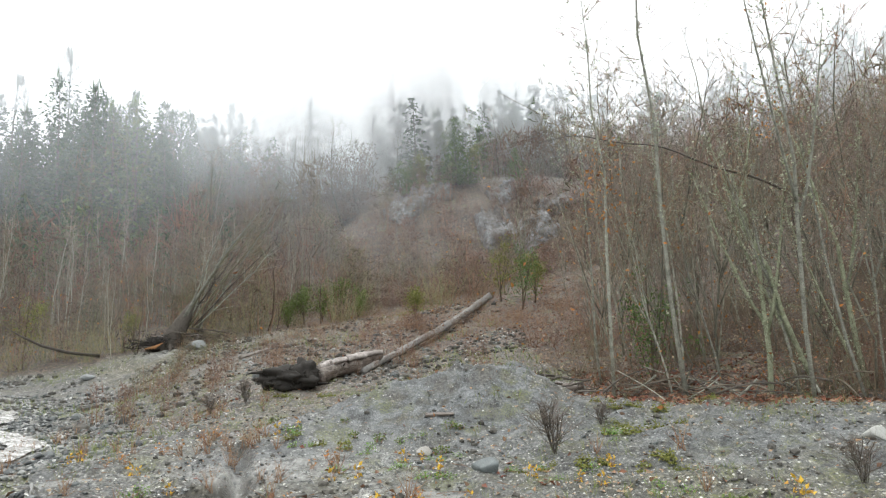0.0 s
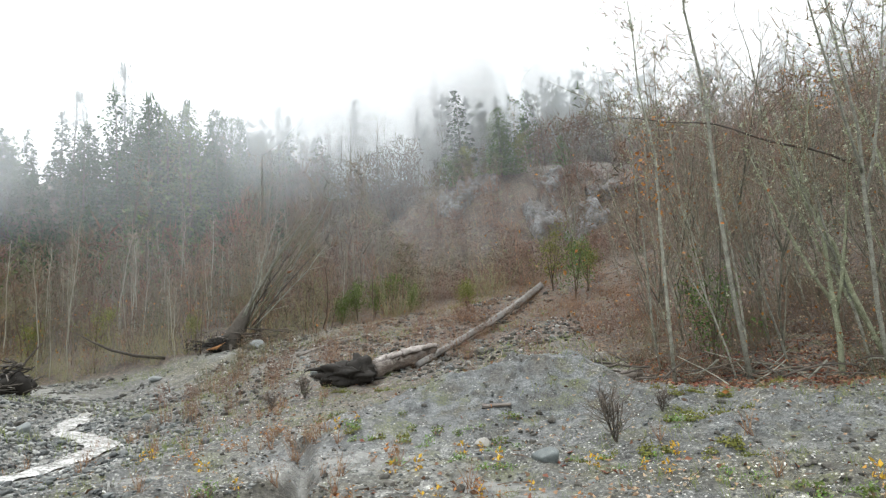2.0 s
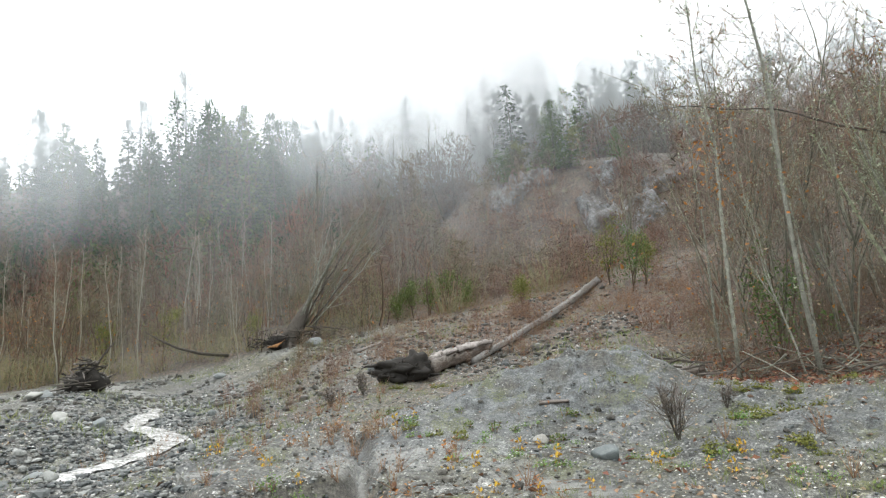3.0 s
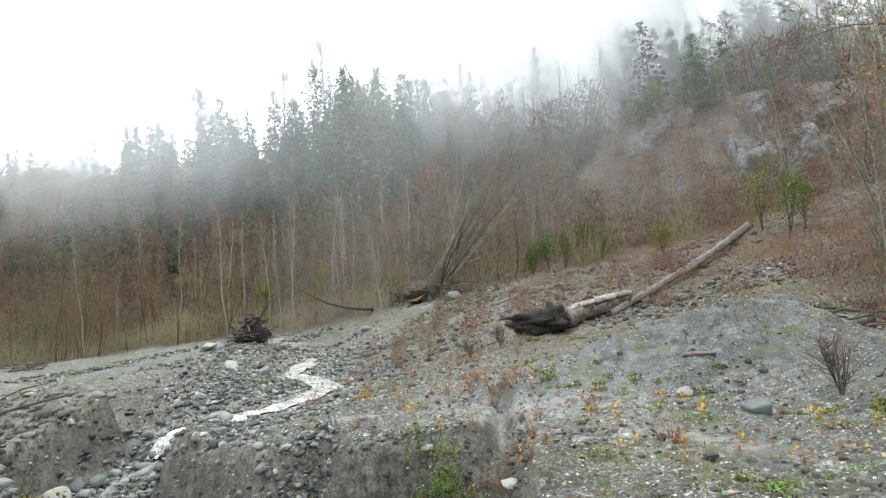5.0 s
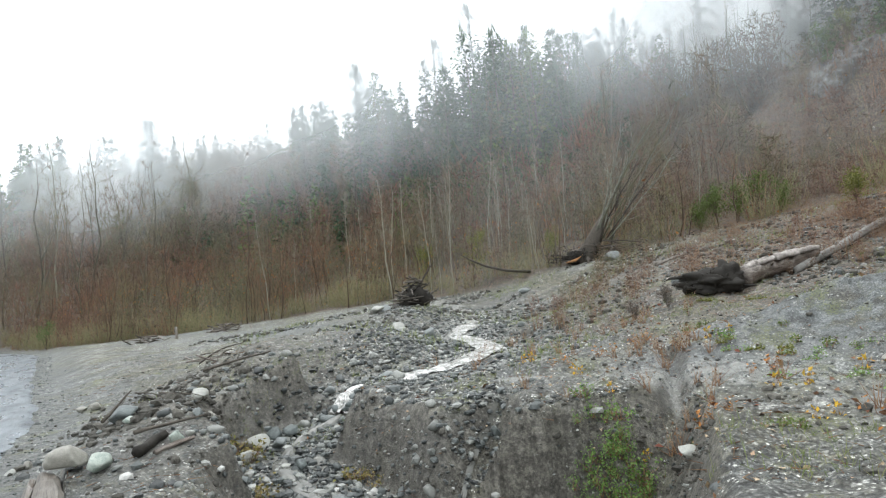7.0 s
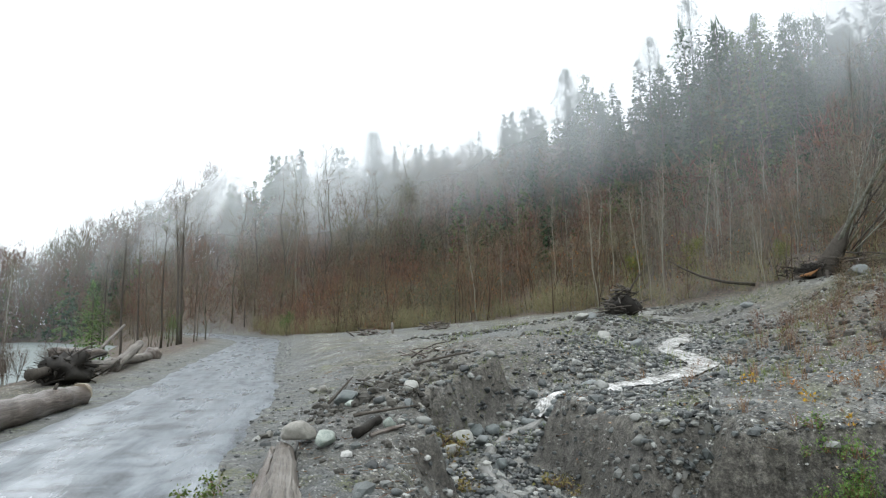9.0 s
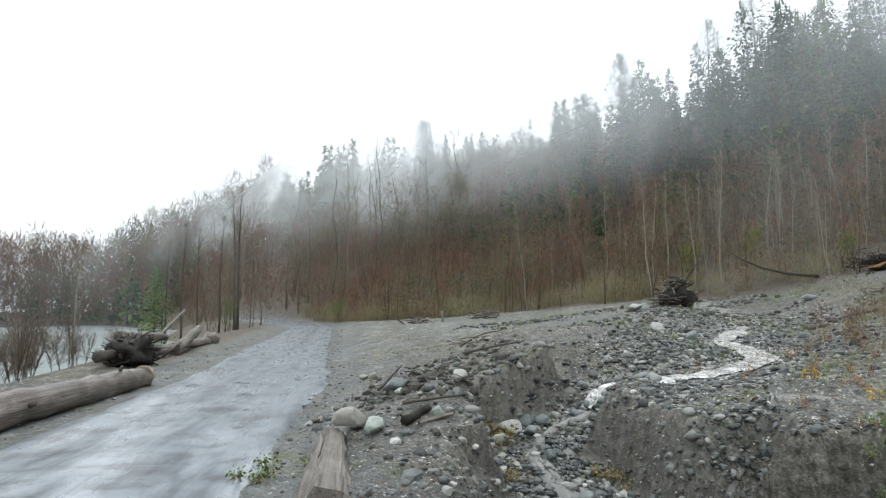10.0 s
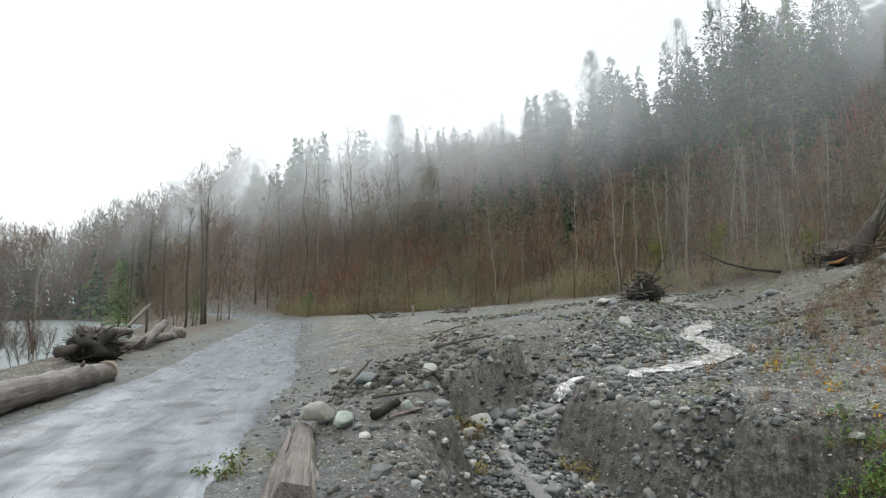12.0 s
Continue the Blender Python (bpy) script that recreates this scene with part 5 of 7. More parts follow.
# ---- mist ----


def mist_sheet(y0, lean, tall, low, high, thick, seed, mid=0.0, half=900.0, scale=0.028):
    """A standing layer of drifting fog along the hill, leaning back to catch skylight."""
    u, w = np.linspace(-1, 1, 41), np.linspace(0, 1, 13)
    W, U = np.meshgrid(w, u, indexing="ij")
    x0, x1 = max(mid - half, -340), min(mid + half, 220)
    X = x0 + (U + 1) / 2 * (x1 - x0)
    Y = y0 + W * tall * lean - 0.27 * np.clip(-20 - X, 0, 110) + 3 * np.sin(5 * U + seed)
    Z = -4 + W * tall
    n, m = X.shape
    i, j = np.meshgrid(np.arange(n - 1), np.arange(m - 1), indexing="ij")
    p = (i * m + j).ravel()
    f = np.concatenate([np.stack([p, p + 1, p + m + 1], 1), np.stack([p, p + m + 1, p + m], 1)])
    me = mesh_of("mist_bank", np.stack([X, Y, Z], -1).reshape(-1, 3), f, np.zeros(len(f)), [mist_material("mist", low, high, thick, seed, mid, half, scale)])
    tagged(new("mist_bank", me), "drifting white mist hanging on the wooded hillside", "mist", kind="stuff")


# places and spans of the fog sheets are tuned to the camera's view
mist_sheet(36.5, 0.35, 70, 2, 18, 0.17, 0.4, -135, 110)
mist_sheet(48, 0.35, 85, 8, 26, 0.32, 1.0, -90, 110)
mist_sheet(60, 0.35, 95, 8, 24, 0.6, 2.0, -125, 112)
mist_sheet(50, 0.35, 90, 14, 26, 0.85, 5.0, -14, 17, 0.016)
mist_sheet(54, 0.35, 90, 16, 31, 0.42, 8.0, -30, 32)
mist_sheet(47, 0.35, 80, 10, 28, 0.2, 9.0, -30, 26, 0.04)
mist_sheet(33.5, 0.35, 60, -20, 18, 0.09, 0.2, -12, 20)
mist_sheet(45, 0.35, 70, 2, 20, 0.07, 9.5, 12, 16, 0.05)
mist_sheet(44, 0.35, 90, 2, 26, 0.85, 6.0, 42, 38, 0.012)
mist_sheet(49, 0.35, 90, 4, 30, 0.85, 6.2, 47, 42, 0.012)
mist_sheet(66, 0.35, 100, 10, 32, 0.7, 6.5, 36, 46)
mist_sheet(72, 0.35, 105, 13, 28, 0.8, 3.6, -7, 29)
mist_sheet(98, 0.35, 110, 20, 50, 0.85, 4.0, -4, 48)


def lake_haze():
    """Thin fog standing over the lake, added to pale the far-shore trees."""
    y, z = np.meshgrid(np.linspace(-160, 24, 12), np.linspace(-2.2, 50, 6), indexing="ij")
    x = -150 + 6 * np.sin(y * 0.05)
    n, m = x.shape
    i, j = np.meshgrid(np.arange(n - 1), np.arange(m - 1), indexing="ij")
    p = (i * m + j).ravel()
    f = np.concatenate([np.stack([p, p + 1, p + m + 1], 1), np.stack([p, p + m + 1, p + m], 1)])
    me = mesh_of("mist_bank", np.stack([x + 0.12 * z, y, z], -1).reshape(-1, 3), f, np.zeros(len(f)), [mist_material("lake_mist", -30, 30, 0.22, 7.0)])
    tagged(new("mist_bank", me), "thin white haze sheet that pales the far lake shore", "mist", kind="stuff")


lake_haze()

# ---- logs, stumps and heaps of driftwood ----


def limb(a, b, r0, r1, seed, n=9, bend=0.06, sides=12, rough=0.07):
    """A fallen trunk or stick between two points, slightly bowed and lumpy."""
    g = np.random.default_rng(seed)
    a, b = np.array(a, float), np.array(b, float)
    t = np.linspace(0, 1, n)
    ln = np.linalg.norm(b - a)
    w = g.normal(size=3) * bend * ln
    p = a + (b - a) * t[:, None] + w * (np.sin(t * np.pi) * 0.5)[:, None] + g.normal(size=(n, 3)) * r0 * 0.12
    return tube(p, r0 + (r1 - r0) * t, sides, True, rough, seed)


def lump(seed, rx, ry, rz, rough=0.35, level=2):
    """An uneven rounded mass."""
    bm = bmesh.new()
    bmesh.ops.create_icosphere(bm, subdivisions=level, radius=1.0)
    v = np.array([q.co[:] for q in bm.verts])
    f = np.array([[q.index for q in fc.verts] for fc in bm.faces])
    bm.free()
    o = seed * 13.7
    k = np.array([noise.noise(Vector((a * 1.7 + o, b * 1.7 - o, c * 1.7))) + 0.5 * noise.noise(Vector((a * 4 + o, b * 4, c * 4 - o))) for a, b, c in v])
    return v * (1 + rough * k)[:, None] * [rx, ry, rz], f


def log_part(name, a, b, r0, r1, seed, m, parent, label="", n=12, bend=0.015, sides=16, rough=0.07, stubs=0):
    """A trunk built along its own x and laid from a to b."""
    a, b = Vector(a), Vector(b)
    d = b - a
    geo = Geo().add(*limb((0, 0, 0), (d.length, 0, 0), r0, r1, seed, n, bend, sides, rough))
    if stubs:
        knots(geo, (0, 0, 0), (d.length, 0, 0), (r0 + r1) / 2, stubs, seed + 1, 0.3)
    ob = part(name, geo, m, parent, label)
    ob.matrix_basis = Matrix.Translation(a) @ d.to_track_quat("X", "Z").to_matrix().to_4x4()
    return ob


def hewn(seed, flat, cuts=9, level=3, rough=0.12):
    """A stone with broken flat sides and worn edges."""
    v, f = lump(seed, 0.5, 0.44, 0.5 * flat, rough, level)
    q = np.random.default_rng(seed)
    for _ in range(cuts):
        d = q.normal(size=3)
        d /= np.linalg.norm(d)
        h = v @ d
        lim = np.quantile(h, q.uniform(0.72, 0.9))
        v = v - np.maximum(h - lim, 0)[:, None] * d * 0.85
    return v, f


def on(x, y, up=0.0):
    return np.array([x, y, gz(x, y) + up])


def knots(geo, a, b, r, count, seed, ln=0.25, slot=0):
    """Broken branch stubs along a log."""
    g = np.random.default_rng(seed)
    a, b = np.array(a, float), np.array(b, float)
    for _ in range(count):
        q = a + (b - a) * g.uniform(0.08, 0.95)
        d = g.normal(size=3)
        d[2] = abs(d[2])
        d /= np.linalg.norm(d)
        geo.add(*tube(np.stack([q + d * r * 0.6, q + d * (r + ln * g.uniform(0.4, 1.2))]), [r * 0.2, r * 0.1], 5), slot)


def fallen_tree():
    """The long trunk that lies up the slope, its broken butt and its black root plate."""
    e = thing("fallen_tree", "long fallen grey trunk with rotten black root end", "fallen tree")
    w = np.random.default_rng(12)
    t = np.linspace(0, 1, 26)
    x, y = -2.35 + 4.75 * t + 0.1 * np.sin(3.1 * t), 19.2 + 12.9 * t
    z = ground(x, y) + 0.1 + 0.06 * t
    z = 0.35 * z + 0.65 * (z[0] + (z[-1] - z[0]) * t)
    up = Geo().add(*tube(np.stack([x, y, z], 1), 0.1 + 0.07 * t, 14, True, 0.18, 3))
    for k in (4, 9, 13, 17, 21):
        q = np.array([x[k], y[k], z[k] + 0.1])
        d = w.normal(size=3) * [1, 0.6, 0.3] + [0.4, -0.2, 0.25]
        up.add(*tube(np.stack([q, q + d * 0.22]), [0.045, 0.02], 5))
    part("upper_trunk", up, M_TRUNK, e, "bare silver-grey trunk")
    butt = on(-3.42, 17.5, 0.26)
    log_part("lower_trunk", butt, on(-2.0, 20.4, 0.3), 0.27, 0.16, 21, M_WOOD_BROWN, e, "broken lower trunk, dark and wet below", 16, 0.02, 16, 0.16, 3)
    for k in range(7):
        u0 = 0.02 + 0.1 * k
        a0 = butt + (on(-2.0, 20.4, 0.3) - butt) * u0 + [w.normal() * 0.06, 0, 0.2 + 0.05 * w.random()]
        b0 = a0 + (on(-2.0, 20.4, 0.3) - butt) * w.uniform(0.22, 0.4) + [w.normal() * 0.06, 0, -0.03 * k * 0.5]
        log_part("bark_slab", a0, b0, w.uniform(0.05, 0.09), w.uniform(0.03, 0.06), 7 + k, M_BARK_FLAKE, e, "flaking pale grey bark", 9, 0.03, 7, 0.3)
    root = Geo()
    v, f = lump(4, 0.72, 0.42, 0.3, 0.55, 4)
    v = v * (1 + 0.035 * w.normal(size=(len(v), 1)))
    mid = np.array([-4.0, 17.1, gz(-4.0, 17.1) + 0.24])
    root.add(v + mid, f)
    v, f = lump(14, 0.34, 0.3, 0.4, 0.5, 3)
    root.add(v + mid + [0.4, 0.05, 0.1], f)
    d = w.normal(size=(190, 3))
    d /= np.linalg.norm(d, axis=1)[:, None]
    q = d * [0.66, 0.36, 0.28] + mid
    root.add(*spikes(q, q + d * w.uniform(0.04, 0.14, (190, 1)) + w.normal(size=(190, 3)) * 0.06, 0.03))
    for k in range(12):
        q = mid + w.normal(size=3) * [0.4, 0.22, 0.14]
        d = w.normal(size=3) * [1, 0.6, 0.15] + [-0.3, -0.3, -0.1]
        d /= np.linalg.norm(d)
        root.add(*tube(np.stack([q, q + d * 0.3 + w.normal(size=3) * 0.06, q + d * w.uniform(0.35, 0.55)]), [0.06, 0.03, 0.006], 5))
    part("root_plate", root, M_WOOD_BLACK, e, "rotten black roots")


fallen_tree()


def leaning_tree():
    """Uprooted clump of stems leaning over at the edge of the slide."""
    e = thing("leaning_tree", "uprooted tree clump leaning over with splintered grey stems", "tree")
    base = np.array([-13.7, 33.0, gz(-13.7, 33.0)])
    butt = Geo().add(*tube([base + [0, 0, -0.4], base + [0.15, 0, 0.6], base + [0.75, 0.1, 1.8], base + [1.1, 0.15, 2.4]], [0.6, 0.42, 0.27, 0.16], 11, True, 0.2, 3))
    g = np.random.default_rng(8)
    for k in range(9):
        a = g.uniform(0, 6.28)
        d = np.array([np.cos(a), np.sin(a) * 0.7, -0.12])
        butt.add(*tube(np.stack([base + [0, 0, 0.35], base + d * 0.8 + [0, 0, 0.15], base + d * g.uniform(1.1, 1.9) + [0, 0, g.uniform(-0.2, 0.35)]]), [0.2, 0.11, 0.03], 6))
    part("butt", butt, M_BARK_DARK, e)
    for k, (dx, dz, r) in enumerate(((4.4, 7.1, 0.085), (3.7, 6.5, 0.07), (2.7, 6.2, 0.05), (3.3, 5.4, 0.045), (1.7, 4.9, 0.035), (5.2, 6.3, 0.04), (2.3, 5.6, 0.03), (5.3, 5.3, 0.03), (4.8, 4.4, 0.025), (4.1, 6.9, 0.045), (5.6, 7.2, 0.035), (3.0, 6.9, 0.035))):
        s = Geo()
        q = base + np.array([0.5 + 0.06 * k, 0.05 * k - 0.1, 1.4 - 0.05 * k])
        tip = base + [dx, 0.9 * math.sin(2.3 * k), dz]
        w = np.linspace(0, 1, 8)[:, None]
        path = q + (tip - q) * w + np.sin(w * np.pi) * g.normal(size=3) * 0.1 + g.normal(size=(8, 3)) * 0.05 * w
        s.add(*tube(path, 0.8 * r * (1 - w[:, 0]) ** 0.7 + 0.01, 7, True, 0.1, k))
        n = 34
        i = g.integers(2, 8, n)
        d = (tip - q) / np.linalg.norm(tip - q)
        side = g.normal(size=(n, 3))
        s.add(*spikes(path[i], path[i] + d * g.uniform(0.3, 1.0, (n, 1)) + side * 0.4, 0.012))
        part("stem", s, (M_BARK_PALE, M_TWIG_GREY, M_BARK_PALE, M_BARK_DARK)[k % 4], e)
    w = g.uniform(0.35, 1.0, 260)[:, None]
    c = base + [0.6, 0, 1.5] + (np.array([3.4, 0, 5.0]) + g.normal(size=(260, 3)) * [1.1, 0.7, 0.5]) * w
    tagged(part("crown", Geo().add(*spikes(c, c + [0.35, 0, 0.45] + g.normal(size=(260, 3)) * 0.4, 0.01)), M_TWIG_LICHEN, e, "thin grey lichened twigs"), kind="stuff")
    tangle = Geo()
    c = base + g.normal(size=(240, 3)) * [0.9, 0.4, 0.22] + [-0.5, -0.2, 0.35]
    tangle.add(*spikes(c, c + g.normal(size=(240, 3)) * [0.5, 0.4, 0.3], 0.02))
    # black lump standing in for the dark hole under the roots
    v, f = lump(31, 1.0, 0.5, 0.45, 0.5, 3)
    tangle.add(v + base + [-0.5, 0.1, 0.2], f)
    tagged(part("root_tangle_and_hole", tangle, M_WOOD_BLACK, e, "dark torn roots and a black lump for the hole"), kind="stuff")
    torn = Geo()
    for k in range(4):
        torn.add(*tube(np.stack([base + [-1.0 + 0.15 * k, -0.7, 0.0], base + [-0.4 + 0.1 * k, -0.55, 0.2 + 0.05 * k]]), [0.04, 0.015], 5))
    part("torn_wood", torn, M_WOOD_FRESH, e, "freshly torn orange wood")


leaning_tree()


def heap(name, label, cx, cy, wide, high, sticks, seed, mats, thick=0.06, long=1.6, along_dir=None):
    """A heap of tangled branches, each its own part, resting on the ground."""
    e = thing(name, label, "driftwood")
    g = np.random.default_rng(seed)
    base = gz(cx, cy)
    for k in range(sticks):
        a = g.uniform(0, 6.28) if along_dir is None else along_dir + g.normal() * 0.45
        u, v = g.normal() * wide * 0.28, g.normal() * wide * 0.2
        x, y = cx + u, cy + v
        top = high * max(0.05, 1 - (abs(u) + abs(v)) / wide) * g.uniform(0.1, 1.0)
        d = np.array([math.cos(a), math.sin(a), g.normal() * 0.28])
        ln, r = long * g.uniform(0.4, 1.0), thick * g.uniform(0.4, 1.3)
        c = np.array([x, y, max(base, gz(x, y)) + top + r])
        log_part("branch", c - d * ln / 2, c + d * ln / 2, r, r * 0.5, seed * 50 + k, mats[k % len(mats)], e, "", 6, 0.05 if r > 0.04 else 0.13, 6, 0.15)
    return e


DRIFT = (M_WOOD_GREY, M_BARK_DARK, M_WOOD_BROWN)
pile = heap("debris_heap", "tangled heap of dark roots and broken branches on gravel", -19.7, 25.2, 1.7, 1.5, 120, 61, (M_BARK_DARK, M_WOOD_BLACK, M_BARK_DARK, M_WOOD_GREY), 0.04, 1.0)
v, f = lump(12, 0.95, 0.6, 0.5, 0.5, 3)
part("root_mass", Geo().add(v + on(-19.7, 25.3, 0.3), f), M_WOOD_BLACK, pile, "dark mass of roots and earth")
part("upright_limb", Geo().add(*limb(on(-19.4, 25.2, 0.7), on(-18.6, 25.5, 2.3), 0.06, 0.025, 62, 6, 0.1, 7)), M_BARK_DARK, pile)
heap("brush_heap", "low heap of cut brown branches at the wood's edge", -36.0, 20.6, 2.0, 0.5, 26, 63, DRIFT, 0.05, 1.2)
heap("brush_heap", "low heap of cut brown branches at the wood's edge", -32.8, 23.6, 2.2, 0.55, 28, 64, DRIFT, 0.05, 1.3)
heap("brush_heap", "tangle of dead grey branches under the alders", 4.2, 12.3, 2.4, 0.5, 26, 65, (M_TWIG_GREY, M_BARK_DARK, M_BARK_PALE), 0.017, 1.6)
for hx, hy, hs in ((6.0, 11.2, 75), (7.9, 10.4, 76), (5.2, 13.6, 77)):
    heap("brush_heap", "tangle of dead grey branches under the alders", hx, hy, 2.4, 0.4, 15, hs, (M_BARK_PALE, M_TWIG_GREY, M_BARK_DARK), 0.018, 1.5)
heap("brush_heap", "dark tangle of dead brush beside the silt mound", 2.2, 12.6, 1.2, 0.5, 18, 66, (M_BARK_DARK, M_BARK_DARK, M_WOOD_BROWN), 0.02, 1.1)
heap("brush_heap", "wet sticks and roots on the spoil bank", -12.6, 8.9, 1.5, 0.25, 12, 67, (M_BARK_DARK, M_WOOD_BROWN), 0.02, 1.0)
heap("brush_heap", "tangled dark branches leaning under the uprooted tree", -12.2, 33.0, 2.6, 0.8, 44, 68, (M_BARK_DARK, M_BARK_DARK, M_WOOD_BROWN), 0.035, 2.2)
heap("brush_heap", "dark wet broken branches strewn on the spoil", -10.3, 6.1, 2.2, 0.15, 14, 70, (M_BARK_DARK, M_WOOD_BLACK, M_BARK_DARK), 0.013, 0.8)
drift = heap("drift_pile", "pile of dark driftwood and roots beside the track", -22.3, 2.6, 1.8, 0.9, 60, 69, (M_BARK_DARK, M_WOOD_BLACK, M_BARK_DARK, M_WOOD_GREY, M_WOOD_BLACK), 0.045, 1.5)
v, f = lump(15, 0.9, 0.7, 0.55, 0.6, 3)
gq = np.random.default_rng(16)
d = gq.normal(size=(180, 3))
d /= np.linalg.norm(d, axis=1)[:, None]
c = d * [0.85, 0.65, 0.5] + on(-22.2, 2.6, 0.35)
part("root_mass", Geo().add(v + on(-22.2, 2.6, 0.35), f).add(*spikes(c, c + d * gq.uniform(0.1, 0.3, (180, 1)) + gq.normal(size=(180, 3)) * 0.2, 0.018)), M_WOOD_BLACK, drift, "dark tangled mass of roots")
log_part("branch", on(-22.6, 2.3, 0.9), on(-24.6, 4.0, 0.75), 0.16, 0.12, 991, M_WOOD_BROWN, drift)
log_part("branch", on(-21.0, 1.6, 0.35), on(-23.6, 3.4, 0.5), 0.15, 0.1, 992, M_BARK_DARK, drift)


def single_log(name, label, a, b, r0, r1, seed, m, stubs=0, rough=0.07, sides=16, n=12):
    e = thing(name, label, "log")
    log_part("trunk", a, b, r0, r1, seed, m, e, "", n, 0.015, sides, rough)
    if stubs:
        s = Geo()
        knots(s, a, b, (r0 + r1) / 2, stubs, seed + 1, 0.12)
        tagged(part("branch_stubs", s, M_BARK_DARK, e), kind="stuff")
    if r1 > 0.18:
        d = Vector(b) - Vector(a)
        for end, r, way in ((a, r0, -1), (b, r1, 1)):
            cut = part("cut_end", Geo().add(*tube([(0, 0, -0.02), (0, 0, 0.012)], [r * 0.97, r * 0.9], 18, True, 0.03, seed)), M_WOOD_CUT, e, "pale sawn end", False)
            cut.matrix_basis = Matrix.Translation(end) @ (d * way).to_track_quat("Z", "Y").to_matrix().to_4x4()
    return e


big = single_log("log", "large barkless grey-brown log lying beside the track", on(-9.6, -1.47, 0.25), on(-16.7, 2.25, 0.22), 0.29, 0.24, 71, M_WOOD_BROWN, 3, 0.018, 26, 20)
b0, b1 = Vector(on(-16.7, 2.25, 0.22)), Vector(on(-9.6, -1.47, 0.25))
d = (b0 - b1).normalized()
part("chopped_end", Geo().add(*tube([b0 - d * 0.02, b0 + d * 0.1 + Vector((0, 0, 0.02)), b0 + d * 0.3 + Vector((0, 0, 0.06))], [0.238, 0.23, 0.14], 18, True, 0.04, 8)), M_WOOD_CUT, big, "pale chopped end", False)


def split_log():
    """A short log split down its length, its flat sides weathered and cracked."""
    e = thing("log", "short grey split log half sunk in gravel", "log")
    a, b = Vector(on(-5.2, 2.1, 0.02)), Vector(on(-7.85, 3.3, 0.08))
    q = np.random.default_rng(73)
    for name, sec, far, m, lab in (("trunk", ((-0.27, -0.2), (-0.25, 0.08), (-0.16, 0.2), (0.06, 0.24), (0.14, 0.13), (0.12, -0.2)), 0.55, M_WOOD_GREY, ""),
                                   ("split_face", ((0.13, -0.2), (0.15, 0.1), (0.24, 0.12), (0.3, 0.02), (0.28, -0.2)), 0.6, M_WOOD_BROWN, "dark split side of the log")):
        k = len(sec)
        t = np.linspace(0, 1, 13)
        v = np.concatenate([np.array([[u * (b - a).length + 0.1 * q.normal() * (u in (0, 1)), y * (1 - (1 - far) * u), z * (1 - (1 - far) * u)] for y, z in sec]) + q.normal(size=(k, 3)) * [0.02, 0.008, 0.008] for u in t])
        f = []
        for i in range(12):
            for j in range(k):
                p, r = i * k + j, i * k + (j + 1) % k
                f += [[p, r, r + k], [p, r + k, p + k]]
        for j in range(1, k - 1):
            f += [[0, j + 1, j], [12 * k, 12 * k + j, 12 * k + j + 1]]
        ob = part(name, Geo().add(v, f), m, e, lab, False)
        ob.matrix_basis = Matrix.Translation(a) @ (b - a).to_track_quat("X", "Z").to_matrix().to_4x4()


split_log()
single_log("log", "pale grey log lying across the drift pile", on(-24.0, 3.5, 0.25), on(-31.5, 6.9, 0.2), 0.2, 0.16, 75, M_WOOD_GREY, 3)
single_log("log", "pale split plank of driftwood leaning on logs", on(-26.5, 4.6, 0.15), on(-28.4, 5.9, 0.85), 0.2, 0.15, 77, M_WOOD_GREY)
single_log("pole", "slanting grey pole stuck in the drift pile", on(-25.6, 3.3, 0.1), np.array([-27.6, 5.15, 1.72]), 0.07, 0.05, 79, M_WOOD_GREY, 0, 0.07, 8)
single_log("log", "flat grey slab of wood on the gravel", on(-7.9, 25.6, 0.08), on(-7.2, 27.2, 0.08), 0.09, 0.07, 81, M_WOOD_GREY)
single_log("log", "small brown log end behind the silt mound", on(1.5, 13.6, 0.15), on(2.9, 13.9, 0.12), 0.14, 0.12, 83, M_WOOD_BROWN)
single_log("stick", "short dark chunk of wet wood on the spoil bank", on(-7.45, 4.1, 0.06), on(-7.72, 4.6, 0.06), 0.07, 0.06, 85, M_WOOD_BLACK, 0, 0.12, 6, 5)
single_log("stick", "curved peeled stick lying on mud", on(-7.35, 4.25, 0.03), on(-7.4, 4.8, 0.05), 0.035, 0.025, 87, M_WOOD_BROWN, 0, 0.1, 7, 6)
single_log("stick", "long thin broken branch lying on stones", on(-7.85, 4.3, 0.1), on(-8.0, 5.4, 0.08), 0.028, 0.014, 89, M_BARK_DARK, 2, 0.1, 7, 6)
single_log("stick", "thin broken branch lying on the spoil", on(-9.4, 4.7, 0.2), on(-9.9, 5.4, 0.35), 0.025, 0.012, 91, M_BARK_DARK, 2, 0.1, 6, 6)
single_log("stick", "thin wet branch over the gully bank", on(-11.0, 7.4, 0.3), on(-10.5, 8.6, 0.12), 0.03, 0.015, 93, M_BARK_DARK, 2, 0.1, 6, 6)
single_log("post", "short grey wooden post leaning at the wood's edge", on(-34.7, 21.8, -0.2), on(-34.9, 21.9, 0.75), 0.08, 0.07, 95, M_WOOD_GREY, 0, 0.1, 8, 5)
single_log("stick", "grey stick lying on the slide", on(-6.2, 16.5, 0.02), on(-5.4, 16.8, 0.03), 0.03, 0.02, 97, M_BARK_DARK, 2, 0.1, 7, 6)
single_log("stick", "dark wet stick lying before the root plate", on(-5.2, 14.6, 0.02), on(-4.3, 14.8, 0.03), 0.03, 0.02, 98, M_WOOD_BROWN, 2, 0.1, 7, 6)
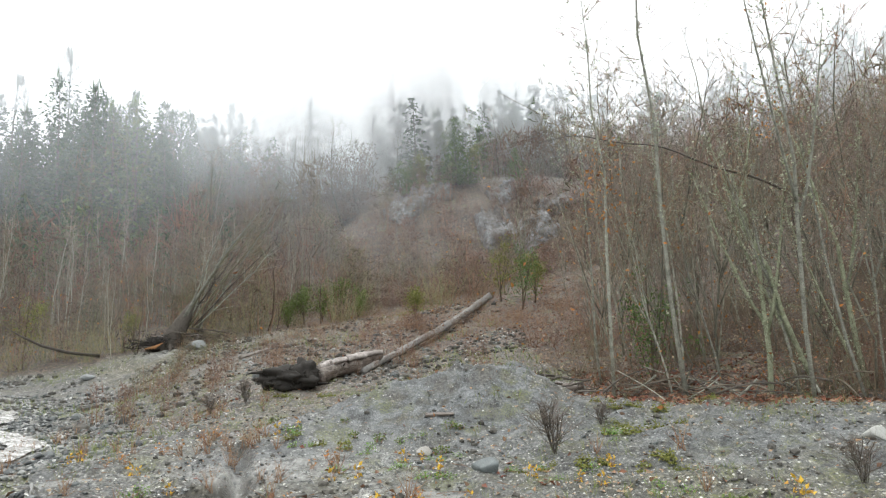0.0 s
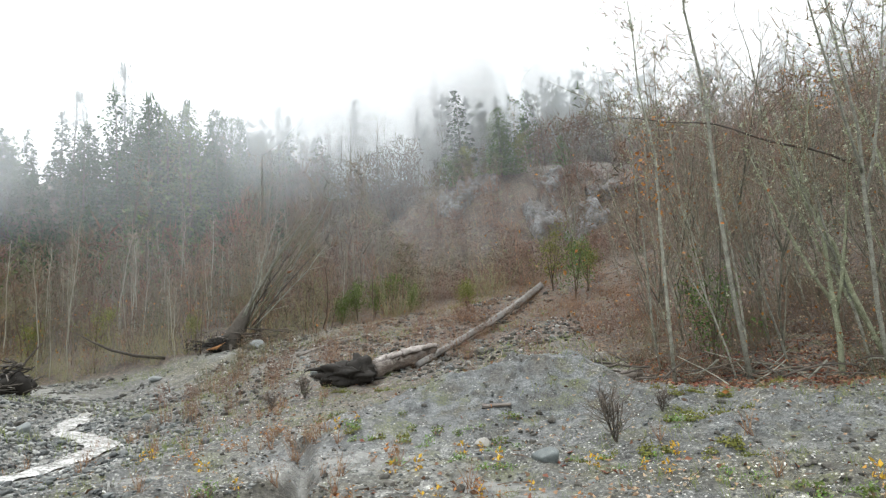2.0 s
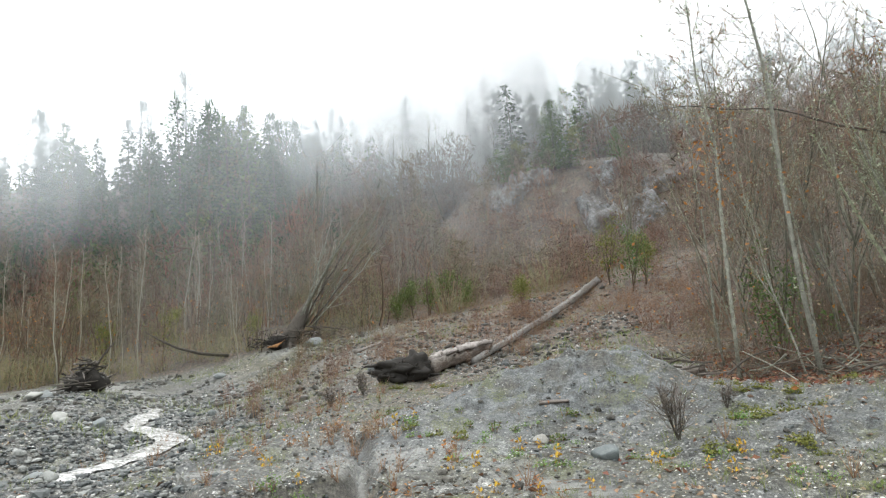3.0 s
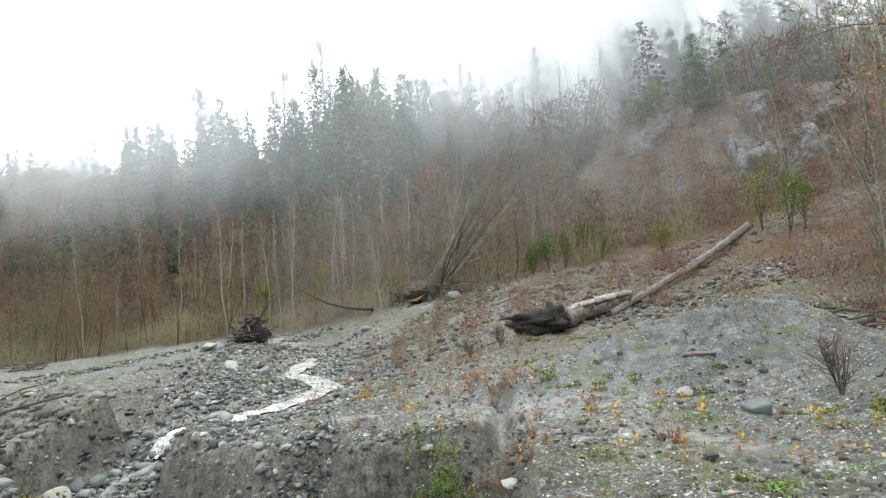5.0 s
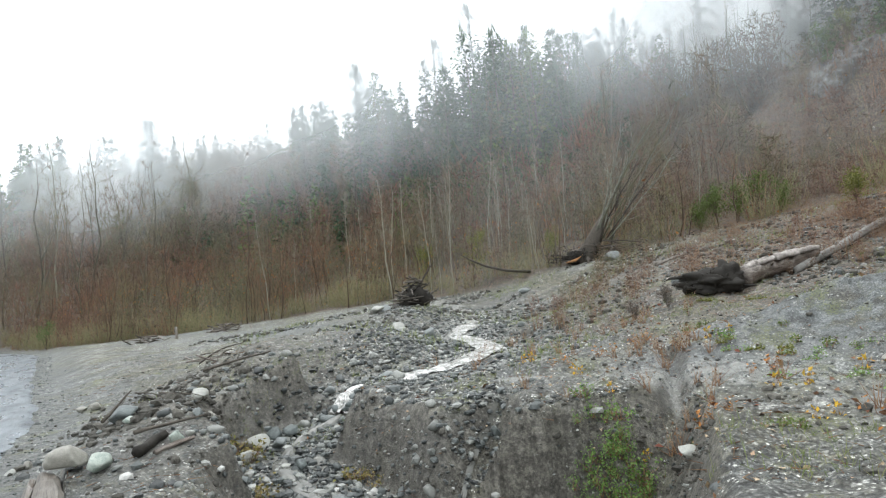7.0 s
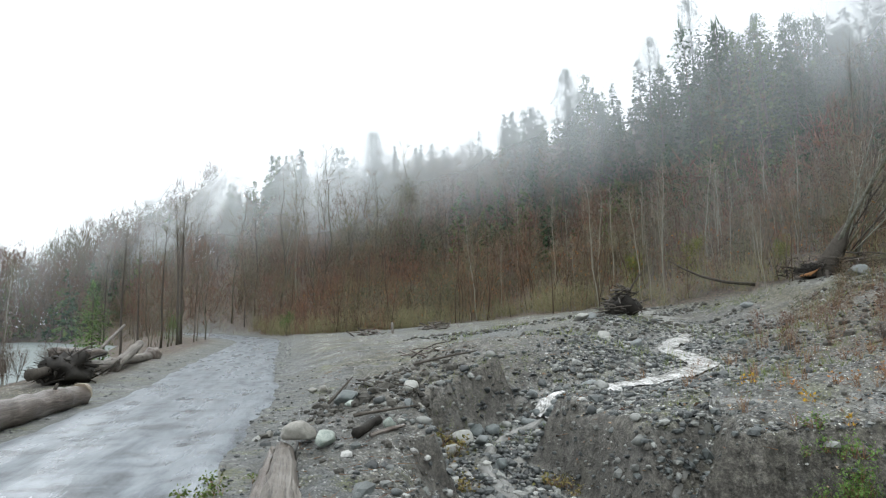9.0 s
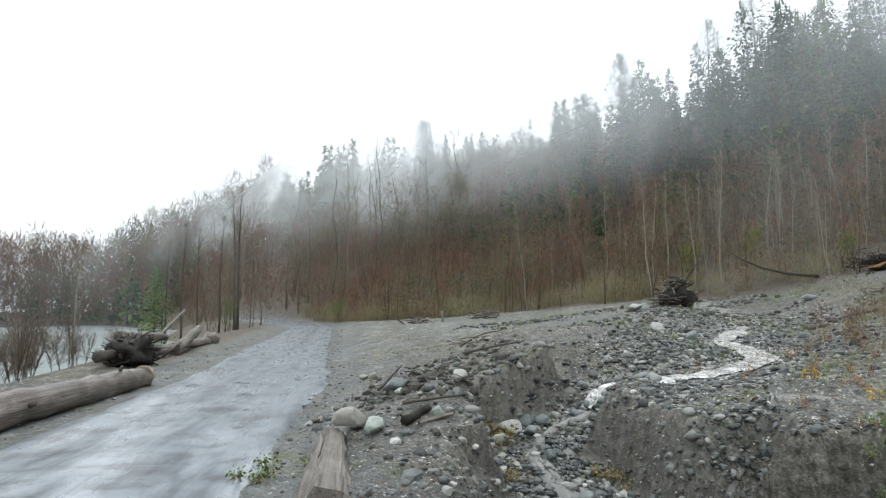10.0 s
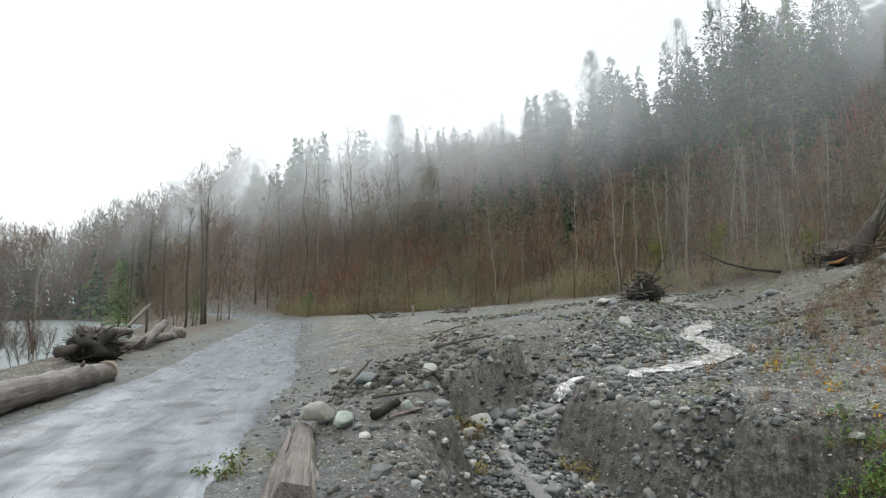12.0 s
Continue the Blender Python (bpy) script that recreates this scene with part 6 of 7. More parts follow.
single_log("stick", "flat dark driftwood on the silt mound", on(-0.3, 10.6, 0.04), on(0.15, 10.5, 0.04), 0.035, 0.025, 99, M_WOOD_BROWN, 0, 0.1, 7, 6)


def bowed_pole():
    e = thing("pole", "long curved bare pole fallen at the edge of the thicket", "log")
    p = [on(-17.4, 33.2, 0.1), (-18.3, 32.0, 3.15), (-19.0, 31.0, 3.45), (-19.5, 30.3, 3.85), (-20.0, 29.7, 4.3)]
    part("trunk", Geo().add(*tube(p, [0.085, 0.075, 0.06, 0.045, 0.015], 8, True, 0.08, 2)), M_BARK_DARK, e)


bowed_pole()
stump = thing("root_ball", "rounded grey root ball standing beside the track", "stump")
v, f = lump(9, 0.42, 0.36, 0.36, 0.4, 2)
part("root", Geo().add(v + on(-32.6, 7.3, 0.22), f), M_WOOD_BROWN, stump)

# the arching dead branch in the wooded side
arch = thing("arching_branch", "long bare arching branch in the alder wood", "branch")
part("limb", Geo().add(*tube([(6.9 - 4.6 * u, 12.3 + 1.5 * u, 4.95 + 1.75 * math.sin(1.62 * u) + 0.05 * math.sin(17 * u)) for u in np.linspace(0, 1, 16)], np.linspace(0.028, 0.006, 16), 7, True, 0.08, 5)), M_BARK_DARK, arch)

# ---- bare rock of the slide's headwall ----


def outcrop(x, y, wide, high, seed, turn):
    """A ragged bare rock face standing out of the slope."""
    u, w = np.meshgrid(np.linspace(-1, 1, 34), np.linspace(0, 1, 22), indexing="xy")
    c, q = math.cos(radians(turn)), math.sin(radians(turn))
    edge = 1 - 0.35 * abs(fbm(u * 3 + seed, w * 3, 1.0, 3, seed))
    a, b = u * wide * edge, w * high * 1.3 * edge
    X, Y = x + a * c - b * q * 0.8, y + a * q + b * c * 0.8
    rim = sstep(0, 0.3, 1 - abs(u)) * sstep(0, 0.2, w) * sstep(0, 0.2, 1 - w)
    Z = ground(X, Y) - 0.55 + rim * (0.62 + 0.9 * fbm(X, Y, 1.8, 4, seed, True) + 0.5 * fbm(X * 3 + Y, Y, 1.5, 3, seed + 3))
    Y = Y - rim * 0.7 * (1 + fbm(X, Z, 1.2, 3, seed + 9))
    n, m = X.shape
    i, j = np.meshgrid(np.arange(n - 1), np.arange(m - 1), indexing="ij")
    p = (i * m + j).ravel()
    f = np.concatenate([np.stack([p, p + 1, p + m + 1], 1), np.stack([p, p + m + 1, p + m], 1)])
    tagged(new("rock_face", mesh_of("rock_face", np.stack([X, Y, Z], -1).reshape(-1, 3), f, np.zeros(len(f)), [M_SCARP])), "bare grey rock face of the landslide scarp", "rock", kind="structure")


outcrop(-4.2, 56.0, 2.4, 4.5, 3, -35)
outcrop(5.2, 50.5, 1.7, 5.0, 5, 10)
outcrop(11.0, 52.5, 3.0, 3.0, 8, 0)
outcrop(7.0, 56.5, 2.0, 3.0, 13, 30)
outcrop(-0.8, 57.8, 2.6, 1.8, 23, -12)
outcrop(8.0, 48.5, 2.2, 5.0, 19, 15)

# ---- stones ----


def stone_mesh(seed, flat=0.65):
    v, f = hewn(seed + 20, flat)
    return Geo().add(v, f).mesh("stone", [M_STONE])


STONES = [stone_mesh(k, 0.55 + 0.09 * (k % 4)) for k in range(8)]
COBBLES = [Geo().add(*hewn(90 + k, 0.6 + 0.08 * (k % 4), 6, 2)).mesh("cobble", [M_STONE]) for k in range(8)]


def rock(name, label, x, y, size, k, turn=0.0, sink=0.25, group="", m=None, squash=1.0):
    ob = new(name, (COBBLES if name == "cobble" else STONES)[k % 8])
    ob.matrix_basis = Matrix.Translation((x, y, gz(x, y) + size * (0.3 - sink) * squash)) @ pose(0, 0, 0, 0, 0, turn) @ Matrix.Diagonal((size, size, size * squash, 1))
    if m:
        ob.material_slots[0].link = "OBJECT"
        ob.material_slots[0].material = m
    return tagged(ob, label, "rock", group)


M_LUSH = island_mix("lush_green_leaves", [(0.09, 0.18, 0.035), (0.15, 0.27, 0.06), (0.23, 0.33, 0.1)], 0.55)
M_STRAW = island_mix("straw_grass", [(0.2, 0.17, 0.05), (0.28, 0.22, 0.08), (0.14, 0.15, 0.04)], 0.7)
M_STONE_PALE = simple("pale_wet_stone", (0.24, 0.25, 0.23), (0.46, 0.46, 0.42), 9.0, 0.45, sheen=0.5)
M_STONE_TAN = simple("tan_stone", (0.15, 0.145, 0.125), (0.36, 0.35, 0.31), 8.0, 0.5, sheen=0.5)
M_STONE_SLATE = simple("slate_stone", (0.06, 0.072, 0.072), (0.19, 0.215, 0.21), 5.0, 0.5, sheen=0.4)
M_STONE_BLUE = simple("blue_grey_stone", (0.1, 0.115, 0.115), (0.23, 0.25, 0.245), 7.0, 0.45, sheen=0.5)
M_STONE_GREEN = simple("green_white_stone", (0.12, 0.18, 0.15), (0.5, 0.53, 0.48), 6.0, 0.4, sheen=0.5)
rock("rock", "flat blue-grey rock among yellow leaves", 0.5, 8.55, 0.5, 7, 20, 0.2, m=M_STONE_SLATE, squash=0.75)
rock("rock", "small brown rock beside yellow leaves", -0.3, 9.5, 0.24, 2, 0, 0.1, m=M_STONE_TAN)
rock("rock", "white stone lying on the silt bank", 5.15, 8.0, 0.32, 3, 0, 0.2, m=M_STONE_PALE)
rock("rock", "pale rock at the foot of the eroded bank", -2.2, 7.45, 0.36, 4, 30, 0.15, m=M_STONE_PALE)
rock("boulder", "dark grey boulder beside the little waterfall", -8.22, 9.5, 0.5, 5, 10, 0.02, m=M_STONE_BLUE)
rock("boulder", "pale grey boulder beside the stream", -12.9, 15.6, 0.62, 6, 0, 0.1, m=M_STONE_PALE)
rock("boulder", "angular blue-grey boulder beside the stream", -12.6, 16.7, 0.6, 7, 40, 0.1, m=M_STONE_BLUE)
rock("boulder", "flat pale boulder beside the stream", -12.3, 15.0, 0.38, 0, 70, 0.15, m=M_STONE_PALE)
rock("boulder", "flat pale boulder beside the debris heap", -20.5, 23.3, 0.95, 1, 0, 0.15, m=M_STONE_PALE, squash=0.7)
rock("boulder", "dark boulder beside the debris heap", -20.9, 24.2, 0.9, 2, 30, 0.15, m=M_STONE_BLUE, squash=0.7)
rock("boulder", "grey boulder below the uprooted tree", -11.5, 30.6, 1.1, 3, 30, 0.15, m=M_STONE_BLUE, squash=0.8)
rock("boulder", "dark grey boulder at the edge of the thicket", -16.0, 29.6, 0.8, 4, 30, 0.15, m=M_STONE_BLUE)
rock("boulder", "smooth pale tan boulder beside the sunken log", -7.78, 3.5, 0.56, 5, -20, 0.1, m=M_STONE_TAN, squash=0.9)
rock("rock", "green and white mottled stone beside the sunken log", -7.45, 3.68, 0.34, 6, 0, 0.05, m=M_STONE_GREEN)
rock("rock", "green and white mottled stone on the spoil", -7.5, 4.62, 0.28, 7, 0, 0.1, m=M_STONE_GREEN)
rock("rock", "small pale stone on the spoil", -7.55, 4.85, 0.15, 0, 0, 0.1, m=M_STONE_PALE)
rock("rock", "dark slab of rock on the spoil", -9.35, 5.0, 0.5, 1, 30, 0.2, m=M_STONE_SLATE, squash=0.9)
rock("rock", "pale green stone beside a dark slab", -8.95, 4.87, 0.26, 4, 30, 0.1, m=M_STONE_GREEN)
rock("rock", "white pebble at the edge of the track", -9.45, 3.55, 0.17, 2, 0, 0.2, m=M_STONE_PALE)
rock("rock", "grey stone at the edge of the track", -9.55, 3.82, 0.18, 3, 0, 0.1, m=M_STONE_TAN)
rock("rock", "flat pale stone near the boulder", -8.35, 3.75, 0.18, 1, 0, 0.2, m=M_STONE_TAN)
rock("rock", "rounded tan stone beside the track", -14.2, 6.72, 0.3, 4, 0, 0.1, m=M_STONE_TAN)
rock("rock", "rounded pale stone beside the track", -13.75, 6.78, 0.3, 5, 0, 0.1, m=M_STONE_TAN)
rock("rock", "pale grey flat stone above the gully", -9.65, 6.42, 0.4, 6, 0, 0.05, m=M_STONE_PALE, squash=0.9)
rock("rock", "tan stone above the gully", -9.5, 6.45, 0.4, 7, 0, 0.25, m=M_STONE_TAN, squash=0.7)
rock("rock", "blue-grey stone above the gully", -8.2, 5.42, 0.22, 3, 0, 0.1, m=M_STONE_BLUE)
rock("rock", "leaning pale stone over the gully", -8.95, 6.75, 0.38, 0, 60, 0.05, m=M_STONE_PALE)
rock("boulder", "long pale boulder in the gully bed", -9.4, 7.3, 0.58, 3, 60, 0.12, m=M_STONE_PALE, squash=0.75)
rock("boulder", "rounded boulder in the gully below the fall", -8.9, 7.38, 0.34, 1, 20, 0.05, m=M_STONE_BLUE)
rock("boulder", "greenish boulder in the gully below the fall", -9.5, 7.72, 0.38, 2, 20, 0.05, m=M_STONE_SLATE)
rock("boulder", "greenish boulder in the gully below the fall", -9.2, 7.9, 0.37, 5, 80, 0.05, m=M_STONE_SLATE)
rock("rock", "white stone in the gully bed", -8.18, 6.85, 0.22, 4, 20, 0.05, m=M_STONE_PALE)
rock("rock", "dark wet stone in the gully bed", -7.9, 6.95, 0.28, 6, 20, 0.05, m=M_STONE_SLATE)
rock("rock", "flat slab of rock in the gully bed", -6.55, 6.35, 0.5, 7, 20, 0.15, m=M_STONE_BLUE, squash=0.6)
q = np.random.default_rng(57)
for k in range(16):
    rock("cobble", "wet dark stone splitting the little waterfall", -8.88 + q.normal() * 0.3, 8.85 + q.normal() * 0.28, q.uniform(0.14, 0.3), k, q.uniform(0, 360), 0.0, "stones of the little waterfall", (M_STONE_SLATE, M_STONE_BLUE)[k % 2])
g = np.random.default_rng(55)
n = 0
for k in range(2600):
    t = g.random()
    i = int(g.integers(2, len(STREAM) - 1))
    (x0, y0, _), (x1, y1, _) = STREAM[i - 1], STREAM[i]
    x, y = x0 + (x1 - x0) * t + g.normal() * 1.1, y0 + (y1 - y0) * t + g.normal() * 1.1
    d, v, s = along(np.array(x), np.array(y), STREAM)
    if (d < 0.42 and k % 14) or x > -5.0 or n >= 297:
        continue
    size = min(0.26, 0.07 + 0.05 * g.gamma(1.4))
    rock("cobble", "rounded wet cobble in the stream bed", x, y, size, int(g.integers(8)), g.uniform(0, 360), 0.1, "cobbles of the stream bed")
    n += 1

PEB = []
for k in range(6):
    v, f = lump(60 + k, 0.5, 0.4, 0.34, 0.5, 1)
    PEB.append((v, f, np.zeros(len(f))))


def pebbles(name, label, x, y, size, seed, m=None, lift=0.08):
    g = np.random.default_rng(seed)
    geo = Geo()
    dry = ~in_pool(x, y) | (g.random(len(x)) < 0.06)
    x, y, size = x[dry], y[dry], size[dry]
    z = ground(x, y) + size * lift
    pick = g.integers(len(PEB), size=len(x))
    for k in range(len(PEB)):
        s = pick == k
        tile(geo, PEB[k], list(zip(x[s], y[s], z[s], g.uniform(0, 6.28, s.sum()), size[s], g.uniform(0.6, 1.2, s.sum()), g.normal(size=s.sum()) * 0.2, g.normal(size=s.sum()) * 0.2)), g)
    tagged(new(name, geo.mesh(name, [m or M_STONE], False)), label, "gravel", kind="stuff")



CHIP = (np.array([[0.5, 0, -0.12], [0, 0.42, -0.1], [-0.48, 0.05, -0.12], [0.02, -0.4, -0.12], [0.08, -0.05, 0.22]]),
        np.array([[0, 1, 4], [1, 2, 4], [2, 3, 4], [3, 0, 4]]), np.zeros(4))
n = 70000
r, a = 5.5 + 15 * g.random(n) ** 1.5, np.radians(g.uniform(-38, 68, n))
x, y = -r * np.sin(a), r * np.cos(a)
keep = ~in_pool(x, y) & (wooded(x, y) < 0.4) & off_road(x, y, 0.1) & (vnoise(x * 0.9, y * 0.9, 28) + 0.4 * vnoise(x * 3, y * 3, 29) > 0.25 + 0.6 * g.random(n))
x, y = x[keep], y[keep]
size, geo = np.minimum(0.055, 0.014 + 0.014 * g.gamma(1.3, size=len(x))) * np.interp(np.hypot(x, y), (6, 9), (0.55, 1.0)), Geo()
tile(geo, CHIP, list(zip(x, y, ground(x, y) + size * 0.1, g.uniform(0, 6.28, len(x)), size, g.uniform(0.7, 1.3, len(x)), g.normal(size=len(x)) * 0.3, g.normal(size=len(x)) * 0.3)), g)
tagged(new("grit", geo.mesh("grit", [M_STONE])), "fine grit and small stones on silt", "gravel", kind="stuff")
n = 5000
r, a = 5.5 + 22 * g.random(n) ** 1.3, np.radians(g.uniform(-38, 66, n))
x, y = -r * np.sin(a), r * np.cos(a)
keep = off_road(x, y, 0.1) & (vnoise(x * 0.6, y * 0.6, 38) > 0.25 + 0.5 * g.random(n))
b = np.stack([x[keep], y[keep], ground(x[keep], y[keep]) + 0.015], 1)
d = g.normal(size=(len(b), 3)) * [1, 1, 0.15]
tagged(new("twig_litter", Geo().add(*spikes(b, b + d * 0.13, 0.006)).mesh("twig_litter", [M_DRYSTEM])), "broken twigs scattered over the silt", "twigs", kind="stuff")

# beds of washed stones: below the fall, in the rill, beside the upper stream
def bed(centres, count, spread, seed):
    q = np.random.default_rng(seed)
    c = np.array(centres, float)
    i = q.integers(len(c) - 1, size=count)
    p = c[i] + (c[i + 1] - c[i]) * q.random((count, 1)) + q.normal(size=(count, 2)) * spread
    return p[:, 0], p[:, 1]


for line, count, spread, big, seed in (([p[:2] for p in STREAM[10:17]], 2300, 0.5, 0.05, 161), (((-5.3, 8.3), (-5.0, 7.5), (-4.8, 6.6)), 260, 0.22, 0.035, 162), (((-9.6, 10.6), (-10.2, 13.2), (-12.0, 16.2), (-13.5, 19.0)), 1900, 0.8, 0.05, 163), (((-6.6, 8.4), (-7.6, 10.2), (-7.7, 12.5)), 1000, 0.5, 0.035, 164)):
    x, y = bed(line, count, spread, seed)
    k = along(x, y, STREAM)[0] > (0.15 * g.random(count) + 0.36) * (y > 8.75)
    x, y, count = x[k], y[k], int(k.sum())
    pebbles("stream_stones", "dense bed of wet blue-grey cobbles by the stream", x, y, np.minimum(0.22, 0.04 + 0.7 * big * g.gamma(1.4, size=count)), seed, None, 0.16)

x, y = bed(((-8.9, 5.2), (-10.4, 6.2), (-12.2, 8.2)), 900, 0.75, 174)
pebbles("spoil_clods", "dark wet clods and stones of the spoil bank", x, y, 0.04 + 0.045 * g.gamma(1.2, size=900), 175, M_EARTH, 0.15)
n = 5200
r, a = g.uniform(6.6, 8.75, n), np.radians(g.uniform(15, 52, n))
x, y = -r * np.sin(a), r * np.cos(a)
pebbles("bank_clods", "crumbling clods of brown earth on the cut bank", x[:1100], y[:1100], 0.03 + 0.03 * g.gamma(1.0, size=1100), 171, M_EARTH, 0.1)
pebbles("bank_stones", "small grey stones stuck in the cut bank", x[4500:], y[4500:], 0.025 + 0.02 * g.gamma(1.2, size=700), 172, None, 0.15)

# stones thick along the stream, thinner over the slide
n = 25000
x, y = g.uniform(-20, -3, n), g.uniform(3, 27, n)
d = along(x, y, STREAM)[0]
keep = (d > 0.42) & (np.exp(-(d / 1.9) ** 2) * (0.25 + 0.75 * vnoise(x, y, 3)) > g.random(n) * 0.85) & off_road(x, y, 0.4)
x, y = x[keep], y[keep]
pebbles("stream_gravel", "wet grey river gravel along the stream", x, y, 0.04 + 0.034 * g.gamma(1.5, size=len(x)), 56)
n = 8000
r, a = 5.5 + 26 * g.random(n) ** 1.5, np.radians(g.uniform(-38, 68, n))
x, y = -r * np.sin(a), r * np.cos(a)
keep = (wooded(x, y) < 0.4) & off_road(x, y, 0.2) & (vnoise(x * 0.7, y * 0.7, 8) > 0.35 * g.random(n) + 0.15)
x, y = x[keep], y[keep]
pebbles("scattered_stones", "small stones scattered over the grey silt", x, y, np.minimum(0.16, 0.02 + 0.016 * g.gamma(1.1, size=len(x))), 57)
n = 9500
x, y = g.uniform(-26, 5, n), g.uniform(17, 35, n)
keep = (wooded(x, y) < 0.4) & (vnoise(x * 0.5, y * 0.5, 48) > 0.2 + 0.5 * g.random(n))
x, y = x[keep], y[keep]
pebbles("slope_stones", "stones and clods strewn over the upper slide", x, y, np.minimum(0.35, 0.045 + 0.045 * g.gamma(1.2, size=len(x))), 173)
k = g.random(len(x)) < 0.4
pebbles("slope_clods", "dark clods of earth strewn over the upper slide", x[k] + 0.3, y[k] - 0.4, np.minimum(0.4, 0.08 + 0.07 * g.gamma(1.2, size=k.sum())), 176, M_EARTH)
n = 4500
r, a = 5.5 + 20 * g.random(n) ** 1.4, np.radians(g.uniform(-38, 66, n))
x, y = -r * np.sin(a), r * np.cos(a)
keep = (wooded(x, y) < 0.4) & off_road(x, y, 0.2) & (vnoise(x * 0.8, y * 0.8, 18) > 0.3 + 0.5 * g.random(n))
x, y = x[keep], y[keep]
pebbles("mud_clods", "dark damp clods of mud on the slide", x, y, np.minimum(0.2, 0.03 + 0.025 * g.gamma(1.3, size=len(x))), 59, M_EARTH)
n = 2200
t, w = g.uniform(0, 45, n), ROAD_HALF * (0.86 + 0.5 * g.random(n)) * np.where(g.random(n) < 0.75, 1, -1)
x, y = -7 - 0.92 * t + 0.39 * w, 0.1 + 0.4 * t + 0.92 * w
pebbles("verge_gravel", "loose gravel along the edges of the track", x, y, 0.02 + 0.02 * g.gamma(1.2, size=n), 58)

# ---- small plants ----


def sprig(seed, h, stems, leaf_n, leaf_s, spread=0.35, flat=0.2):
    """A small plant: (stems, leaves)."""
    q = np.random.default_rng(seed)
    b = q.normal(size=(stems, 3)) * [0.03, 0.03, 0]
    tips = b + q.normal(size=(stems, 3)) * [spread * h, spread * h, 0] + np.stack([0 * b[:, 0], 0 * b[:, 0], h * q.uniform(0.5, 1.0, stems)], 1)
    st = Geo().add(*spikes(b, tips, 0.006))
    i = q.integers(stems, size=leaf_n)
    c = b[i] + (tips[i] - b[i]) * q.uniform(0.35, 1.0, (leaf_n, 1)) + q.normal(size=(leaf_n, 3)) * 0.035
    c[:, 2] = np.maximum(c[:, 2], 0.02)
    return st, Geo().add(*leaves(c, leaf_s * q.uniform(0.6, 1.2, leaf_n), q, flat))


def plants(name, label, seed, h, stems, leaf_n, leaf_s, m, spots, group, scale=(0.7, 1.25)):
    q = np.random.default_rng(seed)
    first = None
    geos = sprig(seed, h, stems, leaf_n, leaf_s)
    for x, y in spots:
        where = stand(x, y, q.uniform(0, 360), s=1, sink=0.01)
        if first is None:
            first = thing(name, label, "plant", where, group)
            tagged(part("stalk", geos[0], M_DRYSTEM, first), kind="stuff")
            tagged(part("foliage", geos[1], m, first), kind="stuff")
        else:
            copy_thing(first, where @ Matrix.Scale(q.uniform(*scale), 4))


def clumps(centres, per, spread, seed):
    q = np.random.default_rng(seed)
    return [(cx + q.normal() * spread, cy + q.normal() * spread * 0.6) for cx, cy in centres for _ in range(per)]


YEL = [(-0.17, 8.87), (-1.28, 8.2), (1.0, 8.1), (-4.3, 9.6), (-5.4, 10.0), (-2.6, 10.4), (0.3, 7.6), (-3.3, 7.95), (1.6, 7.4), (-0.8, 7.3), (-0.3, 9.3), (2.0, 8.2), (3.4, 6.7)]
plants("yellow_plant", "small weed with drooping bright yellow leaves", 601, 0.2, 4, 11, 0.06, M_YELLOW, clumps(YEL, 2, 0.22, 1), "yellow weeds on the silt")
plants("orange_plant", "small weed with withered orange leaves", 602, 0.18, 6, 12, 0.05, M_ORANGE, clumps([(-4.3, 10.8), (-1.9, 7.2), (-0.4, 7.6), (-5.0, 10.0), (0.2, 6.9), (-4.0, 11.0), (-1.5, 9.0)], 3, 0.25, 2), "withered weeds on the silt")
plants("green_plant", "low clump of bright green leaves", 603, 0.12, 8, 46, 0.045, M_GREEN, clumps([(-3.4, 12.0), (-0.6, 10.1), (-1.45, 10.4), (0.3, 10.3), (-0.2, 9.5), (-7.1, 2.7), (-7.2, 2.2), (-6.6, 1.9), (-1.2, 6.7), (3.4, 6.5)], 2, 0.2, 3), "green weeds on the silt")
plants("mossy_plant", "low yellow-green mossy tuft", 604, 0.035, 8, 70, 0.035, M_YELLOWGREEN, clumps([(2.9, 11.0), (3.3, 9.3), (2.7, 7.8), (-2.8, 15.9), (-7.9, 5.8), (1.3, 8.3), (-1.7, 9.9), (-2.2, 10.2), (-5.3, 5.6), (-13.9, 10.8), (-15.5, 11.5)], 3, 0.22, 4), "mossy tufts on the silt")
plants("grass_tuft", "lush bright green grass and weeds on the cut bank", 606, 0.2, 12, 110, 0.036, M_LUSH, clumps([(-3.14, 7.45), (-3.0, 7.52), (-3.24, 7.38), (-2.92, 7.6), (-3.12, 7.5), (-3.3, 7.42), (-3.2, 7.6)], 5, 0.15, 6), "green tufts on the bank")
plants("straw_tuft", "straw-yellow grass tuft hanging over the gully", 607, 0.25, 12, 40, 0.06, M_STRAW, clumps([(-8.6, 6.15), (-7.7, 5.95), (-8.9, 6.65), (-8.2, 6.0), (-6.8, 7.2), (-9.2, 6.9)], 4, 0.2, 7), "straw tufts by the gully")
plants("clover_patch", "low patch of small green leaves on silt", 608, 0.05, 6, 60, 0.03, M_LUSH, clumps([(-2.0, 10.5), (-1.3, 9.7), (-0.5, 9.9), (0.1, 9.2), (1.2, 8.4), (0.6, 5.9), (-0.9, 8.9), (1.6, 8.0), (2.5, 9.1), (-2.4, 9.9), (-0.3, 8.6), (0.9, 6.4), (2.2, 7.0), (2.9, 6.6)], 3, 0.2, 8), "green patches on the silt")
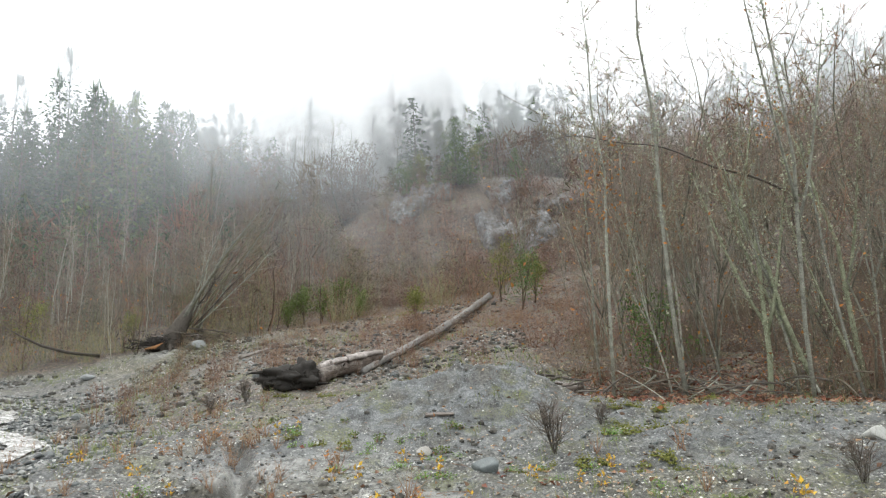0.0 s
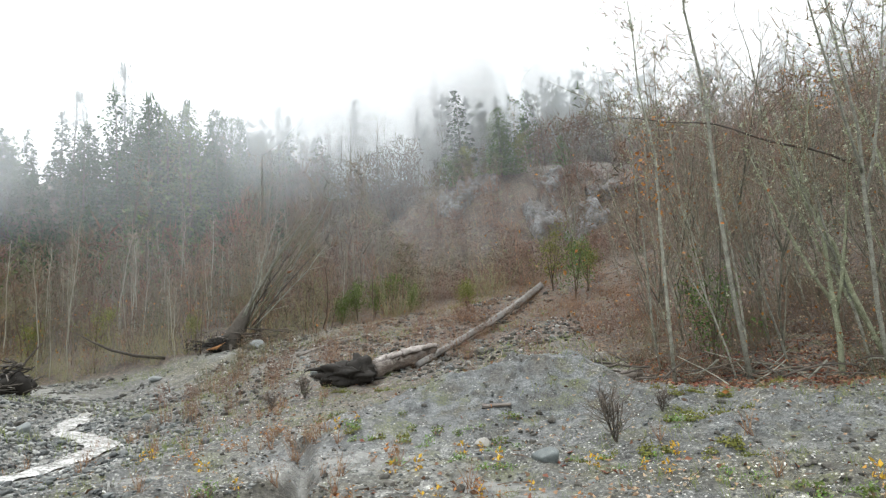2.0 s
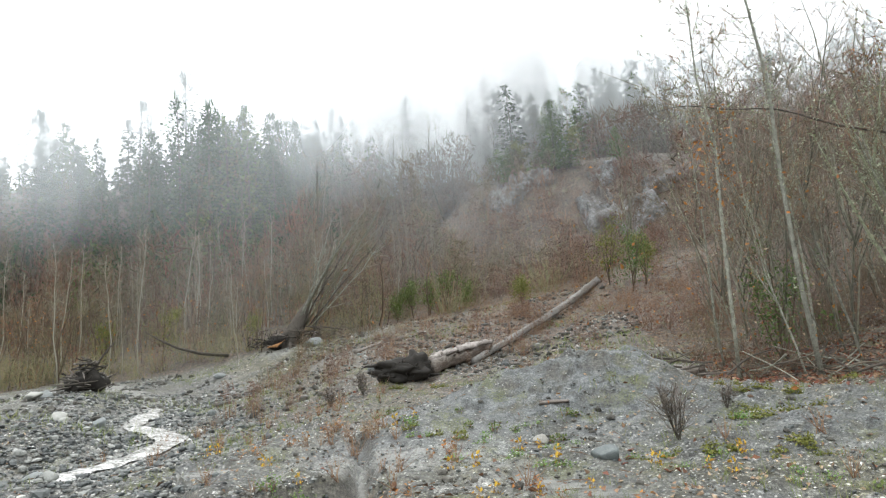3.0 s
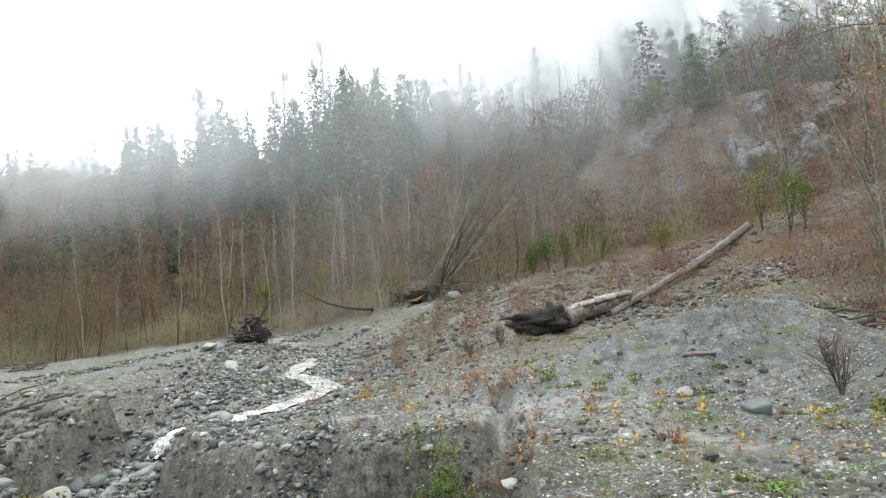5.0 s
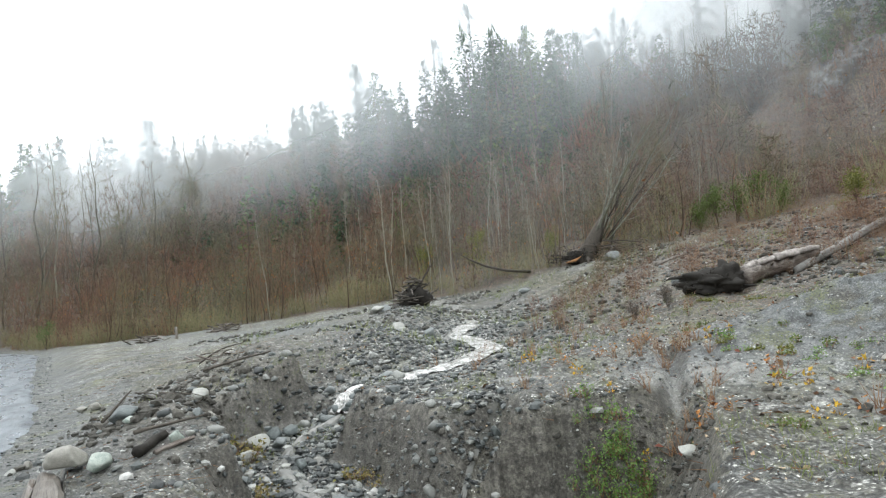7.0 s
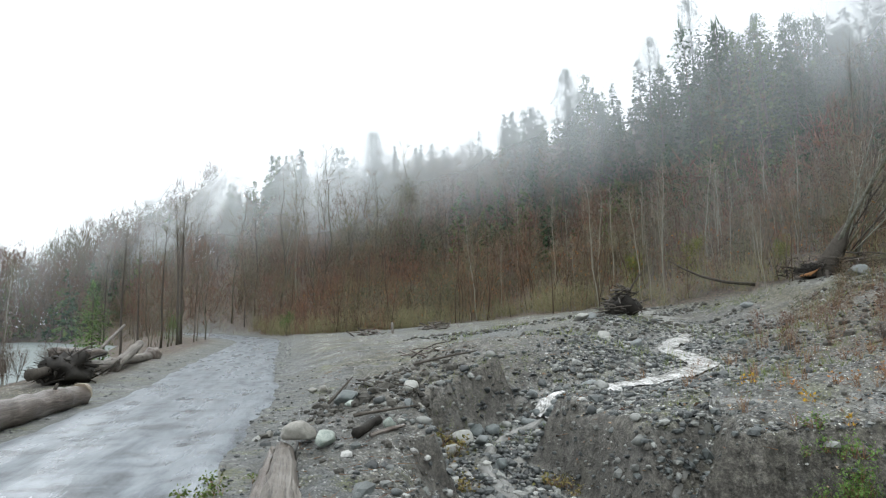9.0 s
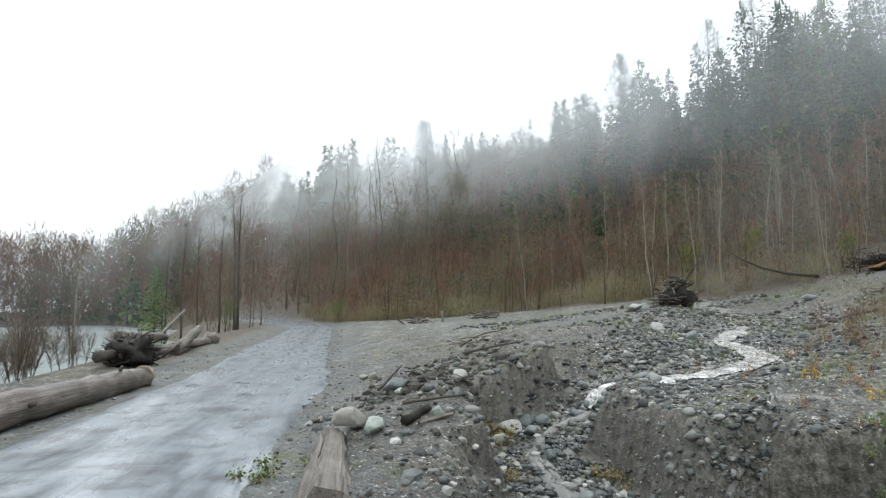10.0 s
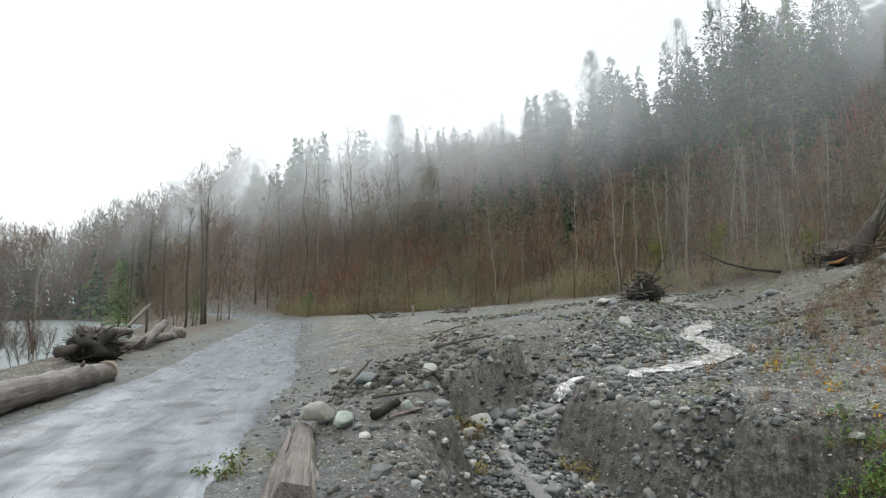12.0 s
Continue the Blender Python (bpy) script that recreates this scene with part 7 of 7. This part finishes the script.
plants("moss_patch", "flat yellow-green cushion of moss on silt", 609, 0.03, 4, 90, 0.04, M_YELLOWGREEN, clumps([(2.87, 10.5), (2.5, 9.1), (2.76, 8.06), (4.4, 11.0), (1.9, 8.2), (2.6, 9.6), (3.4, 10.2), (0.4, 6.0), (-1.9, 15.2), (-3.9, 16.2)], 4, 0.13, 9), "moss cushions on the silt")
q = np.random.default_rng(71)
spots = [(-3.2 + q.normal() * 0.6, 10.2 + q.normal() * 0.6) for _ in range(16)] + [(-5.2 + q.normal() * 0.5, 14.3 + q.normal() * 0.5) for _ in range(10)] + [(-0.5 + q.normal() * 2.2, 8.0 + q.normal() * 0.7) for _ in range(16)] + [(q.uniform(-9, -4), q.uniform(10, 17)) for _ in range(24)]
plants("dry_weed", "thin dry brown weed stalks", 605, 0.4, 9, 10, 0.035, M_DRYSTEM, spots, "dry weeds on the slide")

bush = thing("bare_bush", "small dark leafless bush on the silt bank", "bush", stand(1.42, 8.75))
bt = bare_tree(611, 0.9, 0.0045, 60, 9, 0.08, 1.0, 0.5, 0.0022, 1.6, 5, 10, 0.2)
part("stem_clump", bt[0], M_BARK_DARK, bush)
part("crown", bt[1], [M_BARK_DARK, M_TWIG_GREY], bush)
for x, y, s in ((-4.6, 15.4, 0.8), (4.3, 7.0, 0.7), (-5.3, 15.0, 0.7), (2.3, 9.8, 0.5)):
    copy_thing(bush, stand(x, y, 70 * x, s=s))

# green shrubs under the trees: sword fern, young cedar and broom
for k, (x, y, h, m, lab) in enumerate(((2.9, 31.0, 3.6, M_YELLOWGREEN, "leafy yellow-green shrub at the top of the log"), (3.6, 28.5, 3.2, M_CEDAR, "leafy green shrub beside the log"),
                                       (-1.2, 30.5, 1.5, M_YELLOWGREEN, "bright yellow-green young shrub on red litter"), (-6.5, 35.2, 2.2, M_GREEN, "dark green fern and bramble clump"),
                                       (-4.6, 35.5, 1.8, M_GREEN, "dark green fern and bramble clump"), (-8.3, 35.0, 1.7, M_GREEN, "dark green fern and bramble clump"),
                                       (-21.5, 33.6, 4.2, M_YELLOWGREEN, "tall yellow-green willow in the thicket"), (-26.5, 35.5, 3.2, M_YELLOWGREEN, "yellow-green willow in the thicket"),
                                       (-60, 25.6, 2.6, M_CEDAR, "green young cedar beside the track"), (-52, 12.9, 3.0, M_CEDAR, "green young cedar beside the track"),
                                       (4.6, 14.2, 2.6, M_CEDAR, "thin green shrub among the alders"), (4.3, 29.5, 3.0, M_YELLOWGREEN, "leafy yellow-green shrub beside the slide"), (-5.5, 35.3, 2.4, M_GREEN, "dark green fern and bramble clump"), (-7.4, 35.1, 2.3, M_GREEN, "dark green fern and bramble clump"), (3.3, 61.0, 4.2, M_YELLOWGREEN, "yellow-green shrub on the knoll"), (-1.4, 60.0, 4.5, M_YELLOWGREEN, "yellow-green shrub on the knoll"), (-3.6, 59.5, 4.0, M_CEDAR, "green shrub on the knoll"), (-16.5, 34.8, 2.4, M_YELLOWGREEN, "straw-green shrub by the uprooted tree"))):
    s = thing("shrub", lab, "shrub", stand(x, y))
    wood_g, crown = bare_tree(620 + k, h, 0.03, 26, 5, 0.1, 1.0, 0.34, 0.006, 0.5, 5, 3, 0.35)
    part("stem_clump", wood_g, M_BARK_SAP, s)
    q = np.random.default_rng(640 + k)
    v = crown.arrays()[0]
    c = v[q.integers(len(v), size=1500)] + q.normal(size=(1500, 3)) * 0.14
    c = c[c[:, 2] > 0.1]
    part("foliage", Geo().add(*leaves(c, (0.055 + 0.0008 * y) * q.uniform(0.5, 1.3, len(c)), q)), m, s)

# low brush over the upper slide
x, y = scatter(420, -12, 5, 17, 35, lambda x, y: (wooded(x, y) < 0.4) * (vnoise(x / 2, y / 2, 66) > 0.5) * 0.9, 57)
woods("slide_brush", "low red-brown dead brush and brambles on the slide", FUZZ, rows_of(x, y, g, 0.14, 0.4), [M_BARK_SAP, M_SCRUB, M_DRYSTEM], 58)
n = 16000
x, y = g.uniform(-26, 5, n), g.uniform(13, 34, n)
k = (vnoise(x * 0.45, y * 0.45, 67) > 0.55 + 0.3 * g.random(n)) & (wooded(x, y) < 0.5)
b = np.stack([x[k], y[k], ground(x[k], y[k]) - 0.01], 1)
tagged(new("rough_grass", Geo().add(*spikes(b, b + g.normal(size=(len(b), 3)) * 0.1 + [0, 0, 0.16], 0.012)).mesh("rough_grass", [M_GRASS])), "rough olive grass on the upper slide", "grass", kind="stuff")

# shore brush before the lake
q = np.random.default_rng(81)
SHORE = thing("bare_bush", "leafless grey-brown shore bush before the lake", "bush", stand(-18.5, -0.2))
bt = bare_tree(631, 2.2, 0.004, 60, 8, 0.1, 1.0, 0.3, 0.0028, 2.0, 4, 9, 0.4)
part("stem_clump", bt[0], M_BARK_SAP, SHORE)
part("crown", bt[1], [M_TWIG_GREY, M_TWIG_GREY], SHORE)
for k in range(26):
    t = q.uniform(1, 14)
    copy_thing(SHORE, stand(-17 - 0.92 * t + q.normal() * 0.6, -1.2 + 0.32 * t - abs(q.normal()) * 1.2, q.uniform(0, 360), s=q.uniform(0.5, 1.15)))

# yellow leaves still hanging in the wood, and the litter below
q = np.random.default_rng(91)
c = np.concatenate([q.normal(size=(170, 3)) * [0.35, 0.4, 0.5] + [3.4, 12.8, 5.2], q.normal(size=(120, 3)) * [0.4, 0.5, 0.4] + [7.4, 13.5, 7.0], q.normal(size=(500, 3)) * [3.0, 2.0, 1.6] + [5.5, 13.5, 2.4],
                    q.normal(size=(60, 3)) * [0.25, 0.25, 0.2] + [7.6, 13.0, 9.6]])
tagged(new("hanging_leaves", Geo().add(*leaves(c, 0.075 * q.uniform(0.6, 1.3, len(c)), q)).mesh("hanging_leaves", [M_ORANGE])), "withered orange leaves hanging in the alders", "leaves", kind="stuff")
c = np.stack([q.uniform(2.5, 14, 2600), q.uniform(9.5, 18, 2600), q.uniform(0.1, 4.5, 2600) ** 1.0], 1)
c = c[wooded(c[:, 0], c[:, 1]) > 0.5]
c[:, 2] += ground(c[:, 0], c[:, 1])
tagged(new("hanging_leaves", Geo().add(*leaves(c, 0.05 * q.uniform(0.6, 1.4, len(c)), q)).mesh("hanging_leaves", [M_LEAF_TAN])), "small tan dead leaves hanging in the alders", "leaves", kind="stuff")
c = np.stack([q.uniform(-60, -12, 1500), q.uniform(26, 37, 1500), q.uniform(0.3, 4.0, 1500)], 1)
c = c[wooded(c[:, 0], c[:, 1]) > 0.5]
c[:, 2] += ground(c[:, 0], c[:, 1])
tagged(new("hanging_leaves", Geo().add(*leaves(c, 0.12 * q.uniform(0.6, 1.4, len(c)), q)).mesh("hanging_leaves", [M_ORANGE])), "withered orange leaves hanging in the thicket", "leaves", kind="stuff")
n = 22000
x, y = q.uniform(-10, 16, n), q.uniform(7, 34, n)
k = (np.clip(wooded(x, y) + 0.5 * hump(x, y, 1, 27, 9, 8) + 0.9 * hump(x, y, 5.0, 11.2, 4.6, 0.9, -27) + 0.05 + 0.3 * hump(x, y, 0.6, 7.4, 2.8, 1.6), 0, 0.9) > q.random(n))
x, y = x[k], y[k]
c = np.stack([x, y, ground(x, y) + 0.02], 1)
tagged(new("leaf_litter", Geo().add(*leaves(c, 0.09 * q.uniform(0.5, 1.3, len(c)), q, 0.8)).mesh("leaf_litter", [M_LITTER])), "fallen red-brown leaves on the ground", "leaves", kind="stuff")
n = 9000
x, y = q.uniform(2.2, 13, n), q.uniform(8.8, 16, n)
k = np.clip(wooded(x, y) + 0.9 * hump(x, y, 5.0, 11.2, 4.6, 0.8, -27), 0, 0.95) > q.random(n)
c = np.stack([x[k], y[k], ground(x[k], y[k]) + 0.03], 1)
tagged(new("leaf_litter", Geo().add(*leaves(c, 0.085 * q.uniform(0.5, 1.3, len(c)), q, 0.6)).mesh("leaf_litter", [M_LITTER_RED])), "wet red-brown and tan leaves under the alders", "leaves", kind="stuff")
n = 5200
r, a = 5.5 + 12 * q.random(n) ** 1.3, np.radians(q.uniform(-38, 45, n))
x, y = -r * np.sin(a), r * np.cos(a)
k = (vnoise(x * 0.7, y * 0.7, 77) > 0.3 + 0.6 * q.random(n)) & (wooded(x, y) < 0.5)
c = np.stack([x[k], y[k], ground(x[k], y[k]) + 0.015], 1)
tagged(new("dead_leaves", Geo().add(*leaves(c, 0.06 * q.uniform(0.4, 1.3, len(c)), q, 0.75)).mesh("dead_leaves", [M_LEAF_TAN])), "tan and pink dead leaves strewn over silt", "leaves", kind="stuff")
n = 5000
x, y = q.uniform(-12, 8, n), q.uniform(5.5, 22, n)
k = (vnoise(x * 0.9, y * 0.9, 17) > 0.45 + 0.4 * q.random(n)) & (wooded(x, y) < 0.5)
x, y = np.repeat(x[k], 6), np.repeat(y[k], 6)
x, y = x + q.normal(size=len(x)) * 0.05, y + q.normal(size=len(x)) * 0.05
b = np.stack([x, y, ground(x, y) - 0.01], 1)
tagged(new("sparse_grass", Geo().add(*spikes(b, b + q.normal(size=(len(b), 3)) * 0.05 + [0, 0, 0.1], 0.004)).mesh("sparse_grass", [M_GRASS])), "sparse short olive grass on the silt", "grass", kind="stuff")
